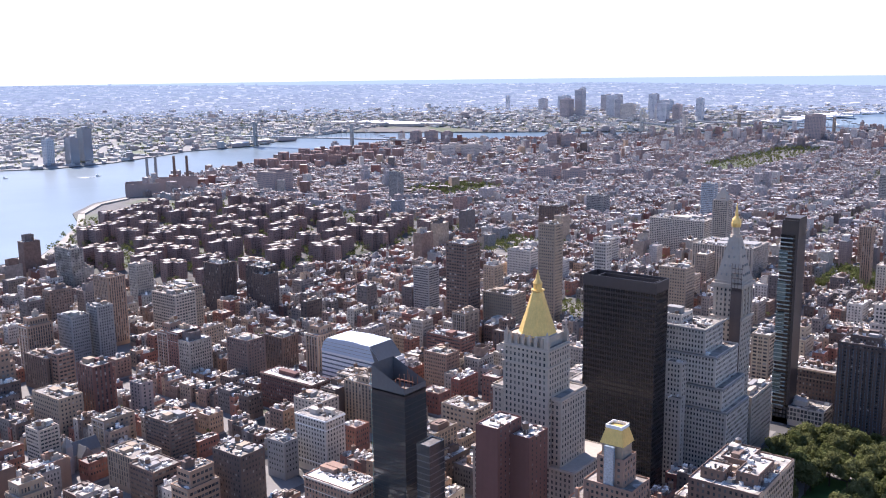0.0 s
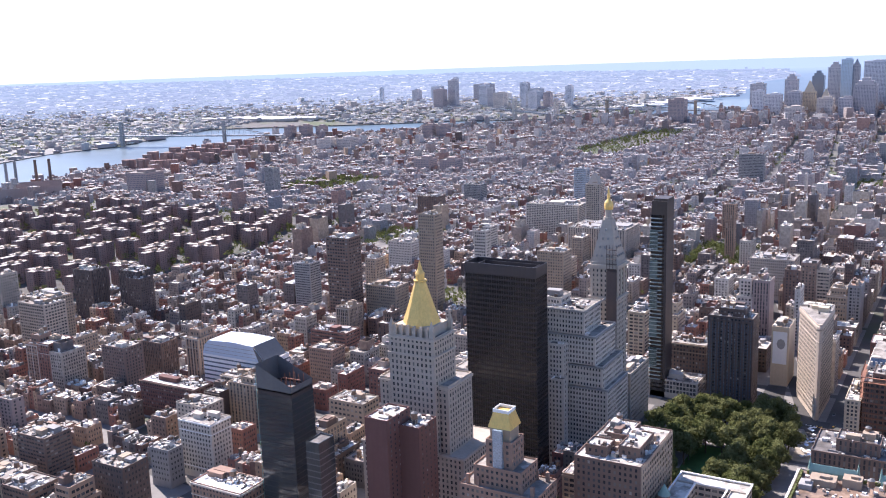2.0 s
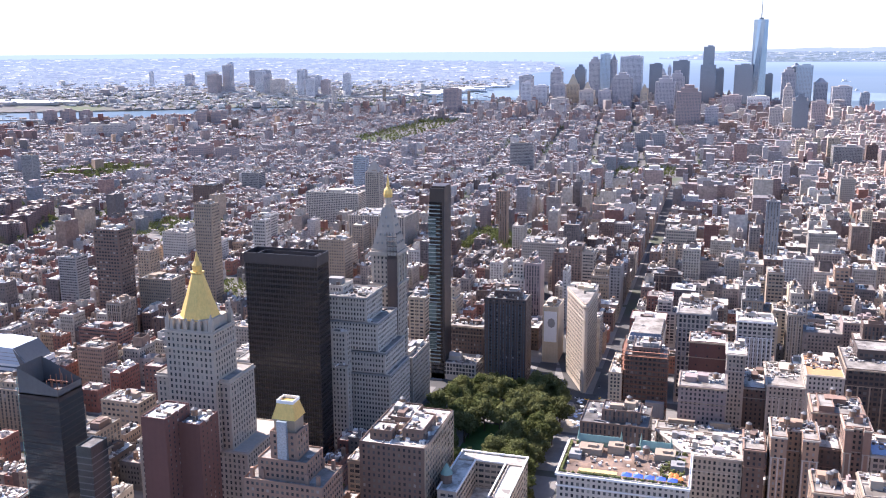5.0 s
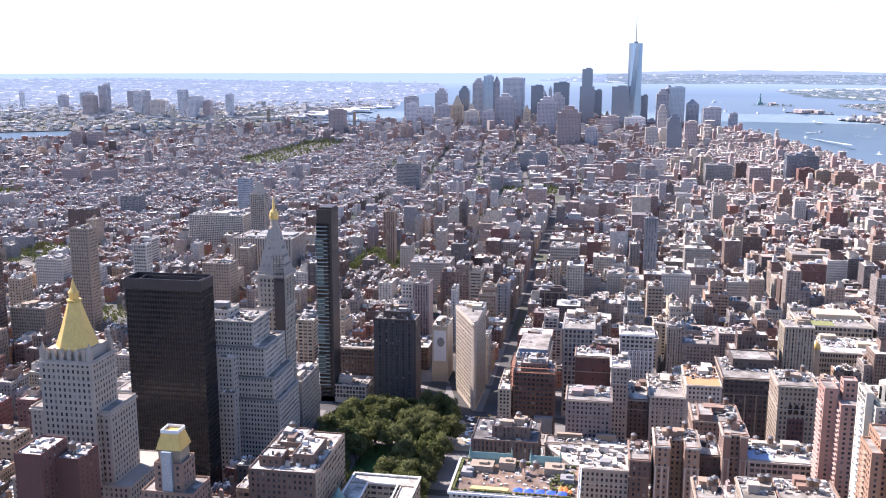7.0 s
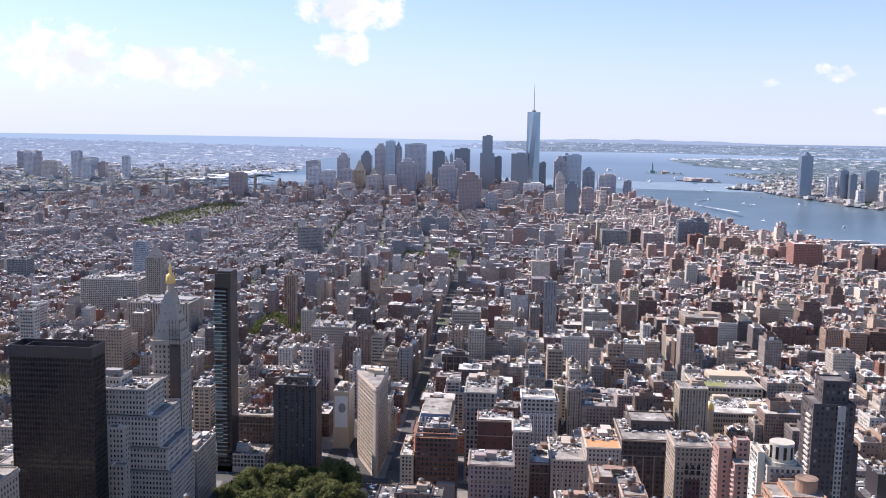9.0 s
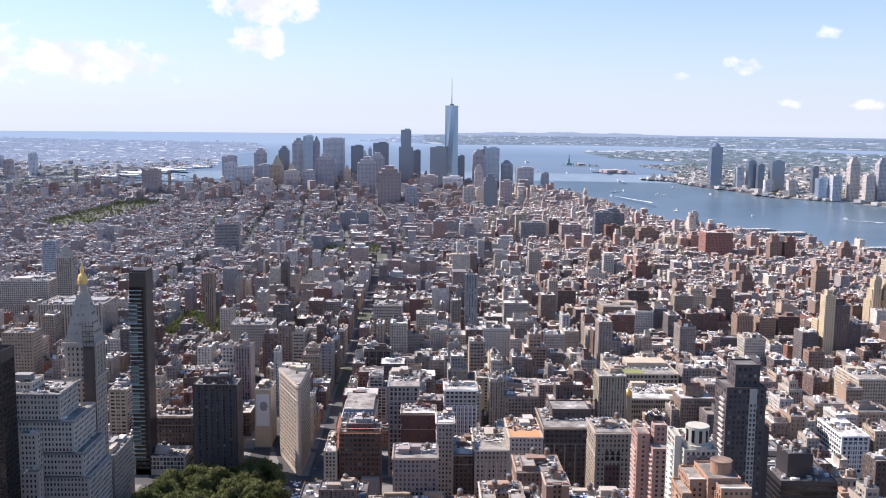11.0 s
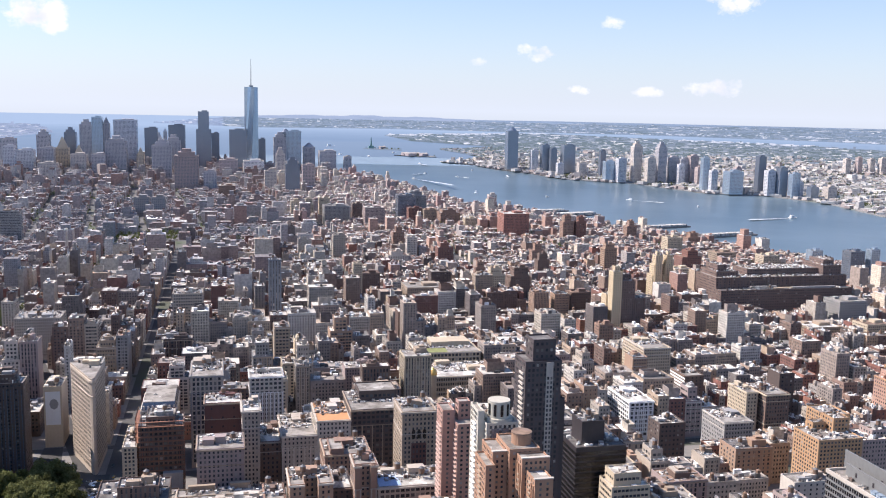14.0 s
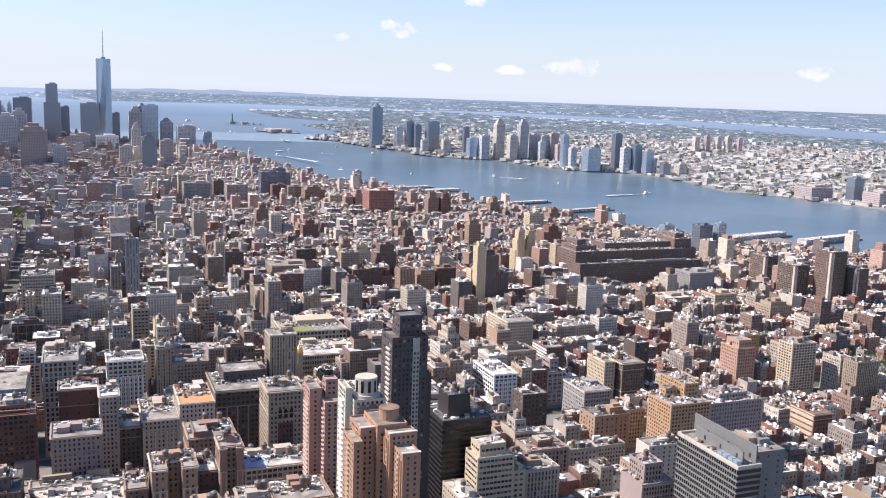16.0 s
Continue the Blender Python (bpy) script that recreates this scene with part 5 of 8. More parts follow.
ob = prism_house("cornice_block", "pale stone office block with deep cornice and bright roof", [(-11, 588), (23, 588), (23, 622), (-33, 622)], 59, LIME, WHITE_STONE, GREY_ROOF, gear=16)
street_house("narrow_brick_house", "narrow dark brick loft house", 23.4, 36, 584, 616, 68, BROWN, trim=ROSE, tanks=1)
street_house("court_hotel", "tan stone hotel round a dark forecourt", 39, 67, 583, 614, 79, TAN, trim=WHITE_STONE, court=(48.5, 57.5, 14), tanks=2, piers=2)
street_house("plain_loft_house", "dark brown loft house with bare side wall", 67.3, 80.7, 594, 630, 70, DARK_BROWN, trim=BROWN, roof=SILVER_ROOF, tanks=1)
street_house("slender_hotel", "slender beige stone hotel with tank house", 81, 96, 583, 606, 89, ROSE, trim=LIME, court=(85.5, 91.5, 3), tanks=2, piers=1)
ob = street_house("long_loft_block", "long low pale loft block with blue and white roof", 96.6, 150, 583, 616, 73, LIME, trim=WHITE_STONE, roof=SILVER_ROOF, windows=dict(step=3.4, storey=3.9, pane=(2.5, 2.4)), tanks=3, piers=12)
b = Bulk()
b.box(-18, -1, 15, 24, 73.05, 73.3)
part("roof_membrane", b, plain("pale_blue_membrane", (0.36, 0.48, 0.68), 0.7, vary=0.35), ob, "pale blue roofing membrane")
for x0, x1, y0, y1, h, wall, label in ((57, 72, 502, 530, 83, TAN, "tan brick loft house with green terrace"), (82, 101, 502, 532, 84, LIME, "white stone loft house with tank"), (102, 135, 504, 536, 84, ROSE, "beige loft block with wide cluttered roof")):
    street_house("loft_house", label, x0, x1, y0, y1, h, wall, trim=BEIGE, roof=GREY_ROOF, tanks=2, limit=8)
street_house("vaulted_roof_house", "pale stone loft block with vaulted skylight", 70, 104, 663, 700, 67, ROSE, trim=BEIGE, tanks=2, roof=GREY_ROOF, tops=[(74, 84, 664, 690, 67, 71)])
ob = street_house("stone_hotel", "tall beige stone hotel with arched top windows", 128, 154, 666, 702, 96, BEIGE, trim=LIME, tanks=2, limit=28, base=11, deep=1.2)
# flat dark panel stands in for the recessed middle of the front
b = Bulk()
b.box(0, -18.1, 11.5, 0.3, 11, 72)
recess = part("brick_bay", b, MAROON, ob, "dark red brick panel standing in for a recess")
b = Bulk()
b.panes(0, -18.1, 11.5, 0.3, 13, 71, step=2.6, storey=3.6, pane=(1.4, 2.1), faces=(0,), edge=0.4)
part("glazing", b, GLASS, recess, "dark windows", kind="stuff")
for u in (-4.2, 0, 4.2):
    b = Bulk()
    arc = [(u - 1.3, 75.5), (u + 1.3, 75.5), (u + 1.3, 81), (u + 0.9, 82.2), (u, 82.8), (u - 0.9, 82.2), (u - 1.3, 81), (u - 1.3, 78)]
    b.loft([(x, -18.0, z) for x, z in arc], [(x, -18.25, z) for x, z in arc])
    part("arched_window", b, DARK_GLASS, ob, "tall arched window")
street_house("brown_loft_block", "broad brown brick loft block with red penthouse", 100, 144, 743, 800, 74, DARK_BROWN, trim=BEIGE, tanks=2, windows=dict(step=3.6, storey=3.9, pane=(2.4, 2.2)), piers=5, tops=[(110, 142, 768, 795, 74, 82)], shed_wall=RED)
ob = street_house("orange_roof_house", "pale loft block with orange tiled roof deck", 72, 99.6, 743, 795, 66, WHITE_STONE, trim=LIME, tanks=1, roof=plain("orange_deck", (0.50, 0.26, 0.12), 0.85, vary=0.3))
street_house("white_grid_tower", "white stone office tower with regular window grid", 20, 50, 829, 858, 81, WHITE_STONE, trim=WHITE, tanks=2, roof=SILVER_ROOF, windows=dict(step=3.7, storey=3.9, pane=(2.5, 2.3)), piers=8)
street_house("bare_brick_loft", "dark red-brown brick loft with bare party wall", -18, 11.6, 774, 801, 76, MAROON, trim=BEIGE, tanks=1, roof=SILVER_ROOF, windows=dict(step=9.0, storey=7.6, pane=(1.2, 1.6)))
street_house("slim_stone_tower", "slim pale stone office tower with white roof", 12, 26, 743, 773, 78, LIME, trim=WHITE_STONE, tanks=0, roof=SILVER_ROOF, deep=1.3)
street_house("grey_pair_house", "grey stone loft pair with flat roofs", 43.4, 71.6, 743, 800, 55, LIME, trim=WHITE_STONE, tanks=1, piers=6)
street_house("shaded_loft_house", "low dark loft with silver roof", 26.4, 43, 752, 800, 48, BROWN, tanks=0, roof=SILVER_ROOF)
street_house("low_terrace_block", "long low beige block with roof terrace", -36, 25, 664, 678, 42, BEIGE, trim=LIME, tanks=0, windows=dict(step=3.4, storey=3.9, pane=(2.4, 2.2)))
street_house("dim_brick_loft", "grey-brown brick loft above a low terrace", -22, 12, 682, 716, 70, ESTATE, trim=BEIGE, tanks=1)
ob = street_house("mansard_hotel", "pale stone hotel with dormered mansard roof", -73, -43, 829, 885, 55, WHITE_STONE, trim=WHITE_STONE, tanks=1, roof=GREY_ROOF)
b = Bulk()
pyramid(b, 0, 0, 30, 56, 55, 27, 52, 62)
part("mansard", b, SLATE, ob, "blue-grey slate mansard")
b = Bulk()
b.box(0, 0, 26.4, 51, 62.02, 62.4)
part("mansard_deck", b, GREY_ROOF, ob, "flat gravel deck of the mansard")
for k in range(8):
    b = Bulk()
    b.box(-12.6 + k * 3.6, -27.4, 1.6, 1.6, 56, 59.5)
    part("dormer", b, WHITE_STONE, ob)
street_house("window_grid_loft", "grey stone loft with tall paired windows", -31, -3, 829, 885, 84, LIME, trim=GREY, tanks=2, windows=dict(step=3.4, storey=4.2, pane=(2.1, 3.0)), piers=7)

# --- stone office block round an open court, with a copper-capped turret
ob = tower("court_block", "pale stone office block round an open roof court", -156, -112, 553, 566, 52, LIME, roof=SILVER_ROOF, limit=30, gear=False,
           tiers=[(-156, -144, 506, 552.9, 0, 52), (-122, -112, 506, 552.9, 0, 52), (-144, -122, 506, 552.9, 0, 34)])
b = Bulk()
for x, y, w, d in ((0, 6.2, 45, 1.0), (-22.2, -23, 1.0, 60), (22.2, -23, 1.0, 60), (0, -6.6, 22, 0.9), (-10, -30, 0.9, 47), (10, -30, 0.9, 47)):
    b.box(x, y, w, d, 52.6, 53.6)
part("coping", b, WHITE, ob, "white coping")
b = Bulk()
b.tube(-20, -40, 3.6, 3.6, 46, 58, 12)
turret = part("turret", b, BROWN, ob, "round brick turret")
b = Bulk()
b.tube(-20, -40, 4.0, 0.1, 58, 65, 12)
part("turret_cap", b, COPPER, turret, "green copper cone cap")

# --- old department stores on the avenue
ob = street_house("domed_store", "cream iron-front store with two gilded corner domes", 223, 300, 985, 1046, 27, CREAM, trim=WHITE_STONE, tanks=0, roof=SILVER_ROOF, windows=dict(step=2.6, storey=4.6, pane=(1.6, 3.0)))
for v in (-30.5, 30.5):
    b = Bulk()
    b.tube(-38.5, v, 4.6, 4.6, 0, 31, 16)
    drum = part("corner_drum", b, CREAM, ob, "round cream corner bay")
    b = Bulk()
    a8 = np.arange(16) * math.pi / 8
    b.loft(*[np.c_[-38.5 + r * np.cos(a8), v + r * np.sin(a8), np.full(16, z)] for r, z in ((4.9, 31), (4.9, 32), (4.4, 34), (3.2, 36.5), (1.6, 38.2), (0.5, 39), (0.3, 41))])
    part("dome", b, GOLD, drum, "small gilded dome")
ob = street_house("green_roof_store", "long cream store building with a planted green roof", 223, 300, 1066, 1126, 33, CREAM, trim=WHITE_STONE, tanks=1, windows=dict(step=4.2, storey=4.8, pane=(3.0, 3.2)), roof=GREY_ROOF)
b = Bulk()
b.box(-18, -17, 34, 20, 33.1, 33.5)
part("planted_roof", b, SEDUM, ob, "mown green roof lawn")
b = Bulk()
b.box(8, 14, 48, 26, 33, 39)
part("rear_storey", b, CREAM, ob)

# --- blocks further west
street_house("cream_corner_tower", "large cream brick corner block", 482, 517, 1000, 1060, 46, CREAM, trim=WHITE_STONE, tanks=2)
ob = street_house("striped_slab_house", "slab with white balcony stripes and dark brick end", 484, 506, 900, 935, 41, BROWN, trim=BROWN, tanks=0, windows=dict(step=4.0, storey=3.4, pane=(1.4, 1.5), faces=(0, 2)))
for k in range(11):
    b = Bulk()
    b.box(-11.25, 0, 0.5, 34.4, 3.5 + k * 3.4, 5.3 + k * 3.4)
    part("balcony_band", b, WHITE, ob)
street_house("blue_window_block", "white concrete block with large blue windows", 386, 412, 826, 880, 40, WHITE, trim=WHITE, tanks=0, roof=SILVER_ROOF, windows=dict(step=4.6, storey=4.2, pane=(3.2, 2.8)), piers=6)
street_house("white_end_slab", "grey brick slab with plain white end wall", 448, 477, 753, 795, 40, GREY, trim=WHITE_STONE, tanks=0, roof=GREY_ROOF)
street_house("tan_slab_house", "brown brick slab with sunlit cream end walls", 536, 563, 826, 870, 40, BROWN, trim=CREAM, tanks=1)
street_house("cream_slim_slab", "slim cream brick slab", 520, 533, 836, 872, 40, CREAM, trim=CREAM, tanks=0)
street_house("pink_stepped_tower", "salmon pink brick apartment tower with stepped top", 690, 715, 832, 862, 44, plain("salmon_brick", (0.46, 0.285, 0.215), 0.9), trim=ORANGE, tanks=1, tops=[(694, 712, 836, 858, 44, 52)])
ob = street_house("banded_school", "red brick building with pale banded end wall", 643, 665, 660, 692, 30, RED, trim=CREAM, tanks=0, roof=BROWN_ROOF)
for k in range(5):
    b = Bulk()
    b.box(-11.2, 0, 0.5, 30, 3 + k * 5.4, 6.4 + k * 5.4)
    part("pale_band", b, CREAM, ob)

# ---------------------------------------------------------------- middle-distance buildings that stand out
def rise(name, label, x, y, w, h, wall, d=None, **kw):
    return tower(name, label, x - w / 2, x + w / 2, y, y + (d or w * 0.8), h, wall, limit=kw.pop("limit", 10), **kw)


rise("tan_slab_tower", "tall tan brick apartment slab", -596, 983, 24, 131, BEIGE)
rise("ribbed_tower", "brown ribbed apartment tower", -671, 897, 33, 112, BROWN)
rise("long_white_block", "long white stone office block", -657, 1512, 100, 61, WHITE_STONE, d=48)
ob = rise("stone_clock_building", "grey stone tower with stepped top", -577, 1503, 26, 101, LIME)
b = Bulk()
pyramid(b, 0, 0, 20, 18, 102, 3, 3, 122)
part("pyramid_roof", b, LIME, ob, "stone pyramid top")
rise("white_stepped_tower", "white stepped apartment tower", -539, 1016, 17, 108, WHITE_STONE)
rise("dark_village_slab", "dark concrete apartment slab", -483, 2300, 59, 71, GREY, d=20)
rise("department_block", "long grey stone department store", -229, 1229, 55, 53, LIME, d=45)
rise("tan_pencil_tower", "narrow tan brick tower", -325, 1413, 14, 92, TAN)
rise("glass_sliver_tower", "slim blue glass tower", 70, 1348, 18, 103, BLUE_GLASS)
rise("big_loft_block", "grey stone loft block", -47, 1229, 38, 80, LIME, d=40)
rise("dark_east_tower", "dark brick apartment tower by itself", -1498, 1746, 29, 74, GREY)

def free(x0, x1, y0, y1, gap=0.0):
    for a0, a1, b0, b1 in TAKEN:
        if x0 < a1 + gap and x1 > a0 - gap and y0 < b1 + gap and y1 > b0 - gap:
            return False
    return True


# --- houses beside the unfinished tower and the college
for name, label, x0, x1, y0, y1, h, wall, trim, top in (
        ("white_roof_loft", "broad brick loft with bright white roof", -448, -404, 421, 446, 47, ROSE, WHITE_STONE, WHITE),
        ("armoury_block", "dark maroon brick armoury with white roof sheds", -674, -604, 582, 606, 34, MAROON, BROWN, SILVER_ROOF),
        ("blank_wall_house", "loft house with blank pale side wall", -600, -575, 612, 632, 40, BEIGE, LIME, GREY_ROOF),
        ("white_box_house", "white-walled house with dark window bay", -541, -507, 502, 524, 47, WHITE_STONE, WHITE, GREY_ROOF),
        ("large_window_loft", "brick loft with large upper windows", -253, -217, 862, 886, 44, BROWN, BEIGE, GREY_ROOF)):
    street_house(name, label, x0, x1, y0, y1, h, wall, trim=trim, roof=top, tanks=1, limit=6)
ob = tower("slim_glass_slab", "slim grey-blue glass slab beside the hoist", -347, -337, 421, 436, 94, NEW_GLASS, windows=None, gear=False, roof=TAR_ROOF)
for k in range(22):
    b = Bulk()
    b.box(0, 0, 10.3, 15.3, 4 + k * 4.0, 4.8 + k * 4.0, top=False)
    part("spandrel", b, DARK_GREY, ob)

# --- larger houses of the east side
for x, y, w, h, d, wall, label in (
        (-768, 454, 27, 57, 20, MAROON, "narrow dark red brick slab"),
        (-734, 483, 17, 39, 13, ESTATE, "narrow grey-brown brick block"),
        (-736, 606, 32, 51, 24, WAREHOUSE, "brown brick apartment block with tank house"),
        (-739, 657, 30, 41, 23, BROWN, "brown brick apartment tower"),
        (-573, 545, 32, 38, 24, LIME, "pale stepped loft block"),
        (-518, 411, 31, 49, 23, DARK_BROWN, "dark brick block with rooftop yard"),
        (-629, 431, 33, 43, 25, BROWN, "stepped brown brick block"),
        (-619, 389, 35, 30, 26, BEIGE, "tan brick church house"),
        (-880, 484, 25, 41, 19, ROSE, "rose brick apartment block"),
        (-539, 477, 20, 31, 15, GREY, "grey concrete block with terrace"),
        (-947, 816, 35, 65, 26, DARK_BROWN, "dark brick apartment tower"),
        (-1009, 795, 35, 66, 26, DARK_BROWN, "dark brick apartment tower"),
        (-564, 716, 29, 39, 22, ROSE, "brown and rose brick block"),
        (-957, 685, 46, 60, 35, BEIGE, "pale stepped apartment house"),
        (-516, 1358, 94, 53, 71, LIME, "long pale stone office block"),
        (-482, 1102, 37, 69, 28, BEIGE, "beige stone apartment tower with white top"),
        (-974, 1806, 41, 46, 31, GREY, "grey concrete apartment block with flat roof"),
        (-959, 1589, 46, 51, 34, BROWN, "brown brick drum-shaped block"),
        (-774, 1195, 42, 45, 32, WHITE_STONE, "white brick apartment block with terraces"),
        (-721, 1366, 34, 43, 25, WHITE_STONE, "white stepped apartment block"),
        (-683, 1385, 38, 67, 29, DARK_BROWN, "dark brick apartment slab with flat roof"),
        (-759, 1902, 28, 76, 21, PALE_GLASS, "pale blue glass tower"),
        (-374, 1616, 22, 58, 17, TAN, "narrow pink-tan brick tower")):
    if free(x - w / 2, x + w / 2, y, y + d, 1.0):
        tower("east_side_building", label, x - w / 2, x + w / 2, y, y + d, h, wall, limit=3, category="building")

# --- stone church with slate gables
ob = thing("church", -691, 396, "grey stone church with steep slate gables", "church")
claim(-706, -676, 378, 414)
for name, w, d, long_x in (("nave", 13, 34, False), ("transept", 28, 11, True)):
    b = Bulk()
    b.box(0, 0, w, d, 0, 12 if long_x else 13, top=False)
    walls_of = part(name, b, GREY, ob)
    b = Bulk()
    p, q = b.ring(0, 0, w + 0.8, d + 0.8), b.ring(0, 0, w + 0.8 if long_x else 0.3, 0.3 if long_x else d + 0.8)
    b.loft(np.c_[p, np.full(4, 12 if long_x else 13)], np.c_[q, np.full(4, 20 if long_x else 22)])
    part("gable_roof", b, DARK_GREY, walls_of, "dark slate gable roof")
b = Bulk()
b.box(9, -14, 6, 6, 0, 24)
pyramid(b, 9, -14, 6.4, 6.4, 24, 0.3, 0.3, 33)
part("bell_tower", b, GREY, ob)

# --- houses that stand out in the eastern blocks
for x, y, w, h, d, wall, label in (
        (-985, 612, 30, 84, 24, TAN, "tall tan and brown brick apartment slab"), (-946, 540, 28, 58, 22, GREY, "grey concrete apartment slab"),
        (-931, 565, 22, 66, 20, GREY, "grey concrete apartment tower"), (-948, 672, 46, 57, 30, LIME, "pale stepped apartment block"),
        (-934, 812, 24, 57, 22, DARK_BROWN, "dark brick apartment tower"), (-1005, 800, 26, 60, 22, DARK_BROWN, "dark brown apartment tower"),
        (-774, 462, 22, 49, 20, RED, "red brick apartment tower"), (-694, 360, 20, 43, 18, LIME, "pale plain-walled apartment slab")):
    tower("apartment_tower", label, x - w / 2, x + w / 2, y, y + d, h, wall, limit=4)
for x, y, w, h, d, wall, label in (
        (-585, 384, 30, 29, 26, BROWN, "brown brick flat-roofed block"),
        (-590, 764, 46, 41, 26, RED, "broad red brick apartment block"), (-758, 935, 26, 66, 22, GREY, "grey brick tower with ribs"),
        (-630, 925, 44, 50, 30, BEIGE, "beige stepped apartment block"), (-900, 478, 44, 36, 24, BROWN, "brown brick apartment block"),
        (-776, 418, 44, 37, 24, BEIGE, "beige brick apartment block"), (-458, 612, 36, 36, 24, BEIGE, "beige brick block with cornice"),
        (-1275, 735, 44, 68, 20, GREY_ROOF, "grey brick riverside slab")):
    tower("apartment_block", label, x - w / 2, x + w / 2, y, y + d, h, wall, limit=4)
# --- and in the western blocks
for x, y, w, h, d, wall, label in (
        (294, 645, 30, 52, 24, CREAM, "cream brick apartment block with terraces"),
        (399, 760, 26, 40, 24, DARK_BROWN, "dark brick block with rusty roof works"),
        (744, 788, 34, 58, 22, CREAM, "cream brick apartment tower"),
        (758, 894, 28, 39, 20, ORANGE, "orange brick stepped block"),
        (786, 738, 30, 48, 20, BEIGE, "beige brick stepped apartment tower")):
    tower("apartment_block", label, x - w / 2, x + w / 2, y, y + d, h, wall, limit=4)
for x, y, w, h, d, wall, label in (
        (-5, 1014, 30, 38, 26, LIME, "grey stone loft building"), (5, 914, 44, 45, 26, BROWN, "brown brick warehouse block"),
        (143, 866, 44, 52, 30, BROWN, "brown brick block with cornice"), (420, 1482, 30, 50, 24, BEIGE, "beige brick apartment tower"),
        (470, 1336, 24, 48, 24, TAN, "tan brick stepped apartment tower"), (505, 1340, 24, 44, 24, TAN, "tan brick stepped apartment tower")):
    tower("city_block", label, x - w / 2, x + w / 2, y, y + d, h, wall, limit=4, category="building")

# --- slabs by the west river with pale stair strips
for x, y, w, d, h in ((1124, 1288, 26, 40, 54), (1091, 1177, 28, 42, 60), (1124, 1135, 30, 36, 88), (1160, 1120, 24, 40, 62)):
    ob = tower("striped_slab", "grey-brown brick slab with pale stair strip", x - w / 2, x + w / 2, y, y + d, h, BROWN, limit=4)
    b = Bulk()
    b.box(-w / 2 + 2.6, -d / 2 - 0.15, 3.4, 0.3, 3, h - 1)
    b.box(-w / 2 - 0.15, -d / 2 + 4, 0.3, 4.0, 3, h - 1)
    part("stair_strip", b, WHITE_STONE, ob, "pale vertical stair strip")


def corner_house(x, y, w, h, wall, label, d=None, crown=0):
    """A larger house of the west side: block, setback, roof, windows and stair head."""
    s = shrink(math.hypot(x, y))
    d = d or w * 0.85
    claim(x - w / 2, x + w / 2, y, y + d)
    X, Y, Z = settle(x, y + d / 2)
    ob = thing("west_side_building", X, Y, label, "building", "west side buildings", z=Z)
    rnd = random.Random(int(x * 3 + y))
    cut = h * rnd.uniform(0.7, 0.85) if crown else h
    blocks = [(0, 0, w * s, d * s, 0, cut * s)]
    if crown:
        blocks.append((rnd.uniform(-0.1, 0.1) * w * s, 0, w * s * rnd.uniform(0.5, 0.75), d * s * 0.7, cut * s, h * s))
    b, r, g = Bulk(), Bulk(), Bulk()
    for bx, by, bw, bd, z0, z1 in blocks:
        b.shell(bx, by, bw, bd, z0, z1)
        r.sheet(bx, by, bw - 0.9, bd - 0.9, z1 + 0.02)
        g.panes(bx, by, bw, bd, z0 + 2, z1 - 1, step=3.4, storey=3.7, pane=(1.7, 1.9), faces=(0, 1, 3))
    part("wall", b, wall, ob)
    part("roof", r, rnd.choice((GREY_ROOF, TAR_ROOF, SILVER_ROOF, BROWN_ROOF)), ob)
    if g.v:
        part("glazing", g, GLASS, ob, "rows of dark windows", kind="stuff")
    b = Bulk()
    bx, by, bw, bd, z0, z1 = blocks[-1]
    b.box(bx + bw * 0.15, by, bw * 0.35, bd * 0.4, z1, z1 + 4.5 * s)
    b.box(bx - bw * 0.25, by + bd * 0.2, bw * 0.15, bd * 0.2, z1, z1 + 3 * s)
    part("bulkhead", b, wall, ob)


for x, y, w, h, wall, crown in ((230, 2639, 29, 67, CREAM, 1), (279, 2676, 31, 66, CREAM, 0), (302, 2566, 69, 54, GREY, 0), (373, 2676, 28, 50, WAREHOUSE, 0), (401, 2524, 55, 54, ESTATE, 0),
                                (557, 2713, 54, 81, GREY, 1), (611, 2518, 56, 47, ROSE, 1), (239, 1988, 27, 52, LIME, 0), (385, 2080, 26, 56, ROSE, 1)):
    corner_house(x, y, w, h, wall, "broad brick loft building of the west side", crown=crown)
for x, y, w, h, wall, crown in ((517, 2671, 52, 74, SLATE, 0), (530, 2609, 38, 43, RED, 0), (570, 2588, 38, 41, BEIGE, 0), (657, 2465, 34, 30, CREAM, 0), (706, 2428, 30, 37, TAN, 0),
                                (727, 2279, 68, 63, BRICK_RED, 0), (400, 1998, 23, 44, WHITE_STONE, 0), (456, 1915, 33, 42, RED, 1), (345, 1864, 42, 33, WHITE_STONE, 1)):
    corner_house(x, y, w, h, wall, "warehouse block near the west river shore", crown=crown)
for x, y, w, h, wall, crown in ((247, 1600, 35, 36, BROWN, 0), (225, 1599, 16, 54, CREAM, 0), (457, 1642, 18, 45, ROSE, 1), (452, 1517, 31, 55, CREAM, 1), (499, 1530, 36, 53, BROWN, 1), (375, 1605, 36, 36, DARK_BROWN, 0),
                                (195, 1640, 17, 39, GREY, 0), (10, 3256, 56, 53, ROSE, 0), (281, 1526, 16, 34, WHITE_STONE, 0)):
    corner_house(x, y, w, h, wall, "brick apartment house standing above its neighbours", crown=crown)
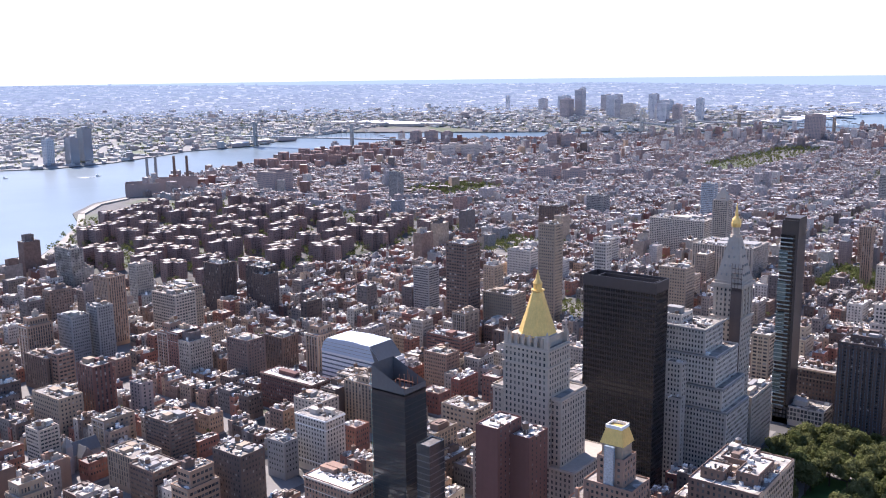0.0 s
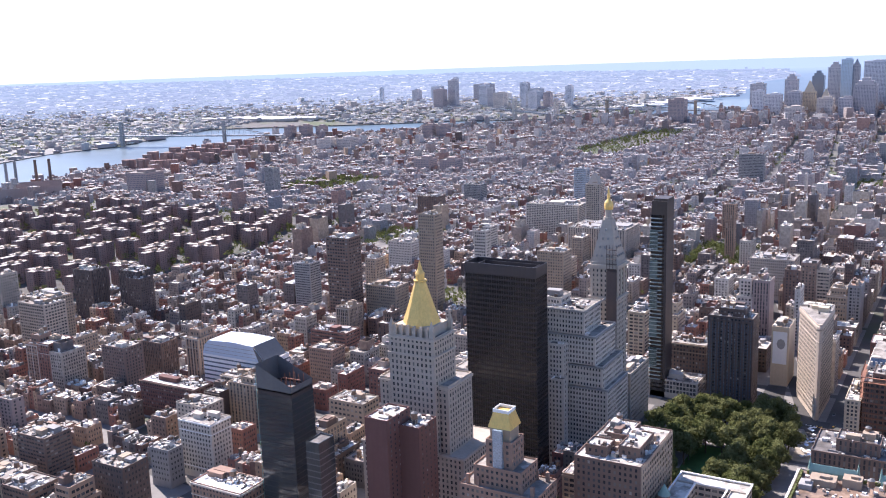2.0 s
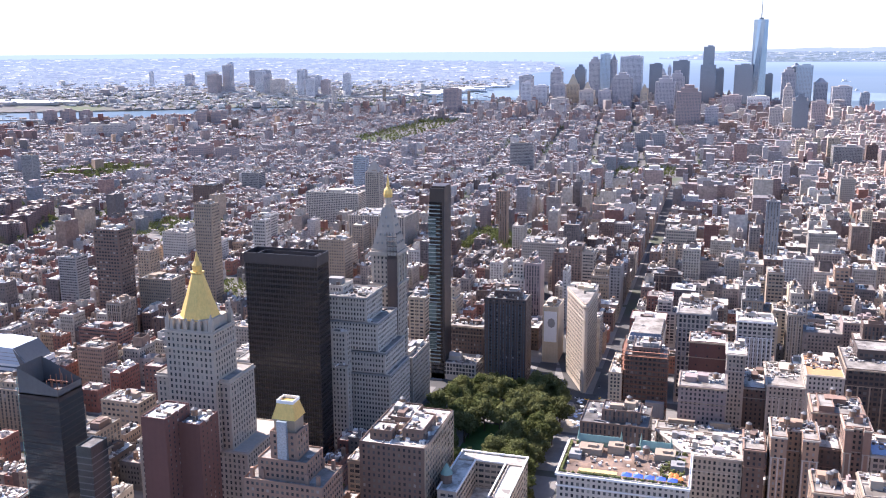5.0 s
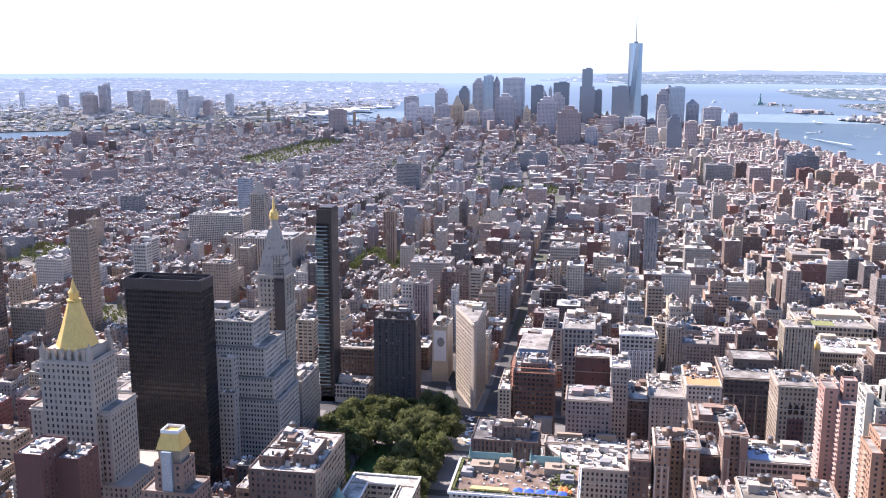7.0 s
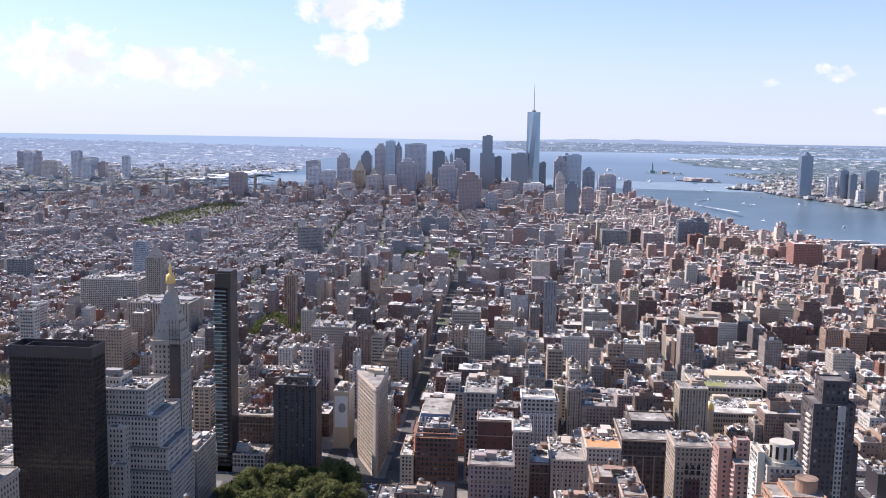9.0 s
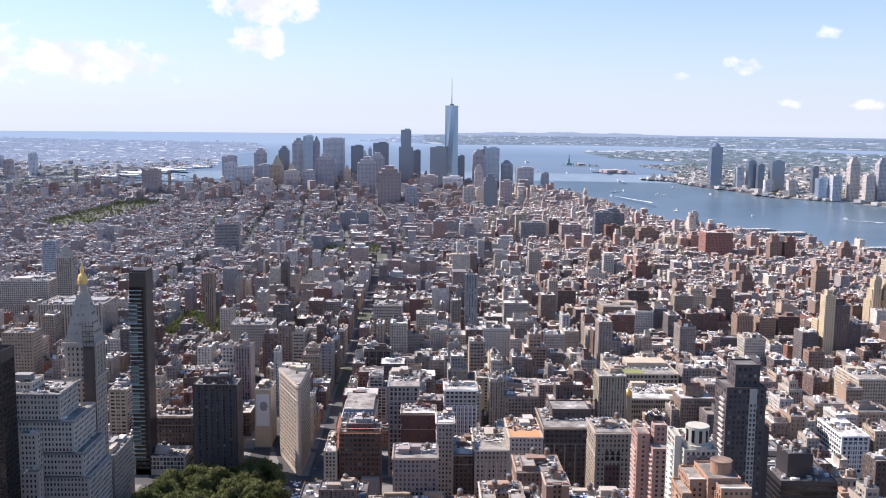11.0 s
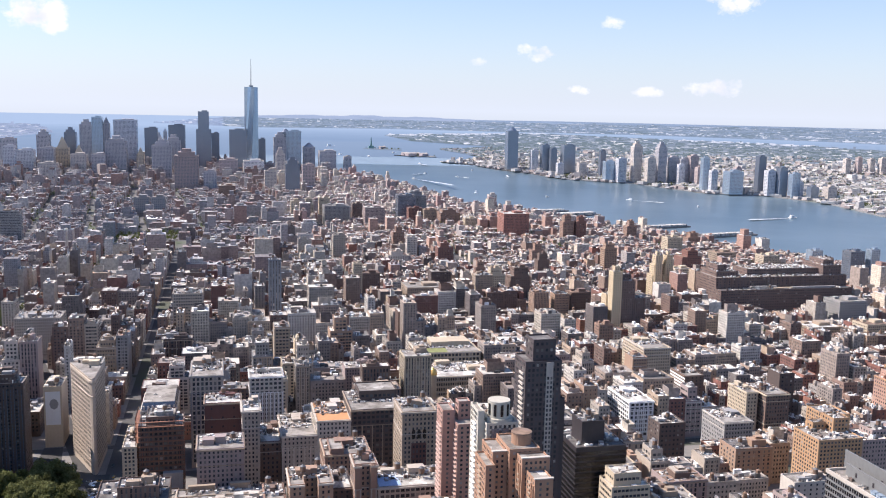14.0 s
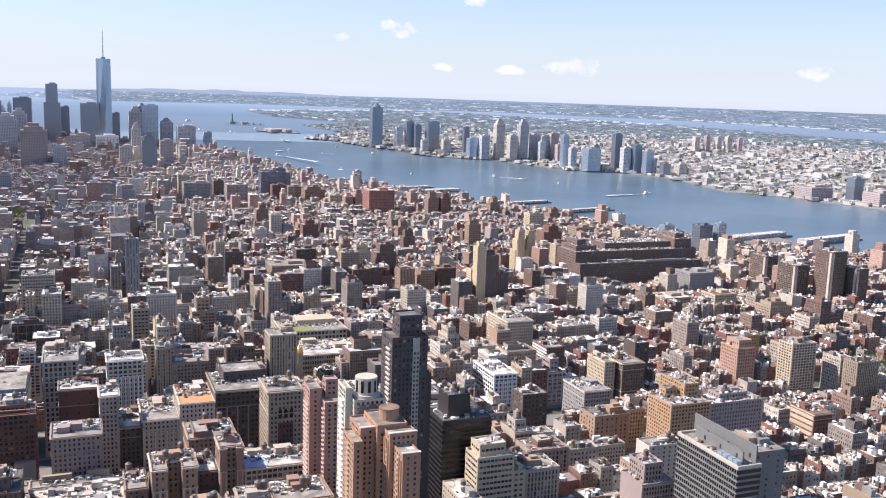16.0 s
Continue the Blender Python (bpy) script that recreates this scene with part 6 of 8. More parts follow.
for x, y, w, h, wall, crown in ((317, 1460, 63, 36, BEIGE, 0), (837, 2197, 28, 66, ROSE, 1), (870, 2193, 25, 63, RED, 1), (1013, 2208, 27, 50, ROSE, 1), (1015, 1974, 37, 40, CREAM, 0), (1110, 2060, 32, 38, ROSE, 1),
                                (924, 1720, 42, 48, RED, 1), (842, 1597, 34, 34, CREAM, 0), (1128, 1756, 38, 30, CREAM, 0), (1226, 1739, 26, 42, PALE_GLASS, 0), (1215, 1595, 32, 62, SLATE, 0), (1256, 1596, 20, 65, PALE_GLASS, 0)):
    corner_house(x, y, w, h, wall, "west side apartment or office block", crown=crown)
for x, y, w, h, wall, crown in ((957, 1257, 49, 38, GREY, 0), (921, 1149, 40, 27, CREAM, 0), (860, 1187, 53, 16, BEIGE, 0), (507, 1352, 17, 52, TAN, 1), (540, 1350, 32, 44, BROWN, 0), (511, 1180, 21, 33, ROSE, 0), (780, 1520, 37, 31, ROSE, 0),
                                (950, 1060, 39, 32, BEIGE, 1), (768, 1769, 27, 57, TAN, 1), (720, 1536, 14, 35, RED, 0), (1080, 1856, 46, 22, BEIGE, 0), (600, 1700, 24, 50, BROWN, 1), (640, 1850, 26, 46, ROSE, 1)):
    corner_house(x, y, w, h, wall, "brick house of the western blocks", crown=crown)

# ---------------------------------------------------------------- the street grid
Y23, BLOCK = 815.0, 80.5
AVENUES = [-1520, -1290, -1075, -850, -640, -505, -372, -240, -95, 222, 497, 770, 1043, 1315, 1570]


def street_y(k):
    return Y23 + (23 - k) * BLOCK


def broadway(y):
    return -115 + (815 - y) * 0.41 if y < 815 else -115 - min(y - 815, 720) * 0.28


PARKS = [(-228, -118, 586, 802), (-385, -300, 1375, 1520), (-640, -560, 1010, 1080), (-1590, -1410, 1860, 2110), (-250, -110, 2200, 2400), (-960, -840, 1320, 1470), (-1180, -1010, 2850, 3700), (10, 115, 2190, 2260), (860, 940, 800, 870)]
for q in PARKS:
    claim(*q)
claim(-250, -98, 790, 830)
STUY = (-1880, -1085, 850, 1530)
rng = random.Random(11)


def skyline(x, y):
    """Usual lowest and highest roofs, the share of tall ones and their height, by district."""
    if y < 1500:
        if -250 < x < 225:
            return (17, 60, 0.07, 75) if y < 1200 else (16, 52, 0.06, 70)
        if x >= 225:
            if x < 500:
                return 14, 42, 0.08, 62
            return (13, 32, 0.2, 58) if x < 800 and y > 950 else (11, 26, 0.13, 52)
        if x > -660:
            return 13, 30, 0.2, 58
        return 12, 26, 0.16, 66
    if y < 2650:
        if x < -330:
            return 13, 21, 0.05, 46
        if x < 100:
            return 16, 40, 0.12, 64
        return 11, 22, 0.07, 48
    if y < 3700:
        return (10, 20, 0.05, 46) if x < -700 else (13, 26, 0.09, 52)
    if -1000 < x < 650:
        return 15, 40, 0.12, 66
    return 14, 30, 0.15, 60


lots = []


def fill_block(x0, x1, y0, y1, big):
    mid = (y0 + y1) / 2
    lo, hi, odds, tall = skyline((x0 + x1) / 2, mid)
    for b0, b1 in ((y0, mid - 1.5), (mid + 1.5, y1)):
        x = x0
        level = lo + (hi - lo) * rng.random() ** 1.1
        while x < x1 - 5:
            if rng.random() < 0.18:
                level = lo + (hi - lo) * rng.random() ** 1.1
            w = min(rng.choice((7, 8, 10, 12, 15, 18, 22, 28, 36)) if hi > 30 else rng.choice((5.5, 6.5, 7.5, 7.5, 9, 12, 18)), x1 - x)
            w = w * big if w * big < x1 - x else x1 - x
            if x1 - (x + w) < 6:
                w = x1 - x
            h = level * rng.uniform(0.62, 1.24) * (0.75 if w < 10 else 1.0)
            if rng.random() < odds and w > 13:
                h = rng.uniform(hi, tall)
            d0, d1 = b0, b1
            cut = rng.uniform(8, 15) if h < 24 else rng.choice((0, rng.uniform(0, 9)))
            if b0 == y0:
                d1 -= cut
            else:
                d0 += cut
            cx, cy = x + w / 2, (d0 + d1) / 2
            bw = broadway(cy)
            l, r = x, x + w
            if l < bw + 11 and r > bw - 11:
                l, r = (l, bw - 11) if bw - l > r - bw else (bw + 11, r)
            if r - l > 4 and free(l, r, d0, d1) and inside(MANHATTAN, cx, cy):
                lots.append(((l + r) / 2, cy, r - l - 0.15, d1 - d0, h))
            x += w


for k in range(31, -34, -1):
    ya, yb = street_y(k), street_y(k - 1)
    half_a, half_b = (14 if k in (23, 14, 34, 0) else 8.5), (14 if k - 1 in (23, 14, 34, 0) else 8.5)
    xs = AVENUES if yb < 2700 else [-2690, -2500, -2300, -2100, -1900, -1700, *AVENUES]
    if yb > 2330:
        xs = [x + (2330 - yb) * 0.11 + 60 for x in xs]
    if yb >= 1500:
        xs = sorted({-2500, -2300, -2100, -1900, -1700, *xs})
    for xa, xb in zip(xs, xs[1:]):
        if STUY[0] < (xa + xb) / 2 < STUY[1] and STUY[2] < (ya + yb) / 2 < STUY[3]:
            continue
        far = math.hypot((xa + xb) / 2, ya)
        fill_block(xa + 13, xb - 13, ya + half_a, yb - half_b, 1.0 if far < 2200 else 1.15)

view = lambda x, y: -68 < math.degrees(math.atan2(x, y)) < 52 and y > 150
lots = [q for q in lots if view(q[0], q[1]) and math.hypot(q[0], q[1]) > 300]
lots.sort(key=lambda q: math.hypot(q[0], q[1]))

flats = [q for q in lots if q[4] > 45 and q[2] > 9][:95]
loft_lots = [q for q in lots if 24 < q[4] <= 45 and q[2] > 9][:135]
houses = [q for q in lots if q[4] <= 24 and q[2] > 7][:50]
OWN = flats + loft_lots + houses
own = set(OWN)
rest = [q for q in lots if q not in own]

# --- the nearest buildings, each a thing of its own
SKINS = [(LIME, "pale limestone"), (BEIGE, "beige brick"), (BROWN, "brown brick"), (ESTATE, "grey-brown brick"), (WHITE_STONE, "white stone"), (DARK_BROWN, "dark brown brick"),
         (TAN, "tan brick"), (GREY, "grey concrete"), (CREAM, "cream terracotta"), (BROWN, "brown brick")]
TOPS = [(SILVER_ROOF, "silver-painted"), (GREY_ROOF, "gravel"), (TAR_ROOF, "tarred"), (SILVER_ROOF, "white"), (BROWN_ROOF, "brown")]
EAST_SKINS = [(BROWN, "brown brick"), (MAROON, "dark red brick"), (ROSE, "rose brick"), (TAN, "tan brick"), (RED, "red brick"), (BEIGE, "beige brick"), (LIME, "pale limestone"), (DARK_BROWN, "dark brown brick"), (ROSE, "rose brick")]
for (x, y, w, d, h) in OWN:
    skin, sname = rng.choice(EAST_SKINS if x < -380 else SKINS)
    top, tname = rng.choice(TOPS)
    kind = "apartment_building" if h > 45 else "loft_building" if h > 24 else "town_house"
    ob = thing(kind, x, y, f"{sname} {kind.replace('_', ' ')} with {tname} flat roof", "building", "buildings of the street grid")
    step_back = h > 38 and rng.random() < 0.45
    h0 = h * rng.uniform(0.72, 0.88) if step_back else h
    blocks = [(0, 0, w, d, 0, h0)]
    if step_back:
        blocks.append((rng.uniform(-0.08, 0.08) * w, rng.uniform(-0.05, 0.1) * d, w * rng.uniform(0.55, 0.8), d * rng.uniform(0.55, 0.8), h0, h))
    b, g = Bulk(), Bulk()
    st = rng.choice((2.3, 2.7, 3.1, 3.6, 4.2))
    tall_of, style = rng.choice((3.2, 3.6, 4.0)), rng.random()
    pane = (st * rng.uniform(0.42, 0.6), rng.uniform(1.7, 2.4)) if style < 0.55 else (st * 0.5, tall_of * 0.86) if style < 0.8 else (st * 0.86, rng.uniform(1.8, 2.3))
    look_of = dict(step=st, storey=tall_of, pane=pane, out=0.08)
    for (bx, by, bw, bd, z0, z1) in blocks:
        b.shell(bx, by, bw, bd, z0, z1, rim=rng.uniform(0.6, 1.4))
        g.panes(bx, by, bw, bd, 3.5 if z0 == 0 else z0, z1 - 1.2, faces=rng.choice(((0, 1, 2, 3), (0, 2), (0, 2, 3), (0, 1, 2))) if z0 == 0 else (0, 1, 2, 3), **look_of)
    part("wall", b, skin, ob)
    for (bx, by, bw, bd, z0, z1) in blocks:
        r = Bulk()
        r.sheet(bx, by, bw - 0.9, bd - 0.9, z1 + 0.02)
        part("roof", r, top, ob)
    if g.v:
        part("glazing", g, GLASS, ob, "rows of dark glass windows", kind="stuff")
    if h > 20:
        b = Bulk()
        for z, o, t in ((h0 - 1.3, 0.5, 0.9), (h0 * 0.8, 0.22, 0.5), (7.5, 0.25, 0.6)):
            for (cx, cy, cw, cd) in ((0, -d / 2 - o / 2, w + o, o), (0, d / 2 + o / 2, w + o, o)):
                b.box(cx, cy, cw, cd, z, z + t)
        if rng.random() < 0.5:
            n = max(2, int(w / (st * 2)))
            for k in range(n + 1):
                for s in (-1, 1):
                    b.box(-w / 2 + 0.4 + k * (w - 0.8) / n, s * (d / 2 + 0.12), 0.7, 0.24, 4, h0 - 1.3)
        part("facade_trim", b, rng.choice((skin, LIME, WHITE_STONE, BEIGE)), ob, "stone cornices and piers", kind="stuff")
    lx, ly, lw, ld, _, hz = blocks[-1]
    for k in range(2 if lw * ld > 350 else 1):
        b = Bulk()
        gw, gd, gh = rng.uniform(0.18, 0.5) * lw, rng.uniform(0.18, 0.5) * ld, rng.uniform(2.8, 6.0)
        gx, gy = lx + rng.uniform(-0.24, 0.24) * lw, ly + rng.uniform(-0.24, 0.24) * ld
        b.box(gx, gy, gw, gd, hz, hz + gh)
        b.box(gx + gw * 0.1, gy, gw * 0.5, gd * 0.5, hz + gh, hz + gh + rng.uniform(0.8, 2.5))
        part("bulkhead", b, rng.choice((skin, skin, GREY, BEIGE, BROWN, LIME)), ob)
    b = Bulk()
    for (bx, by, bw, bd, z0, z1) in blocks:
        for k in range(int(bw * bd / 22)):
            ux, uy = bx + rng.uniform(-0.42, 0.42) * bw, by + rng.uniform(-0.42, 0.42) * bd
            kind_of = rng.random()
            if kind_of < 0.6:
                b.box(ux, uy, rng.uniform(0.7, 2.6), rng.uniform(0.7, 2.6), z1, z1 + rng.uniform(0.5, 1.9))
            elif kind_of < 0.8:
                b.box(ux, uy, rng.uniform(3, 7), 0.5, z1, z1 + rng.uniform(0.6, 1.2), rng.choice((0, 1.57)))
            else:
                b.sheet(ux, uy, rng.uniform(2, 6), rng.uniform(2, 6), z1 + 0.06 + k * 0.01)
    if b.v:
        part("roof_gear", b, CLUTTER, ob, "vents, ducts and machine boxes", kind="stuff")
    if rng.random() < 0.6 and h > 22:
        water_tank_parts(ob, lx + rng.uniform(-0.3, 0.3) * lw, ly + rng.uniform(-0.3, 0.3) * ld, hz)

# --- the further blocks, joined
walls, lofts, farw, westw, tribeca, roofs, far_roofs, west_roofs, panes, gear, tubs = [Bulk() for _ in range(11)]
for (x, y, w, d, h) in rest:
    r = math.hypot(x, y)
    if r < 1500 + 900 * rng.random():
        (lofts if h > 26 else walls).shell(x, y, w, d, 0, h)
        roofs.sheet(x, y, w - 0.9, d - 0.9, h + 0.02)
        if w > 9:
            for k in range(2):
                roofs.sheet(x + rng.uniform(-0.2, 0.2) * w, y + rng.uniform(-0.25, 0.25) * d, rng.uniform(0.2, 0.5) * w, rng.uniform(0.2, 0.45) * d, h + 0.08 + k * 0.06)
        st = rng.choice((2.4, 2.8, 3.2))
        sides = (0, 1) if x < 0 else (0, 3)
        if r < 1500:
            panes.panes(x, y, w, d, 3.5, h - 1.5, step=st, storey=3.5, pane=(st * 0.48, 1.9), out=0.08, faces=(0, 1, 2, 3) if r < 1000 else sides)
        if h > 24 and w > 11 and rng.random() < 0.4:
            top_of = h + rng.uniform(3, 10)
            lofts.shell(x + rng.uniform(-0.15, 0.15) * w, y + rng.uniform(-0.15, 0.15) * d, w * rng.uniform(0.35, 0.65), d * rng.uniform(0.3, 0.6), h, top_of)
        for k in range(rng.randint(6, 12) if r < 1300 else rng.randint(3, 6)):
            gear.box(x + rng.uniform(-0.33, 0.33) * w, y + rng.uniform(-0.36, 0.36) * d, rng.uniform(1.0, max(2.2, 0.3 * w)), rng.uniform(1.0, max(2.5, 0.26 * d)), h, h + rng.uniform(0.7, 4.5))
        if rng.random() < 0.45 and h > 20:
            tx, ty = x + rng.uniform(-0.3, 0.3) * w, y + rng.uniform(-0.3, 0.3) * d
            tubs.tube(tx, ty, 1.9, 1.8, h + 2.5, h + 6.0, 8)
            tubs.tube(tx, ty, 2.0, 0.1, h + 6.0, h + 7.2, 8)
            for sx in (-1.2, 1.2):
                tubs.box(tx + sx, ty, 0.3, 2.4, h, h + 2.5)
    else:
        # blocks out here take the wall palettes paled for haze
        side = westw if x > 180 + 0.16 * max(0, y - 1500) * (rng.random() - 0.5) else farw
        if side is westw and r > 2350 + 500 * rng.random():
            side = tribeca
        cover_of = far_roofs if side is farw else west_roofs
        side.box(x, y, w, d, 0, h, top=False)
        cover_of.sheet(x, y, w, d, h)
        if rng.random() < 0.5:
            cover_of.sheet(x + rng.uniform(-0.2, 0.2) * w, y + rng.uniform(-0.25, 0.25) * d, rng.uniform(0.25, 0.6) * w, rng.uniform(0.2, 0.5) * d, h + 0.3)
        for k in range(rng.choice((1, 2, 2, 3))):
            side.box(x + rng.uniform(-0.3, 0.3) * w, y + rng.uniform(-0.3, 0.3) * d, rng.uniform(2, 6), rng.uniform(2, 6), h, h + rng.uniform(2, 5))
        if h > 34 and rng.random() < 0.6:
            side.box(x, y, w * 0.6, d * 0.6, h, h + rng.uniform(5, 14))


def stuff(name, bulk, material, label, category):
    return tagged(part(name, bulk.draw_in(), material, label=label, kind="stuff"), category=category)


stuff("row_houses", walls, WALL_OLD, "low brick row houses in mixed colours", "buildings")
stuff("loft_blocks", lofts, WALL_LOFT, "stone and brick loft buildings in mixed colours", "buildings")
stuff("downtown_blocks", farw, WALL_MID, "crowded distant brick and stone city blocks", "buildings")
stuff("west_side_blocks", westw, WALL_WEST, "crowded warm brick blocks of the west side", "buildings")
stuff("warehouse_quarter", tribeca, WALL_QUARTER, "cream, tan and pink brick warehouse blocks", "buildings")
stuff("flat_roofs", roofs, ROOF_MIX, "flat roofs, silver, white, grey and tarred", "roofs")
stuff("downtown_roofs", far_roofs, ROOF_MID, "pale and grey flat roofs of the old town", "roofs")
stuff("west_side_roofs", west_roofs, ROOF_WEST, "bright and grey flat roofs of the west side", "roofs")
stuff("block_windows", panes, GLASS, "rows of dark windows in the blocks", "windows")
stuff("roof_boxes", gear, CLUTTER, "stair heads and machine boxes on roofs", "roof boxes")
stuff("roof_tanks", tubs, TANK_WOOD, "wooden rooftop water tanks with cone lids", "water tanks")

# ---------------------------------------------------------------- pavements of the near blocks
pave = Bulk()
for k in range(31, 11, -1):
    ya, yb = street_y(k), street_y(k - 1)
    for xa, xb in zip(AVENUES, AVENUES[1:]):
        if xb > -900:
            pave.span(xa + 9, xb - 9, ya + (9 if k in (23, 14) else 5), yb - (9 if k - 1 in (23, 14) else 5), 0, 0.16)
tagged(part("pavement", pave, PAVING), "grey concrete pavements with kerbs round the blocks", "pavement", kind="structure")

way = Bulk()
for k in range(40):
    y0, y1 = 420 + k * 25, 445 + k * 25
    x0, x1 = broadway(y0), broadway(y1)
    way.put([(x0 - 8, y0, 0.19), (x0 + 8, y0, 0.19), (x1 + 8, y1, 0.19), (x1 - 8, y1, 0.19)], [(0, 1, 2, 3)])
way.put([(-236, 803, 0.2), (-100, 803, 0.2), (-100, 827, 0.2), (-236, 827, 0.2)], [(0, 1, 2, 3)])
way.put([(-167, 828, 0.2), (-142, 828, 0.2), (-150, 903, 0.2), (-167, 903, 0.2)], [(0, 1, 2, 3)])
tagged(part("road", way, ASPHALT), "dark asphalt avenue crossing the blocks aslant", "road", kind="structure")

# ---------------------------------------------------------------- brick estate by the east river: cross-shaped houses among trees
ESTATE_RED = plain("estate_red_brick", (0.265, 0.178, 0.155), 0.9)


def estate_house(x, y, turn, h, long=44):
    s = shrink(math.hypot(x, y))
    ob = thing("estate_house", *settle(x, y)[:2], "red-brown brick cross-shaped apartment house", "apartment house", "estate houses", z=settle(x, y)[2])
    b = Bulk()
    b.shell(0, 0, long * s, 15 * s, 0, h * s, turn)
    part("long_wing", b, ESTATE_RED, ob)
    b = Bulk()
    b.shell(0, 0, 15 * s, 36 * s, 0, h * s - 0.3, turn)
    part("cross_wing", b, ESTATE_RED, ob)
    b = Bulk()
    b.sheet(0, 0, (long - 1) * s, 14 * s, h * s + 0.05, turn)
    b.sheet(0, 0, 14 * s, 35 * s, h * s + 0.10, turn)
    part("roof", b, SILVER_ROOF, ob)
    b = Bulk()
    b.panes(0, 0, long * s, 15 * s, 2, h * s, turn, step=3.2, storey=2.9, pane=(1.5, 1.4))
    b.panes(0, 0, 15 * s, 36 * s, 2, h * s, turn, step=3.2, storey=2.9, pane=(1.5, 1.4))
    part("glazing", b, GLASS, ob, "rows of dark windows", kind="stuff")
    b = Bulk()
    b.box(0, 0, 8 * s, 7 * s, h * s, (h + 4.0) * s, turn)
    part("tank_house", b, BEIGE, ob, "pale rooftop tank house")
    b = Bulk()
    b.box(long * 0.3 * s * math.cos(turn), long * 0.3 * s * math.sin(turn), 5 * s, 5 * s, h * s, (h + 3.0) * s)
    part("stair_head", b, BEIGE, ob)


for i in range(10):
    for j in range(9):
        x, y = -1840 + i * 78 + (j % 2) * 20 + (i * 37 + j * 53) % 31 - 15, 880 + j * 72 + (i % 2) * 14 + (i * 29 + j * 43) % 27 - 13
        if (i * 7 + j * 11) % 13 and inside(MANHATTAN, x - 60, y - 40) and inside(MANHATTAN, x, y) and view(x, y):
            estate_house(x, y, (0, math.pi / 2)[(i + j) % 2], 31 + (i * j) % 4, 48 + (i * 3 + j * 5) % 4 * 7)
lows = Bulk()
for i in range(26):
    x, y = -2480 + (i % 6) * 62, 2080 + (i // 6) * 160
    if inside(MANHATTAN, x - 40, y):
        lows.box(x, y, 40, 14, 0, rng.uniform(38, 50), rng.choice((0, 0.5)))
        lows.box(x, y, 14, 30, 0, 38, rng.choice((0, 0.5)))
stuff("river_estate", lows, ESTATE_RED, "brown brick estate slabs along the river", "buildings")

# ---------------------------------------------------------------- riverside highway
shore = [(-1190, 60), (-1415, 700), (-1525, 815), (-1655, 935), (-1830, 1085), (-1985, 1185), (-2095, 1300), (-2130, 1400)]
road = Bulk()
for (x0, y0), (x1, y1) in zip(shore, shore[1:]):
    L = math.hypot(x1 - x0, y1 - y0)
    road.box((x0 + x1) / 2 + 16, (y0 + y1) / 2 + 6, L + 8, 15, 0, 4.0, math.atan2(y1 - y0, x1 - x0))
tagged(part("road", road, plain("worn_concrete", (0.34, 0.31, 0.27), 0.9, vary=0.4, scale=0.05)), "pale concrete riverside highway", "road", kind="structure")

# ---------------------------------------------------------------- power station with four stacks
px, py = -2127.0, 1527.0
ob = thing("power_station", px, py, "brick power station with four tall dark stacks", "power station")
b = Bulk()
b.shell(0, 0, 185, 70, 0, 33, 0.95)
part("hall", b, ESTATE, ob)
b = Bulk()
b.shell(18, 36, 110, 40, 33, 42, 0.95)
part("upper_hall", b, ESTATE, ob)
for k, (sx, sy) in enumerate(((-2214, 1546), (-2200, 1564), (-2172, 1604), (-2151, 1631))):
    b = Bulk()
    b.tube(sx - px, sy - py, 4.6, 3.6, 0, 94, 16)
    part("smokestack", b, GREY if k < 2 else BROWN, ob, "tall tapering smokestack")
# ---------------------------------------------------------------- skyscrapers of the tip, drawn in with the land
def skyscraper(x, y, w, h, wall, label, d=None, top=0, name="skyscraper", turn=0.0, group="downtown skyscrapers"):
    s = shrink(math.hypot(x, y))
    X, Y, Z = settle(x, y)
    d = (d or w * 0.9) * s
    w, h = w * s, h * s
    ob = thing(name, X, Y, label, "skyscraper", group, z=Z)
    b = Bulk()
    b.shell(0, 0, w, d, 0, h, turn)
    part("wall", b, wall, ob)
    b = Bulk()
    b.sheet(0, 0, w - 0.9, d - 0.9, h, turn)
    part("roof", b, GREY_ROOF, ob)
    # lighter slate panes keep far towers pale, as haze would
    b = Bulk()
    b.panes(0, 0, w, d, 4, h - 3, turn, step=5.0, storey=5.0, pane=(2.6, 2.6), faces=(0, 1, 3))
    if b.v:
        part("glazing", b, SLATE, ob, "rows of windows", kind="stuff")
    b = Bulk()
    if top == 1:
        pyramid(b, 0, 0, w * 0.8, d * 0.8, h, w * 0.1, d * 0.1, h + w * 0.9)
    elif top == 2:
        b.box(0, 0, w * 0.7, d * 0.7, h, h + 14 * s)
        b.box(0, 0, w * 0.4, d * 0.4, h + 14 * s, h + 26 * s)
    elif top == 3:
        b.tube(0, 0, w * 0.45, w * 0.1, h, h + w * 0.35, 16)
    else:
        b.box(w * 0.1, 0, w * 0.5, d * 0.5, h, h + 7 * s)
    part("top", b, wall, ob)
    return ob


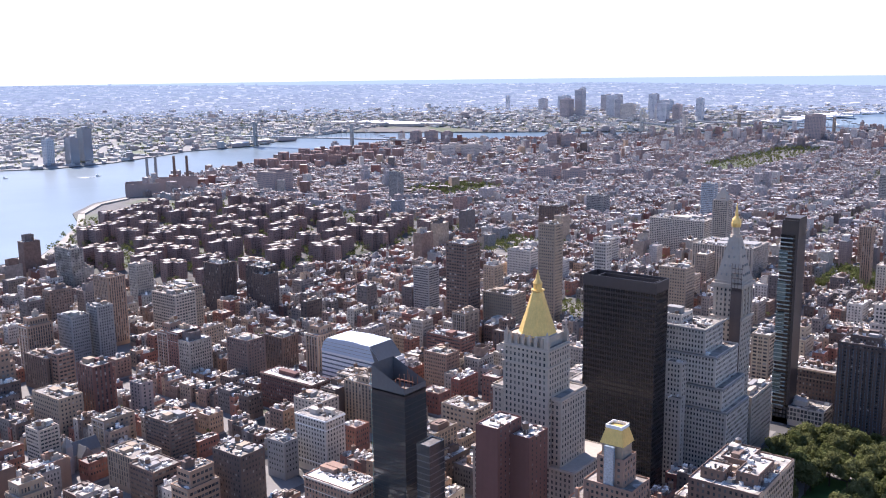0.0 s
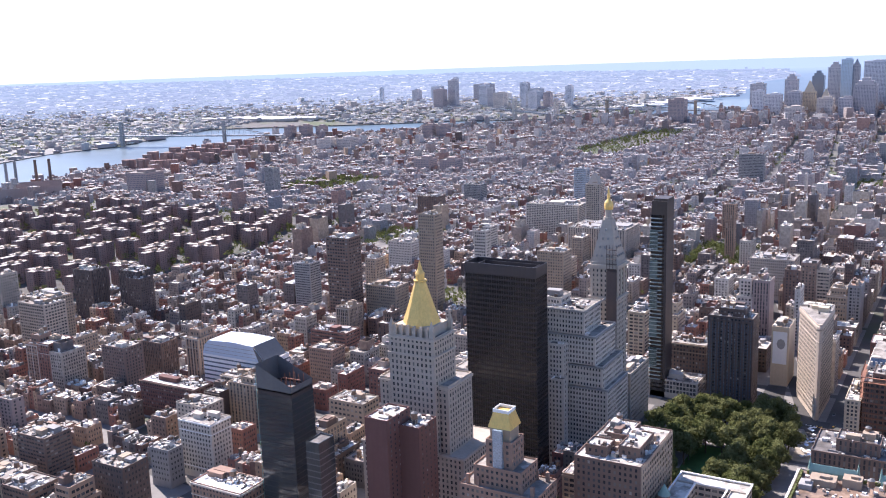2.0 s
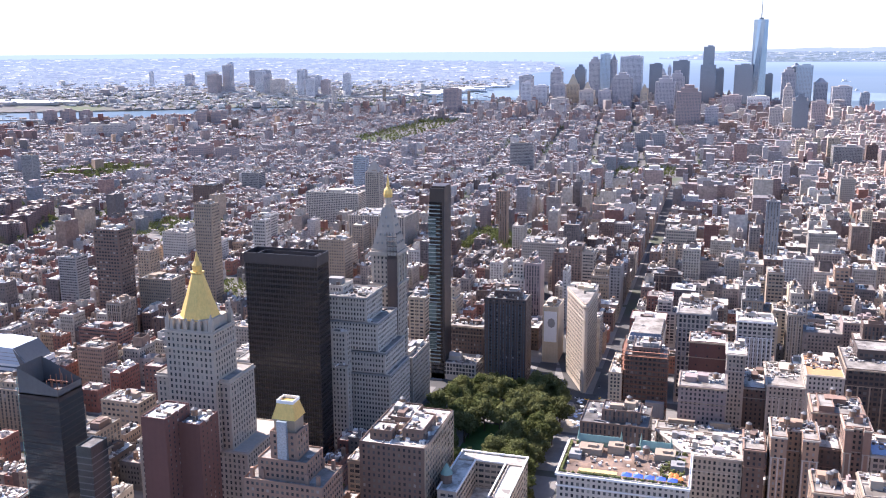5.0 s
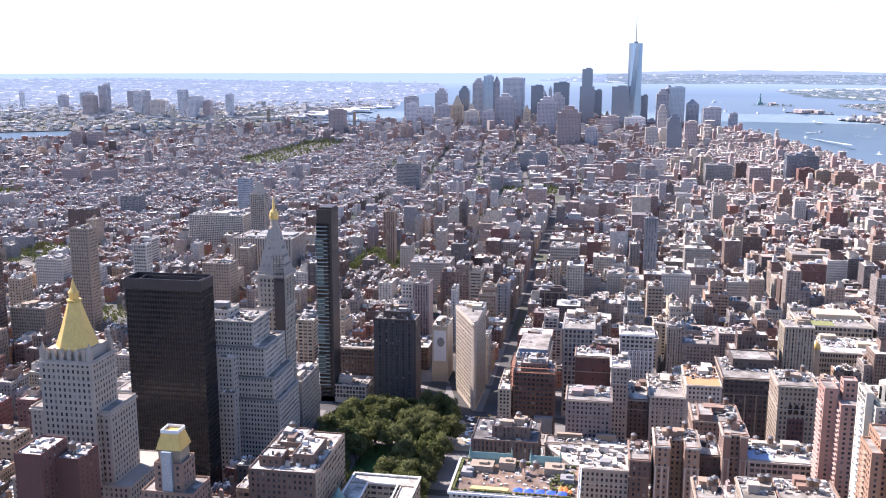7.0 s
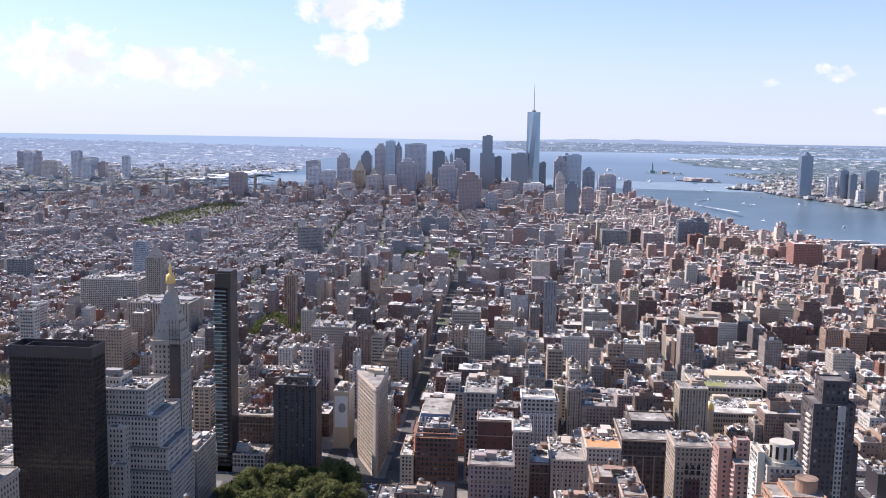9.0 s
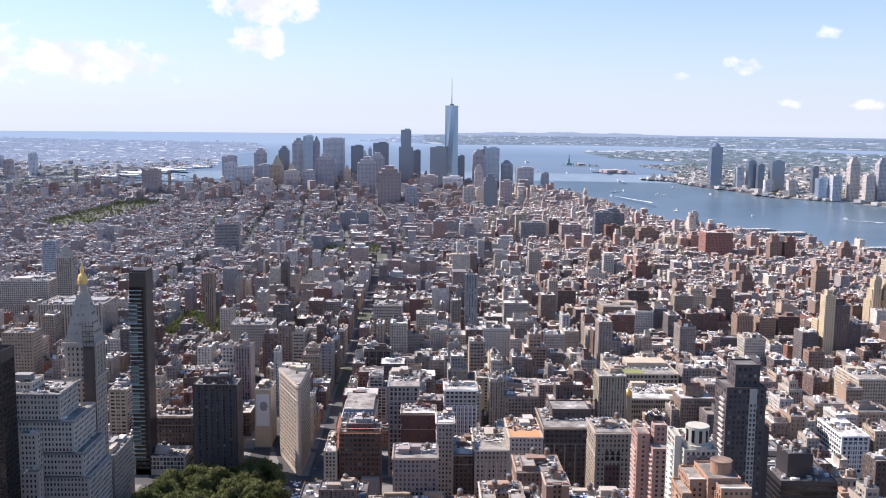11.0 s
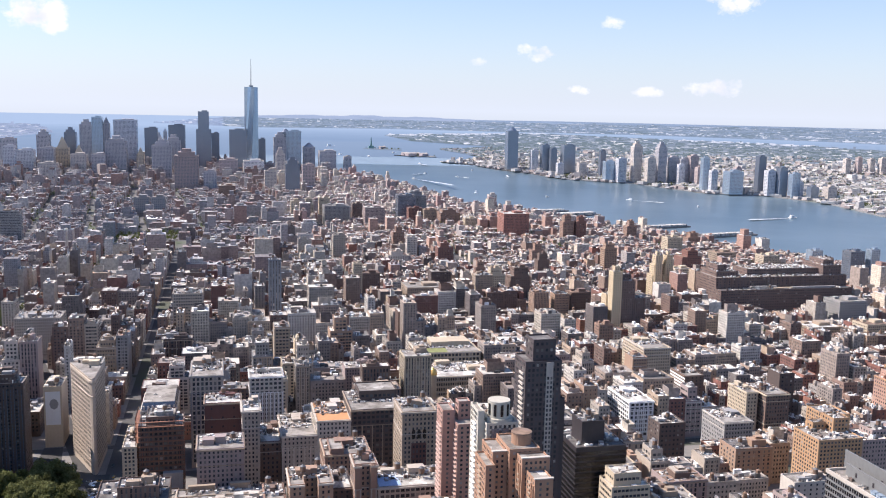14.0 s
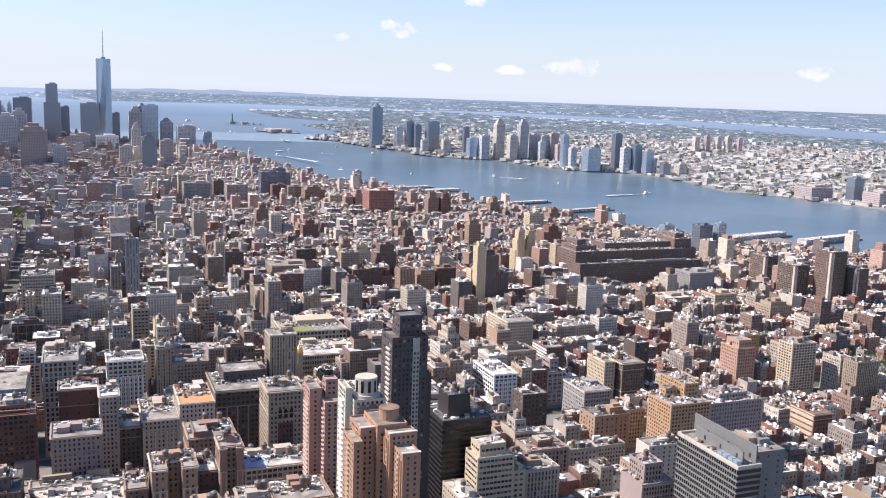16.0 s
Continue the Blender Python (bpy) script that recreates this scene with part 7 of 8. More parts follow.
# washed-out wall colours for far towers, with the haze mixed in
HAZED_STONE = plain("hazed_office_stone", (0.56, 0.56, 0.58), 0.8)
HAZED_BRICK = plain("hazed_grey_brick", (0.44, 0.42, 0.43), 0.9)
FAR_TAN = plain("hazed_tan_concrete", (0.52, 0.46, 0.41), 0.9)
FAR_ROSE = plain("hazed_rose_brick", (0.44, 0.36, 0.34), 0.9)
for x, y, w, h, wall, top in ((-946, 4604, 63, 153, HAZED_BRICK, 0), (-840, 4421, 69, 113, HAZED_STONE, 0), (-835, 4828, 58, 165, HAZED_BRICK, 2), (-770, 4535, 60, 117, HAZED_BRICK, 0),
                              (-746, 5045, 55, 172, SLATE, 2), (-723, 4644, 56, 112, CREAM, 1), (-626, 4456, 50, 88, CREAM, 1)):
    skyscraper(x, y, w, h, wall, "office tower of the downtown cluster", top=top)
for x, y, w, h, wall, top in ((-658, 4957, 60, 214, HAZED_BRICK, 2), (-588, 4814, 49, 253, PALE_GLASS, 0), (-554, 4869, 32, 224, HAZED_BRICK, 1), (-494, 5177, 112, 236, HAZED_STONE, 0),
                              (-473, 4576, 58, 156, HAZED_BRICK, 0), (-353, 4987, 63, 201, SLATE, 0), (-322, 5090, 31, 150, HAZED_STONE, 1)):
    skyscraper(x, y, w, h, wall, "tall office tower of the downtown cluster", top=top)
for x, y, w, h, wall, top in ((-286, 4992, 18, 185, HAZED_STONE, 1), (-224, 4895, 79, 219, SLATE, 0), (-227, 4594, 66, 155, HAZED_BRICK, 2), (-267, 4392, 84, 138, HAZED_BRICK, 0),
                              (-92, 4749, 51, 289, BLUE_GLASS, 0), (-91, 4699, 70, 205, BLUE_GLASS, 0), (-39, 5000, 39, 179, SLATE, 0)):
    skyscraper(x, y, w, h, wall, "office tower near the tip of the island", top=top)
for x, y, w, h, wall, top in ((67, 4550, 79, 209, BLUE_GLASS, 0), (184, 4696, 33, 163, SLATE, 0), (-156, 4197, 76, 98, HAZED_BRICK, 2), (-358, 4385, 32, 100, CREAM, 1),
                              (270, 4692, 61, 172, HAZED_BRICK, 2), (303, 4790, 51, 195, SLATE, 3), (339, 4738, 73, 203, PALE_GLASS, 0)):
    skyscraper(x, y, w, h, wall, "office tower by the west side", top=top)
for x, y, w, h, wall, top in ((419, 4782, 59, 124, HAZED_BRICK, 3), (489, 4574, 81, 114, HAZED_BRICK, 0), (586, 4562, 37, 88, HAZED_BRICK, 0), (305, 4389, 62, 73, FAR_TAN, 0),
                              (382, 4434, 58, 56, FAR_TAN, 0), (-861, 4200, 44, 138, HAZED_STONE, 0), (-1140, 3960, 66, 118, ESTATE, 0), (9, 4300, 52, 76, BROWN, 0)):
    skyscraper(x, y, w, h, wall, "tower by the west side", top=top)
for x, y, w, h, wall in ((-461, 4416, 87, 153, HAZED_BRICK), (-249, 4107, 78, 151, HAZED_BRICK), (-135, 3672, 88, 132, ESTATE), (-608, 4327, 64, 100, FAR_TAN), (244, 3461, 50, 116, SLATE), (318, 3655, 47, 101, FAR_ROSE),
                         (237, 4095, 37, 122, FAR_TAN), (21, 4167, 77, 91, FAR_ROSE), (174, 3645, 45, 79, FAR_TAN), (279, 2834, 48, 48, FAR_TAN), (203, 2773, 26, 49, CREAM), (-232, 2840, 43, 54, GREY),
                         (-185, 2841, 38, 54, GREY), (-50, 3629, 47, 77, HAZED_BRICK), (-705, 4151, 71, 72, FAR_TAN), (-528, 4337, 56, 100, HAZED_BRICK)):
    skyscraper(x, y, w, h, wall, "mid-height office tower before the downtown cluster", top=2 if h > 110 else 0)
skyscraper(131, 4298, 90, 80, WHITE, "white block with sloping roof")

# --- the tallest tower: square foot, turned square top, mast
s = shrink(math.hypot(131, 4598))
X, Y, Z = settle(131, 4598)
ob = thing("tapering_glass_skyscraper", X, Y, "very tall tapering blue glass skyscraper with mast", "skyscraper", z=Z)
h = 32.0 * s
b = Bulk()
low = [(-h, -h), (0, -h), (h, -h), (h, 0), (h, h), (0, h), (-h, h), (-h, 0)]
q = h * 1.0
high = [(-q / 2, -q / 2), (0, -q), (q / 2, -q / 2), (q, 0), (q / 2, q / 2), (0, q), (-q / 2, q / 2), (-q, 0)]
b.loft([(x, y, 0) for x, y in low], [(x, y, 56 * s) for x, y in low], [(x * 0.98, y * 0.98, 410 * s) for x, y in high])
part("glass_shaft", b, glassy("sky_glass", (0.27, 0.335, 0.42), 0.12, 0.75), ob, "blue mirror-glass facets")
b = Bulk()
b.tube(0, 0, 10 * s, 10 * s, 410 * s, 418 * s, 16)
b.tube(0, 0, 2.2 * s, 0.7 * s, 418 * s, 541 * s, 8)
part("mast", b, STEEL, ob, "steel mast on a ring")

# ---------------------------------------------------------------- towers across the west river
def harbour_tower(x, y, w, h, wall, top=0):
    skyscraper(x, y, w, h, wall, "apartment or office tower on the far shore", top=top, name="waterfront_tower", group="far shore towers")


skyscraper(1569, 5052, 60, 215, BLUE_GLASS, "tall blue glass tower alone on the far shore", top=3, name="waterfront_tower", group="far shore towers")
for x, y, w, h, wall in ((1661, 4928, 37, 113, HAZED_STONE), (1716, 4909, 43, 145, BLUE_GLASS), (1725, 4799, 33, 129, SLATE), (1798, 4772, 64, 150, BLUE_GLASS), (1891, 4521, 29, 133, SLATE),
                         (1806, 4231, 47, 94, PALE_GLASS), (1838, 4162, 41, 112, HAZED_STONE), (1922, 4179, 44, 169, FAR_TAN), (1939, 4061, 40, 119, FAR_TAN), (2026, 4130, 44, 168, HAZED_BRICK)):
    harbour_tower(x, y, w, h, wall, 2 if h > 150 else 0)
for x, y, w, h, wall in ((2119, 4195, 56, 119, HAZED_BRICK), (2165, 4171, 47, 113, HAZED_BRICK), (2204, 4151, 42, 128, FAR_ROSE), (2015, 3685, 30, 141, PALE_GLASS), (2023, 3624, 29, 91, HAZED_STONE),
                         (2068, 3540, 62, 94, PALE_GLASS), (2211, 3571, 34, 155, SLATE), (2191, 3466, 35, 103, HAZED_STONE), (2230, 3441, 35, 115, BLUE_GLASS), (2243, 3372, 35, 96, PALE_GLASS)):
    harbour_tower(x, y, w, h, wall)
for x, y, w, h, wall in ((2274, 3290, 34, 50, BLUE_GLASS), (3540, 4816, 34, 88, FAR_TAN), (3600, 4790, 30, 98, FAR_ROSE), (3660, 4760, 32, 92, FAR_TAN), (3715, 4735, 34, 98, FAR_TAN), (3770, 4700, 30, 86, FAR_ROSE), (2409, 2399, 40, 78, BLUE_GLASS), (2330, 2500, 90, 40, FAR_ROSE), (2420, 2300, 80, 42, FAR_ROSE)):
    harbour_tower(x, y, w, h, wall)
for x, y, w, h, wall in ((1700, 4620, 34, 62, HAZED_STONE), (1780, 4520, 40, 70, FAR_TAN), (1860, 4350, 44, 60, HAZED_STONE), (1990, 4330, 36, 100, FAR_ROSE), (2090, 4050, 30, 92, HAZED_STONE), (2150, 3980, 34, 84, FAR_ROSE), (2100, 3780, 34, 74, HAZED_STONE),
                         (2180, 3700, 30, 100, FAR_ROSE), (2260, 3640, 30, 66, HAZED_STONE), (2330, 3560, 34, 74, FAR_ROSE), (2300, 3420, 26, 60, HAZED_STONE), (2380, 3330, 40, 48, FAR_TAN)):
    harbour_tower(x, y, w, h, wall)
# ---------------------------------------------------------------- towers across the east river
for x, y, w, h, wall in ((-3171, 1808, 32, 90, HAZED_STONE), (-3131, 1876, 38, 93, BLUE_GLASS), (-3150, 1942, 39, 123, BLUE_GLASS), (-3652, 6551, 35, 166, HAZED_STONE), (-3814, 6225, 56, 88, HAZED_BRICK),
                         (-3676, 6307, 77, 108, HAZED_STONE), (-3365, 6478, 126, 114, HAZED_BRICK), (-2959, 6344, 59, 124, HAZED_BRICK), (-2881, 6380, 87, 80, HAZED_STONE), (-4151, 6247, 27, 106, HAZED_STONE), (-3130, 5401, 70, 118, FAR_ROSE), (-3143, 5601, 56, 172, HAZED_BRICK), (-2918, 5620, 56, 136, HAZED_STONE), (-2497, 5342, 36, 152, HAZED_STONE), (-2346, 5359, 46, 94, FAR_ROSE), (-2382, 5237, 56, 106, HAZED_STONE), (-2652, 5325, 70, 96, FAR_TAN), (-2780, 5450, 40, 120, HAZED_BRICK), (-2230, 5420, 40, 130, HAZED_STONE)):
    harbour_tower(x, y, w, h, wall)

for x, y, w, h, wall in ((-2600, 3190, 40, 54, ESTATE), (-2535, 3215, 44, 57, ESTATE), (-2465, 3235, 40, 53, ESTATE), (-2060, 2737, 60, 50, FAR_TAN), (-1980, 2745, 60, 52, FAR_TAN), (-1940, 3254, 46, 60, ESTATE), (-1880, 3260, 46, 58, ESTATE),
                         (-1380, 2284, 50, 44, ESTATE), (-1300, 2290, 50, 42, ESTATE), (-1871, 1700, 70, 60, ESTATE)):
    skyscraper(x, y, w, h, wall, "brown brick housing slab among low houses", name="housing_slab", group="housing slabs")

# ---------------------------------------------------------------- low far town, joined
low, tops, haze, suburb = Bulk(), Bulk(), Bulk(), Bulk()
rng = random.Random(5)


def scatter(poly, n, x0, x1, y0, y1, hi, big):
    k = 0
    while k < n:
        k += 1
        x, y = rng.uniform(x0, x1), rng.uniform(y0, y1)
        if not inside(poly, x, y) or not -70 < math.degrees(math.atan2(x, y)) < 55:
            continue
        r = math.hypot(x, y)
        w, d = rng.uniform(8, 24) * big * (1 + r / 9000), rng.uniform(8, 24) * big * (1 + r / 9000)
        h = rng.uniform(6, hi) if rng.random() < 0.93 else rng.uniform(hi, hi * 2.6)
        t = rng.choice((0.2, 0.5, 1.0))
        # further boxes join the glowing, haze-coloured towns
        if r > 6700 + 1500 * rng.random():
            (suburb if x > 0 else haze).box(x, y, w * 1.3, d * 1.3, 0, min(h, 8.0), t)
            continue
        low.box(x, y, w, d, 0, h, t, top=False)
        tops.sheet(x, y, w, d, h, t)


scatter(LONG_ISLAND, 22000, -9500, -1400, 900, 9500, 11, 1.0)
scatter(LONG_ISLAND, 9000, -22000, -1400, 5000, 16500, 17, 1.6)
scatter(JERSEY, 15000, 1300, 6000, 1500, 9000, 11, 1.0)
scatter(JERSEY, 5000, 1300, 9000, 1500, 14000, 14, 1.6)
scatter(NEWARK, 3000, 0, 24000, 3000, 26000, 16, 2.6)

for k in range(42000):
    r, a = 6300 * math.exp(rng.random() * 1.45), radians(rng.uniform(-66, 50))
    x, y = r * math.sin(a), r * math.cos(a)
    if any(inside(poly, x, y) for poly in (LONG_ISLAND, JERSEY, NEWARK)):
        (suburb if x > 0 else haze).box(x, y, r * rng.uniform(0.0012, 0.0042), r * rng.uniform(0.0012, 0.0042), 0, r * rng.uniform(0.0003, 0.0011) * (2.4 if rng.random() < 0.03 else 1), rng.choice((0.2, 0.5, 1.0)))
stuff("distant_town", haze, HAZED_TOWN, "distant suburbs below the horizon, paled by painted haze and glare", "buildings")
stuff("distant_suburb", suburb, HAZED_SUBURB, "wooded distant suburbs in painted haze below the horizon", "buildings")
stuff("far_town_walls", low, WALL_HARBOUR, "low distant town of brick and concrete, paled for haze", "buildings")
stuff("far_town_roofs", tops, ROOF_FAR, "pale and dark roofs of the distant town", "roofs")

low, tops = Bulk(), Bulk()
scatter(MANHATTAN, 1900, -1400, 700, 3700, 5800, 27, 1.0)
easts, east_tops = low, tops
low, tops = Bulk(), Bulk()
scatter(MANHATTAN, 2200, -2700, -1500, 1600, 3400, 18, 0.8)
stuff("east_blocks", low, WALL_OLD, "low brick tenements near the east river", "buildings")
stuff("east_roofs", tops, ROOF_MID, "flat roofs near the east river", "roofs")
low, tops = easts, east_tops
stuff("tip_blocks", low, WALL_TIP, "crowded old office and tenement blocks", "buildings")
stuff("tip_roofs", tops, ROOF_MID, "flat roofs of the old town blocks", "roofs")

# ---------------------------------------------------------------- bridges
def bridge(name, label, x0, y0, x1, y1, deck, tall, wall):
    """A suspension bridge between two shores."""
    ax, ay, az = settle(x0, y0)
    bx, by, bz = settle(x1, y1)
    ob = thing(name, ax, ay, label, "bridge", z=az)
    L = math.hypot(bx - ax, by - ay)
    t = math.atan2(by - ay, bx - ax)
    s = (shrink(math.hypot(x0, y0)) + shrink(math.hypot(x1, y1))) / 2
    drop = (bz - az) / L
    at = lambda u: (u * math.cos(t), u * math.sin(t), u * drop)
    b = Bulk()
    n = 40
    for k in range(n):
        u = -0.25 * L + (k + 0.5) * 1.5 * L / n
        x, y, z = at(u)
        b.box(x, y, 1.5 * L / n, 26 * s, z + (deck - 5) * s, z + deck * s, t)
    part("deck", b, STEEL, ob, kind="stuff")
    for f in (0.15, 0.85):
        x, y, z = at(f * L)
        b = Bulk()
        for side in (-11, 11):
            b.box(x - math.sin(t) * side * s, y + math.cos(t) * side * s, 9 * s, 6 * s, z, z + tall * s, t)
        for q in (0.55, 0.8, 0.97):
            b.box(x, y, 7 * s, 24 * s, z + tall * s * q - 4 * s, z + tall * s * q, t)
        part("bridge_tower", b, wall, ob)
    for side in (-11, 11):
        b = Bulk()
        m = 36
        for k in range(m):
            u = -0.15 + (k + 0.5) * 1.3 / m
            if u < 0.15:
                hgt = deck + (tall - deck) * ((u + 0.15) / 0.3) ** 1.3
            elif u > 0.85:
                hgt = deck + (tall - deck) * ((1.15 - u) / 0.3) ** 1.3
            else:
                hgt = deck + 3 + (tall - deck - 3) * ((u - 0.5) / 0.35) ** 2
            x, y, z = at(u * L)
            b.box(x - math.sin(t) * side * s, y + math.cos(t) * side * s, 1.32 * L / m, 1.6 * s, z + (hgt - 1.5) * s, z + (hgt + 1.5) * s, t)
            b.box(x - math.sin(t) * side * s, y + math.cos(t) * side * s, 0.8 * s, 0.8 * s, z + deck * s, z + hgt * s, t)
        part("cable", b, STEEL, ob, kind="stuff")
    return ob


bridge("steel_suspension_bridge", "grey steel suspension bridge over the east river", -2614, 2926, -3291, 2766, 42, 102, STEEL)
bridge("blue_suspension_bridge", "pale steel suspension bridge further down", -1690, 4060, -2180, 4440, 46, 104, WHITE_STONE)
bridge("stone_suspension_bridge", "suspension bridge with pale stone towers", -1114, 4487, -1803, 4646, 40, 84, BEIGE)

# ---------------------------------------------------------------- piers, boats, islands
def pier(x, y, w, d, h, roof, turn=0.0):
    X, Y, Z = settle(x, y)
    s = shrink(math.hypot(x, y))
    ob = thing("pier", X, Y, "long pier deck with low shed", "pier", "river piers", z=Z)
    b = Bulk()
    b.box(0, 0, w * s, d * s, -3, 1.5, turn)
    part("pier_deck", b, PAVING, ob)
    b = Bulk()
    b.box(0, 0, w * s * 0.85, d * s * 0.7, 1.5, 1.5 + h * s, turn)
    part("shed", b, roof, ob)


for x, y, w, d, h in ((845, 3050, 150, 16, 1), (1010, 2905, 200, 30, 4), (1075, 2800, 200, 44, 6), (1250, 2480, 150, 26, 5), (1330, 2290, 200, 30, 6), (1500, 1780, 230, 40, 8), (1640, 1700, 240, 36, 10), (1790, 1580, 230, 36, 8)):
    pier(x, y, w, d, h, SILVER_ROOF, 0.25)
skyscraper(888, 3066, 27, 40, FAR_TAN, "square brick ventilation tower on a pier", name="vent_tower", group="")
def boat(x, y, n, turn, wake):
    X, Y, Z = settle(x, y, -3.0 - max(0.0, math.hypot(x, y) - 4000) * 0.0015)
    s = shrink(math.hypot(x, y))
    ob = thing("boat", X, Y, "small white boat on the river" if not wake else "white boat drawing a foam wake", "boat", "boats", z=Z)
    b = Bulk()
    w = 0.11 * n * s
    b.loft([(-n / 4 * s, -w * 0.8, 0), (n / 4 * s, -w * 0.8, 0), (n / 3 * s, 0, 0), (n / 4 * s, w * 0.8, 0), (-n / 4 * s, w * 0.8, 0), (-n / 4 * s, 0, 0)],
           [(-n / 4 * s, -w, 3 * s), (n / 4 * s, -w, 3 * s), (n / 2.4 * s, 0, 3.4 * s), (n / 4 * s, w, 3 * s), (-n / 4 * s, w, 3 * s), (-n / 4 * s, 0, 3 * s)])
    part("hull", b, WHITE, ob)
    b = Bulk()
    b.box(-n * 0.05 * s, 0, n * 0.25 * s, w * 1.3, 3 * s, (4 + n * 0.12) * s)
    part("cabin", b, WHITE, ob)
    if wake:
        b = Bulk()
        for k in range(12):
            u0, u1 = k / 12 * wake * s, (k + 0.95) / 12 * wake * s
            h0, h1 = (2 + 9 * k / 12) * s, (2 + 9 * (k + 1) / 12) * s
            o = math.sin(k * 1.9) * 1.5 * s
            b.put([(-u0, o - h0, 0.35), (-u0, o + h0, 0.35), (-u1, o + h1, 0.35), (-u1, o - h1, 0.35)], [(0, 1, 2, 3)])
        part("wake", b, FOAM, ob, "white foam wake")
    ob.rotation_euler.z = turn


FOAM = plain("foam", (0.62, 0.66, 0.70), 0.7, vary=0.5, scale=0.2)
for x, y, n, turn, wake in ((709, 4840, 40, 3.79, 640), (876, 4368, 34, 1.85, 380), (1387, 4517, 34, -1.15, 260), (813, 6714, 60, 0.5, 120), (766, 4379, 30, 1.0, 0), (1013, 4731, 36, 0.6, 90), (1119, 4483, 26, 2.6, 60),
                            (986, 3638, 26, 1.3, 40), (1211, 3421, 24, 0.3, 0), (975, 6441, 50, 2.2, 0), (1500, 3300, 40, 2.4, 130), (1800, 2700, 50, 0.2, 180), (1650, 3050, 22, 0.8, 0)):
    boat(x, y, n, turn, wake)
for x, y, n, turn, wake in ((1330, 5000, 26, 0.6, 0), (1160, 5600, 40, 1.8, 90), (1250, 7000, 60, 0.4, 0), (900, 8200, 120, 0.2, 0), (300, 8800, 140, 0.5, 0), (-2700, 1700, 26, 1.4, 60), (-2900, 1500, 22, 1.2, 0), (-1500, 5600, 40, 1.9, 240), (-2500, 1900, 30, 2.0, 90)):
    boat(x, y, n, turn, wake)

# --- the statue on its island, the island halls, harbour sheds and tanks
X, Y, Z = settle(1175, 7640)
s = shrink(math.hypot(1175, 7640))
b = Bulk()
b.box(0, 0, 40 * s, 40 * s, 0, 20 * s)
b.loft(*[np.c_[b.ring(0, 0, w * s, w * s), np.full(4, z * s)] for w, z in ((16, 20), (11, 47), (10, 48), (7, 75), (4, 82), (1.5, 93))])
ob = part("statue", b, COPPER)
ob.location = (X, Y, Z)
tagged(ob, "green copper statue on a stone pedestal on an island", "statue")


def shed(x, y, w, d, h, turn, wall, roof, name, label, group):
    X, Y, Z = settle(x, y)
    s = shrink(math.hypot(x, y))
    ob = thing(name, X, Y, label, name.replace("_", " "), group, z=Z)
    b = Bulk()
    b.box(0, 0, w * s, d * s, -1, h * s, turn, top=False)
    part("wall", b, wall, ob)
    b = Bulk()
    p, q = b.ring(0, 0, w * s, d * s, turn), b.ring(0, 0, w * s * 0.98, d * s * 0.1, turn)
    b.loft(np.c_[p, np.full(4, h * s)], np.c_[q, np.full(4, h * s * 1.35)])
    part("roof", b, roof, ob)


for x, y, w, d in ((1300, 6530, 120, 40), (1370, 6480, 60, 34), (1250, 6560, 50, 30), (1260, 7600, 60, 26)):
    shed(x, y, w, d, 16, 0.6, FAR_ROSE, FAR_TAN, "island_hall", "brick hall on a harbour island", "island halls")
for k in range(9):
    shed(-1830 + k * 14 + (k % 3) * 60, 5380 + k * 155, 190, 44, 9, -0.2 + 0.1 * (k % 3), HAZED_STONE, WHITE, "harbour_shed", "long white-roofed harbour shed on a pier", "harbour sheds")
for k in range(10):
    shed(-3990 + k * 62 + (k % 2) * 20, 4170 + (k * 53) % 170, 120 + (k * 37) % 90, 40, 14, 0.15 * (k % 4), FAR_TAN, WHITE if k % 2 else HAZED_STONE, "yard_shed", "long pale shed in the navy yard", "yard sheds")
for x, y, w in ((-3221, 2730, 80), (-3260, 2900, 60), (-3300, 3080, 90)):
    shed(x, y, w, 34, 14, 1.2, FAR_ROSE, WHITE, "yard_shed", "pale-roofed shed on the far river bank", "yard sheds")
for x in (-3723, -3690):
    X, Y, Z = settle(x, 4889)
    ob = thing("chimney_stack", X, Y, "tall pale power station chimney", "chimney", z=Z)
    b = Bulk()
    b.tube(0, 0, 3.4, 2.4, 0, 46, 10)
    part("shaft", b, HAZED_STONE, ob)
port = Bulk()
# emission paints sunlit, hazed white onto tanks and sheds
GLOWING_WHITE = principled("glowing_white", distance_nodes([(0.35, (0.36, 0.39, 0.45)), (0.62, (0.66, 0.66, 0.67))], 1.0, 0.004))
for (ax, ay), (bx, by), n, wide in (((2000, 11700), (4700, 13500), 230, 300), ((8300, 11700), (8800, 8500), 160, 350), ((5600, 11000), (6450, 9600), 60, 260), ((1850, 8300), (2300, 8900), 40, 200), ((5200, 14800), (9500, 13500), 80, 600)):
    for _ in range(n):
        u = rng.random()
        x, y = ax + (bx - ax) * u + rng.uniform(-wide, wide), ay + (by - ay) * u + rng.uniform(-wide, wide)
        if inside(JERSEY, x, y) or inside(NEWARK, x, y):
            if rng.random() < 0.6:
                port.tube(x, y, rng.uniform(16, 34), 14, 0, rng.uniform(12, 22), 8)
            else:
                port.box(x, y, rng.uniform(60, 220), rng.uniform(20, 60), 0, rng.uniform(8, 16), rng.choice((0.3, 0.5, 1.2)))
stuff("port_works", port, GLOWING_WHITE, "white tanks and sheds of the distant port, made to glow", "port")

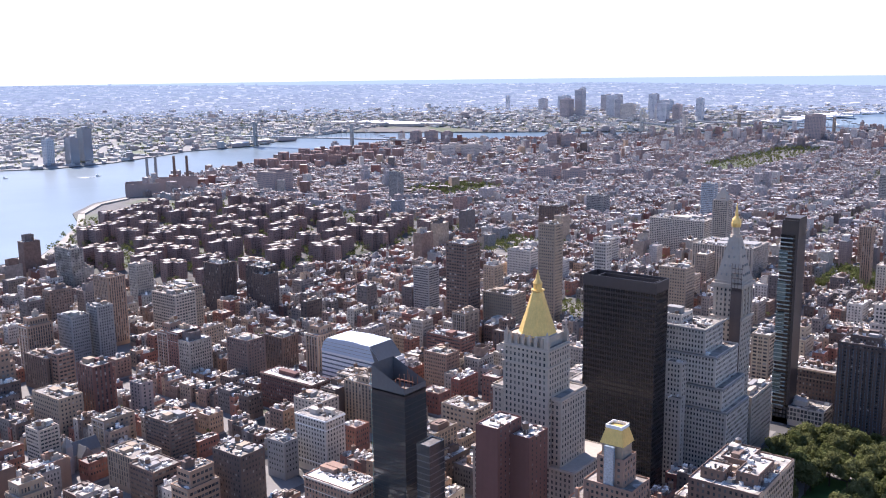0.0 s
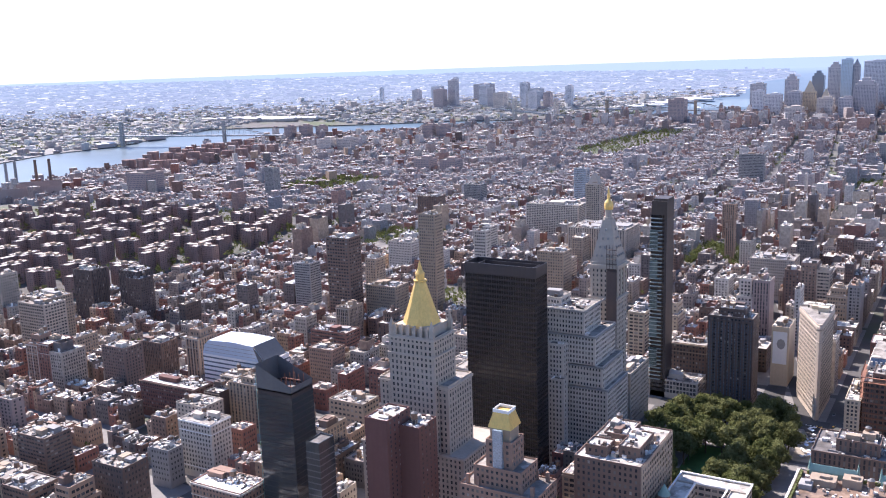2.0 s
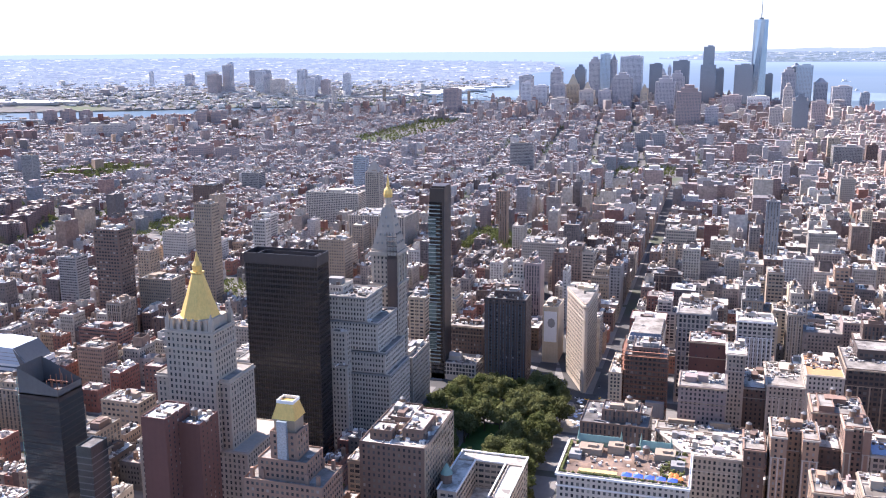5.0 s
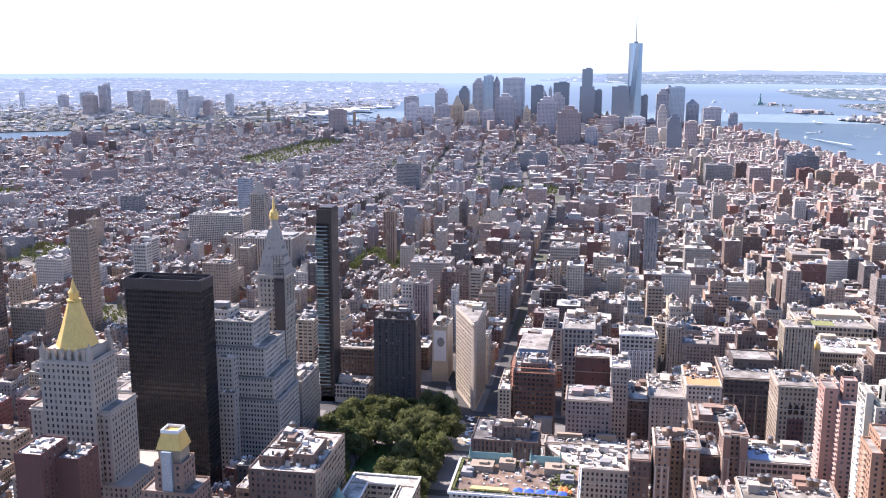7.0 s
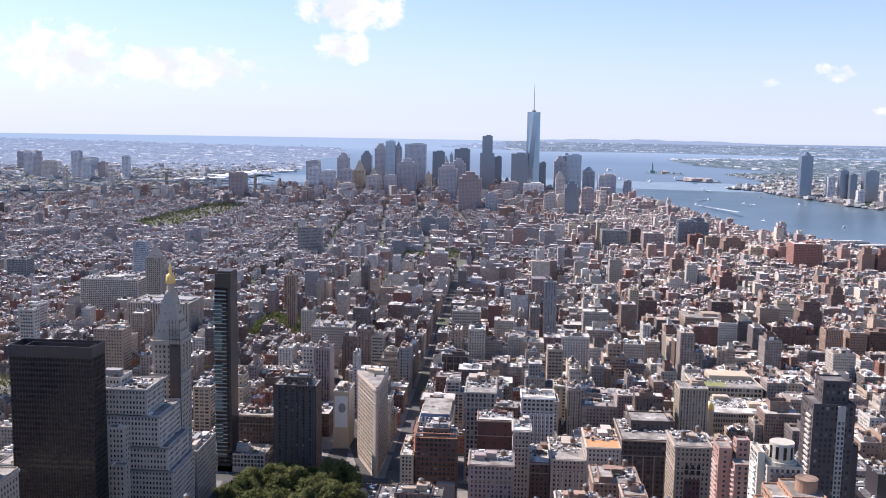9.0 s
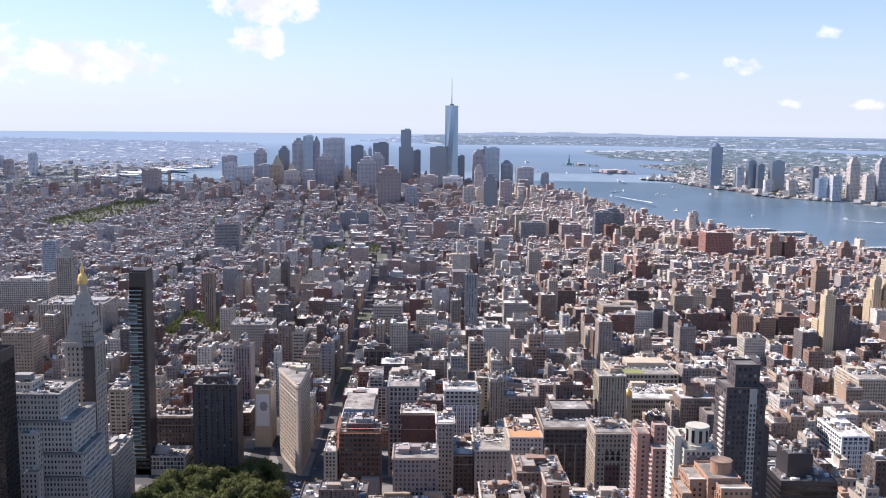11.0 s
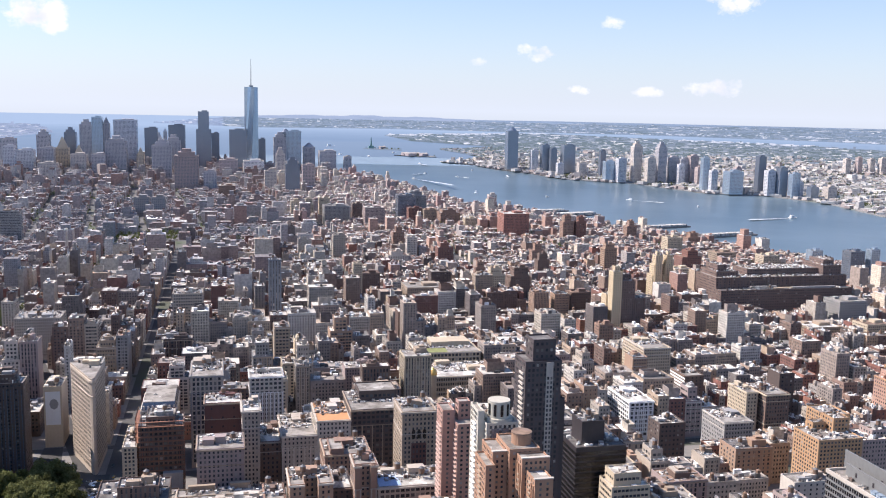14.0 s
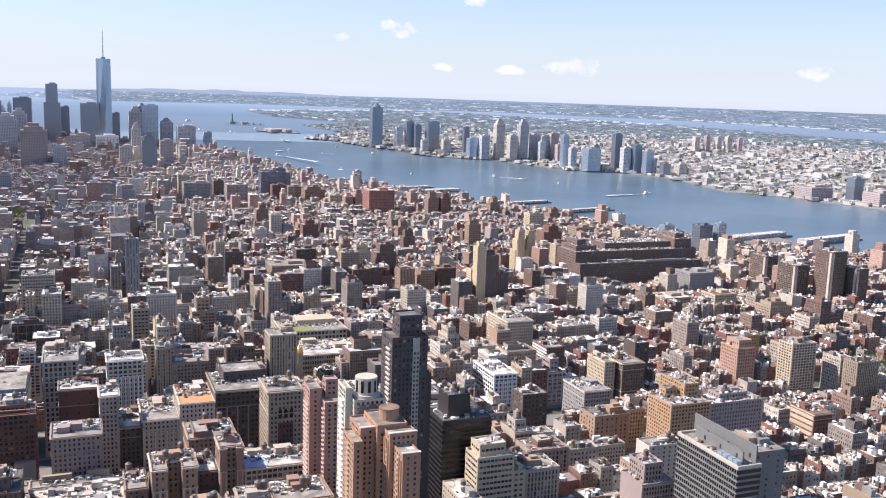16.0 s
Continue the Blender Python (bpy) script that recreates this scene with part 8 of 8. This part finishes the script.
# ---------------------------------------------------------------- trees
def leaf_clump(bulk, x, y, z, r, rnd, n, leaf=1.0):
    """Leaf sprays scattered in a ball: small tilted diamonds."""
    for _ in range(n):
        d = Vector((rnd.gauss(0, 1), rnd.gauss(0, 1), rnd.gauss(0, 0.8))).normalized() * r * rnd.uniform(0.55, 1.0)
        s = r * rnd.uniform(0.22, 0.42) * leaf
        u = Vector((rnd.gauss(0, 1), rnd.gauss(0, 1), rnd.gauss(0, 1))).normalized()
        v = u.cross(d + Vector((0.01, 0, 0))).normalized()
        c = Vector((x, y, z)) + d
        bulk.put([c - u * s, c - v * s * 0.8, c + u * s, c + v * s * 0.8], [(0, 1, 2, 3)])


def tree(seed):
    rnd = random.Random(seed)
    ob = thing("tree", 0, 0, "broad leafy green park tree", "tree", "trees of the square")
    h = rnd.uniform(13, 17)
    b = Bulk()
    b.tube(0, 0, 0.45, 0.3, 0, h * 0.45, 8)
    tips = []
    for k in range(6):
        a, reach = k * 1.05 + rnd.uniform(-0.3, 0.3), rnd.uniform(2.5, 4.5)
        x, y, z = reach * math.cos(a), reach * math.sin(a), h * rnd.uniform(0.5, 0.75)
        p = np.array([(0.18 * math.cos(t), 0.18 * math.sin(t)) for t in (0, 2.1, 4.2, 5.2)])
        b.loft(np.c_[p, np.full(4, h * 0.38)], np.c_[p * 0.4 + (x, y), np.full(4, z)])
        tips.append((x, y, z))
    part("trunk", b, BARK, ob)
    b = Bulk()
    for x, y, z in tips:
        leaf_clump(b, x, y, z, rnd.uniform(2.4, 3.4), rnd, 170, 0.6)
    for k in range(5):
        leaf_clump(b, rnd.uniform(-2, 2), rnd.uniform(-2, 2), h * rnd.uniform(0.7, 0.95), rnd.uniform(2.2, 3.2), rnd, 170, 0.6)
    part("crown", b, (LEAF, LEAF_DARK, LEAF)[seed % 3], ob)
    return ob


rnd = random.Random(21)
kinds = [tree(k) for k in range(5)]
spots = []
while len(spots) < 118:
    x, y = rnd.uniform(-226, -120), rnd.uniform(588, 800)
    if all((x - a) ** 2 + (y - c) ** 2 > 52 for a, c in spots) and not (-188 < x < -154 and 642 < y < 716):
        spots.append((x, y))
for i, (x, y) in enumerate(spots):
    m = pose(x, y, 0.16, 0, 0, rnd.uniform(0, 360)) @ Matrix.Scale(rnd.uniform(1.05, 1.4), 4)
    if i < 5:
        kinds[i].matrix_basis = m
        TREE = kinds[i]
    else:
        copy_thing(kinds[i % 5], m)
lawn = Bulk()
lawn.box(-171, 692, 40, 84, 0, 0.22)
lawn.box(-200, 620, 36, 50, 0, 0.22)
lawn.box(-150, 610, 40, 36, 0, 0.22)
lawn.box(-205, 770, 30, 44, 0, 0.22)
lawn.box(-145, 770, 36, 40, 0, 0.22)
tagged(part("park_lawn", lawn, LAWN), "mown green park lawns", "lawn", kind="structure")

green = Bulk()
for (x0, x1, y0, y1), n in zip(PARKS[1:] + [STUY, (-1900, -1500, 1600, 2900), (480, 800, 2000, 2600), (-700, 100, 2400, 3600)], (200, 60, 260, 130, 110, 380, 60, 60, 1100, 140, 140, 320)):
    for _ in range(n):
        x, y = rnd.uniform(x0, x1), rnd.uniform(y0, y1)
        if inside(MANHATTAN, x, y):
            for _ in range(3):
                leaf_clump(green, x + rnd.uniform(-3, 3), y + rnd.uniform(-3, 3), rnd.uniform(7, 15), rnd.uniform(2.5, 4.5), rnd, 14)
for _ in range(1700):
    x = rnd.choice(AVENUES[:8] + AVENUES[10:]) + rnd.choice((-11, 11)) if rnd.random() < 0.3 else rnd.uniform(300, 1500) * rnd.choice((-1, 1, 1))
    y = street_y(rnd.randint(-6, 28)) + rnd.choice((-6, 6, 30, 40))
    if inside(MANHATTAN, x, y) and 350 < math.hypot(x, y) and free(x, x, y, y):
        leaf_clump(green, x, y, rnd.uniform(6, 10), rnd.uniform(2.2, 3.4), rnd, 24)
for poly, n, x0, x1, y0, y1 in ((LIBERTY, 60, 1100, 1400, 7400, 7720), (ELLIS, 50, 1170, 1450, 6370, 6630), (JERSEY, 420, 1500, 2600, 5700, 7900), (JERSEY, 7000, 1500, 6000, 1700, 8000), (LONG_ISLAND, 4500, -7000, -1600, 1500, 7000)):
    for _ in range(n):
        x, y = rnd.uniform(x0, x1), rnd.uniform(y0, y1)
        if inside(poly, x, y):
            leaf_clump(green, x, y, 6, rnd.uniform(6, 12), rnd, 9)
for _ in range(160):
    x, y = rnd.uniform(480, 640), rnd.uniform(3500, 4500)
    if inside(MANHATTAN, x, y):
        leaf_clump(green, x, y, 9, rnd.uniform(5, 8), rnd, 14)
stuff("city_trees", green, LEAF_DARK, "green tree crowns among the houses", "trees")

# ---------------------------------------------------------------- umbrellas of the plaza
def umbrella(x, y, cloth, colour):
    ob = thing("umbrella", x, y, f"open {colour} umbrella over a plaza table", "umbrella", "plaza umbrellas", z=0.02)
    b = Bulk()
    b.tube(0, 0, 0.05, 0.05, 0, 2.6, 6)
    part("pole", b, STEEL, ob)
    b = Bulk()
    b.tube(0, 0, 1.8, 0.08, 2.1, 2.9, 8)
    part("canopy", b, cloth, ob)
    b = Bulk()
    b.tube(0.0, 0.0, 0.7, 0.7, 0.7, 0.76, 8)
    part("table", b, STEEL, ob)


PALE_BLUE_CLOTH = plain("pale_blue_cloth", (0.42, 0.55, 0.75), 0.8)
for k in range(26):
    blue = rnd.random() < 0.4
    umbrella(rnd.uniform(-113, -102), 742 + k * 2.6 + rnd.uniform(-1, 1), PALE_BLUE_CLOTH if blue else WHITE, "pale blue" if blue else "white")
plaza = Bulk()
plaza.span(-117, -99, 735, 812, 0, 0.18)
tagged(part("plaza", plaza, plain("tan_gravel", (0.27, 0.24, 0.195), 0.95, vary=0.4, scale=0.2)), "pale tan gravel plaza beside the avenue", "plaza", kind="structure")

# ---------------------------------------------------------------- traffic on the square
def car(x, y, turn, paint):
    ob = thing("car", x, y, f"{paint[1]} car on the street", "car", "traffic", z=0.02)
    b = Bulk()
    b.box(0, 0, 1.8, 4.5, 0.35, 0.85)
    part("body", b, paint[0], ob)
    b = Bulk()
    b.put([(-0.85, -1.6, 0.85), (0.85, -1.6, 0.85), (0.85, 1.3, 0.85), (-0.85, 1.3, 0.85), (-0.7, -1.0, 1.45), (0.7, -1.0, 1.45), (0.7, 0.8, 1.45), (-0.7, 0.8, 1.45)],
          [(0, 1, 5, 4), (1, 2, 6, 5), (2, 3, 7, 6), (3, 0, 4, 7), (4, 5, 6, 7)])
    part("cabin", b, GLASS, ob)
    for sx in (-0.8, 0.8):
        for sy in (-1.4, 1.4):
            b = Bulk()
            b.box(sx, sy, 0.25, 0.66, 0, 0.66)
            part("wheel", b, BLACK, ob)
    ob.rotation_euler.z = turn


PAINTS = [(plain("taxi_yellow", (0.75, 0.45, 0.03), 0.4), "yellow"), (WHITE, "white"), (BLACK, "black"), (STEEL, "silver"), (WHITE, "white")]
for k in range(36):
    if k < 18:
        y = 640 + k * 12 + rnd.uniform(-3, 3)
        car(-95 + rnd.choice((-5, -1.5, 2, 5)), y, 0.0, rnd.choice(PAINTS))
    elif k < 29:
        car(-215 + (k - 18) * 11 + rnd.uniform(-3, 3), 815 + rnd.choice((-5, -2, 2, 5)), math.pi / 2, rnd.choice(PAINTS))
    else:
        car(222 + rnd.choice((-5, -2, 2, 5)), 900 + (k - 29) * 45, 0.0, rnd.choice(PAINTS))
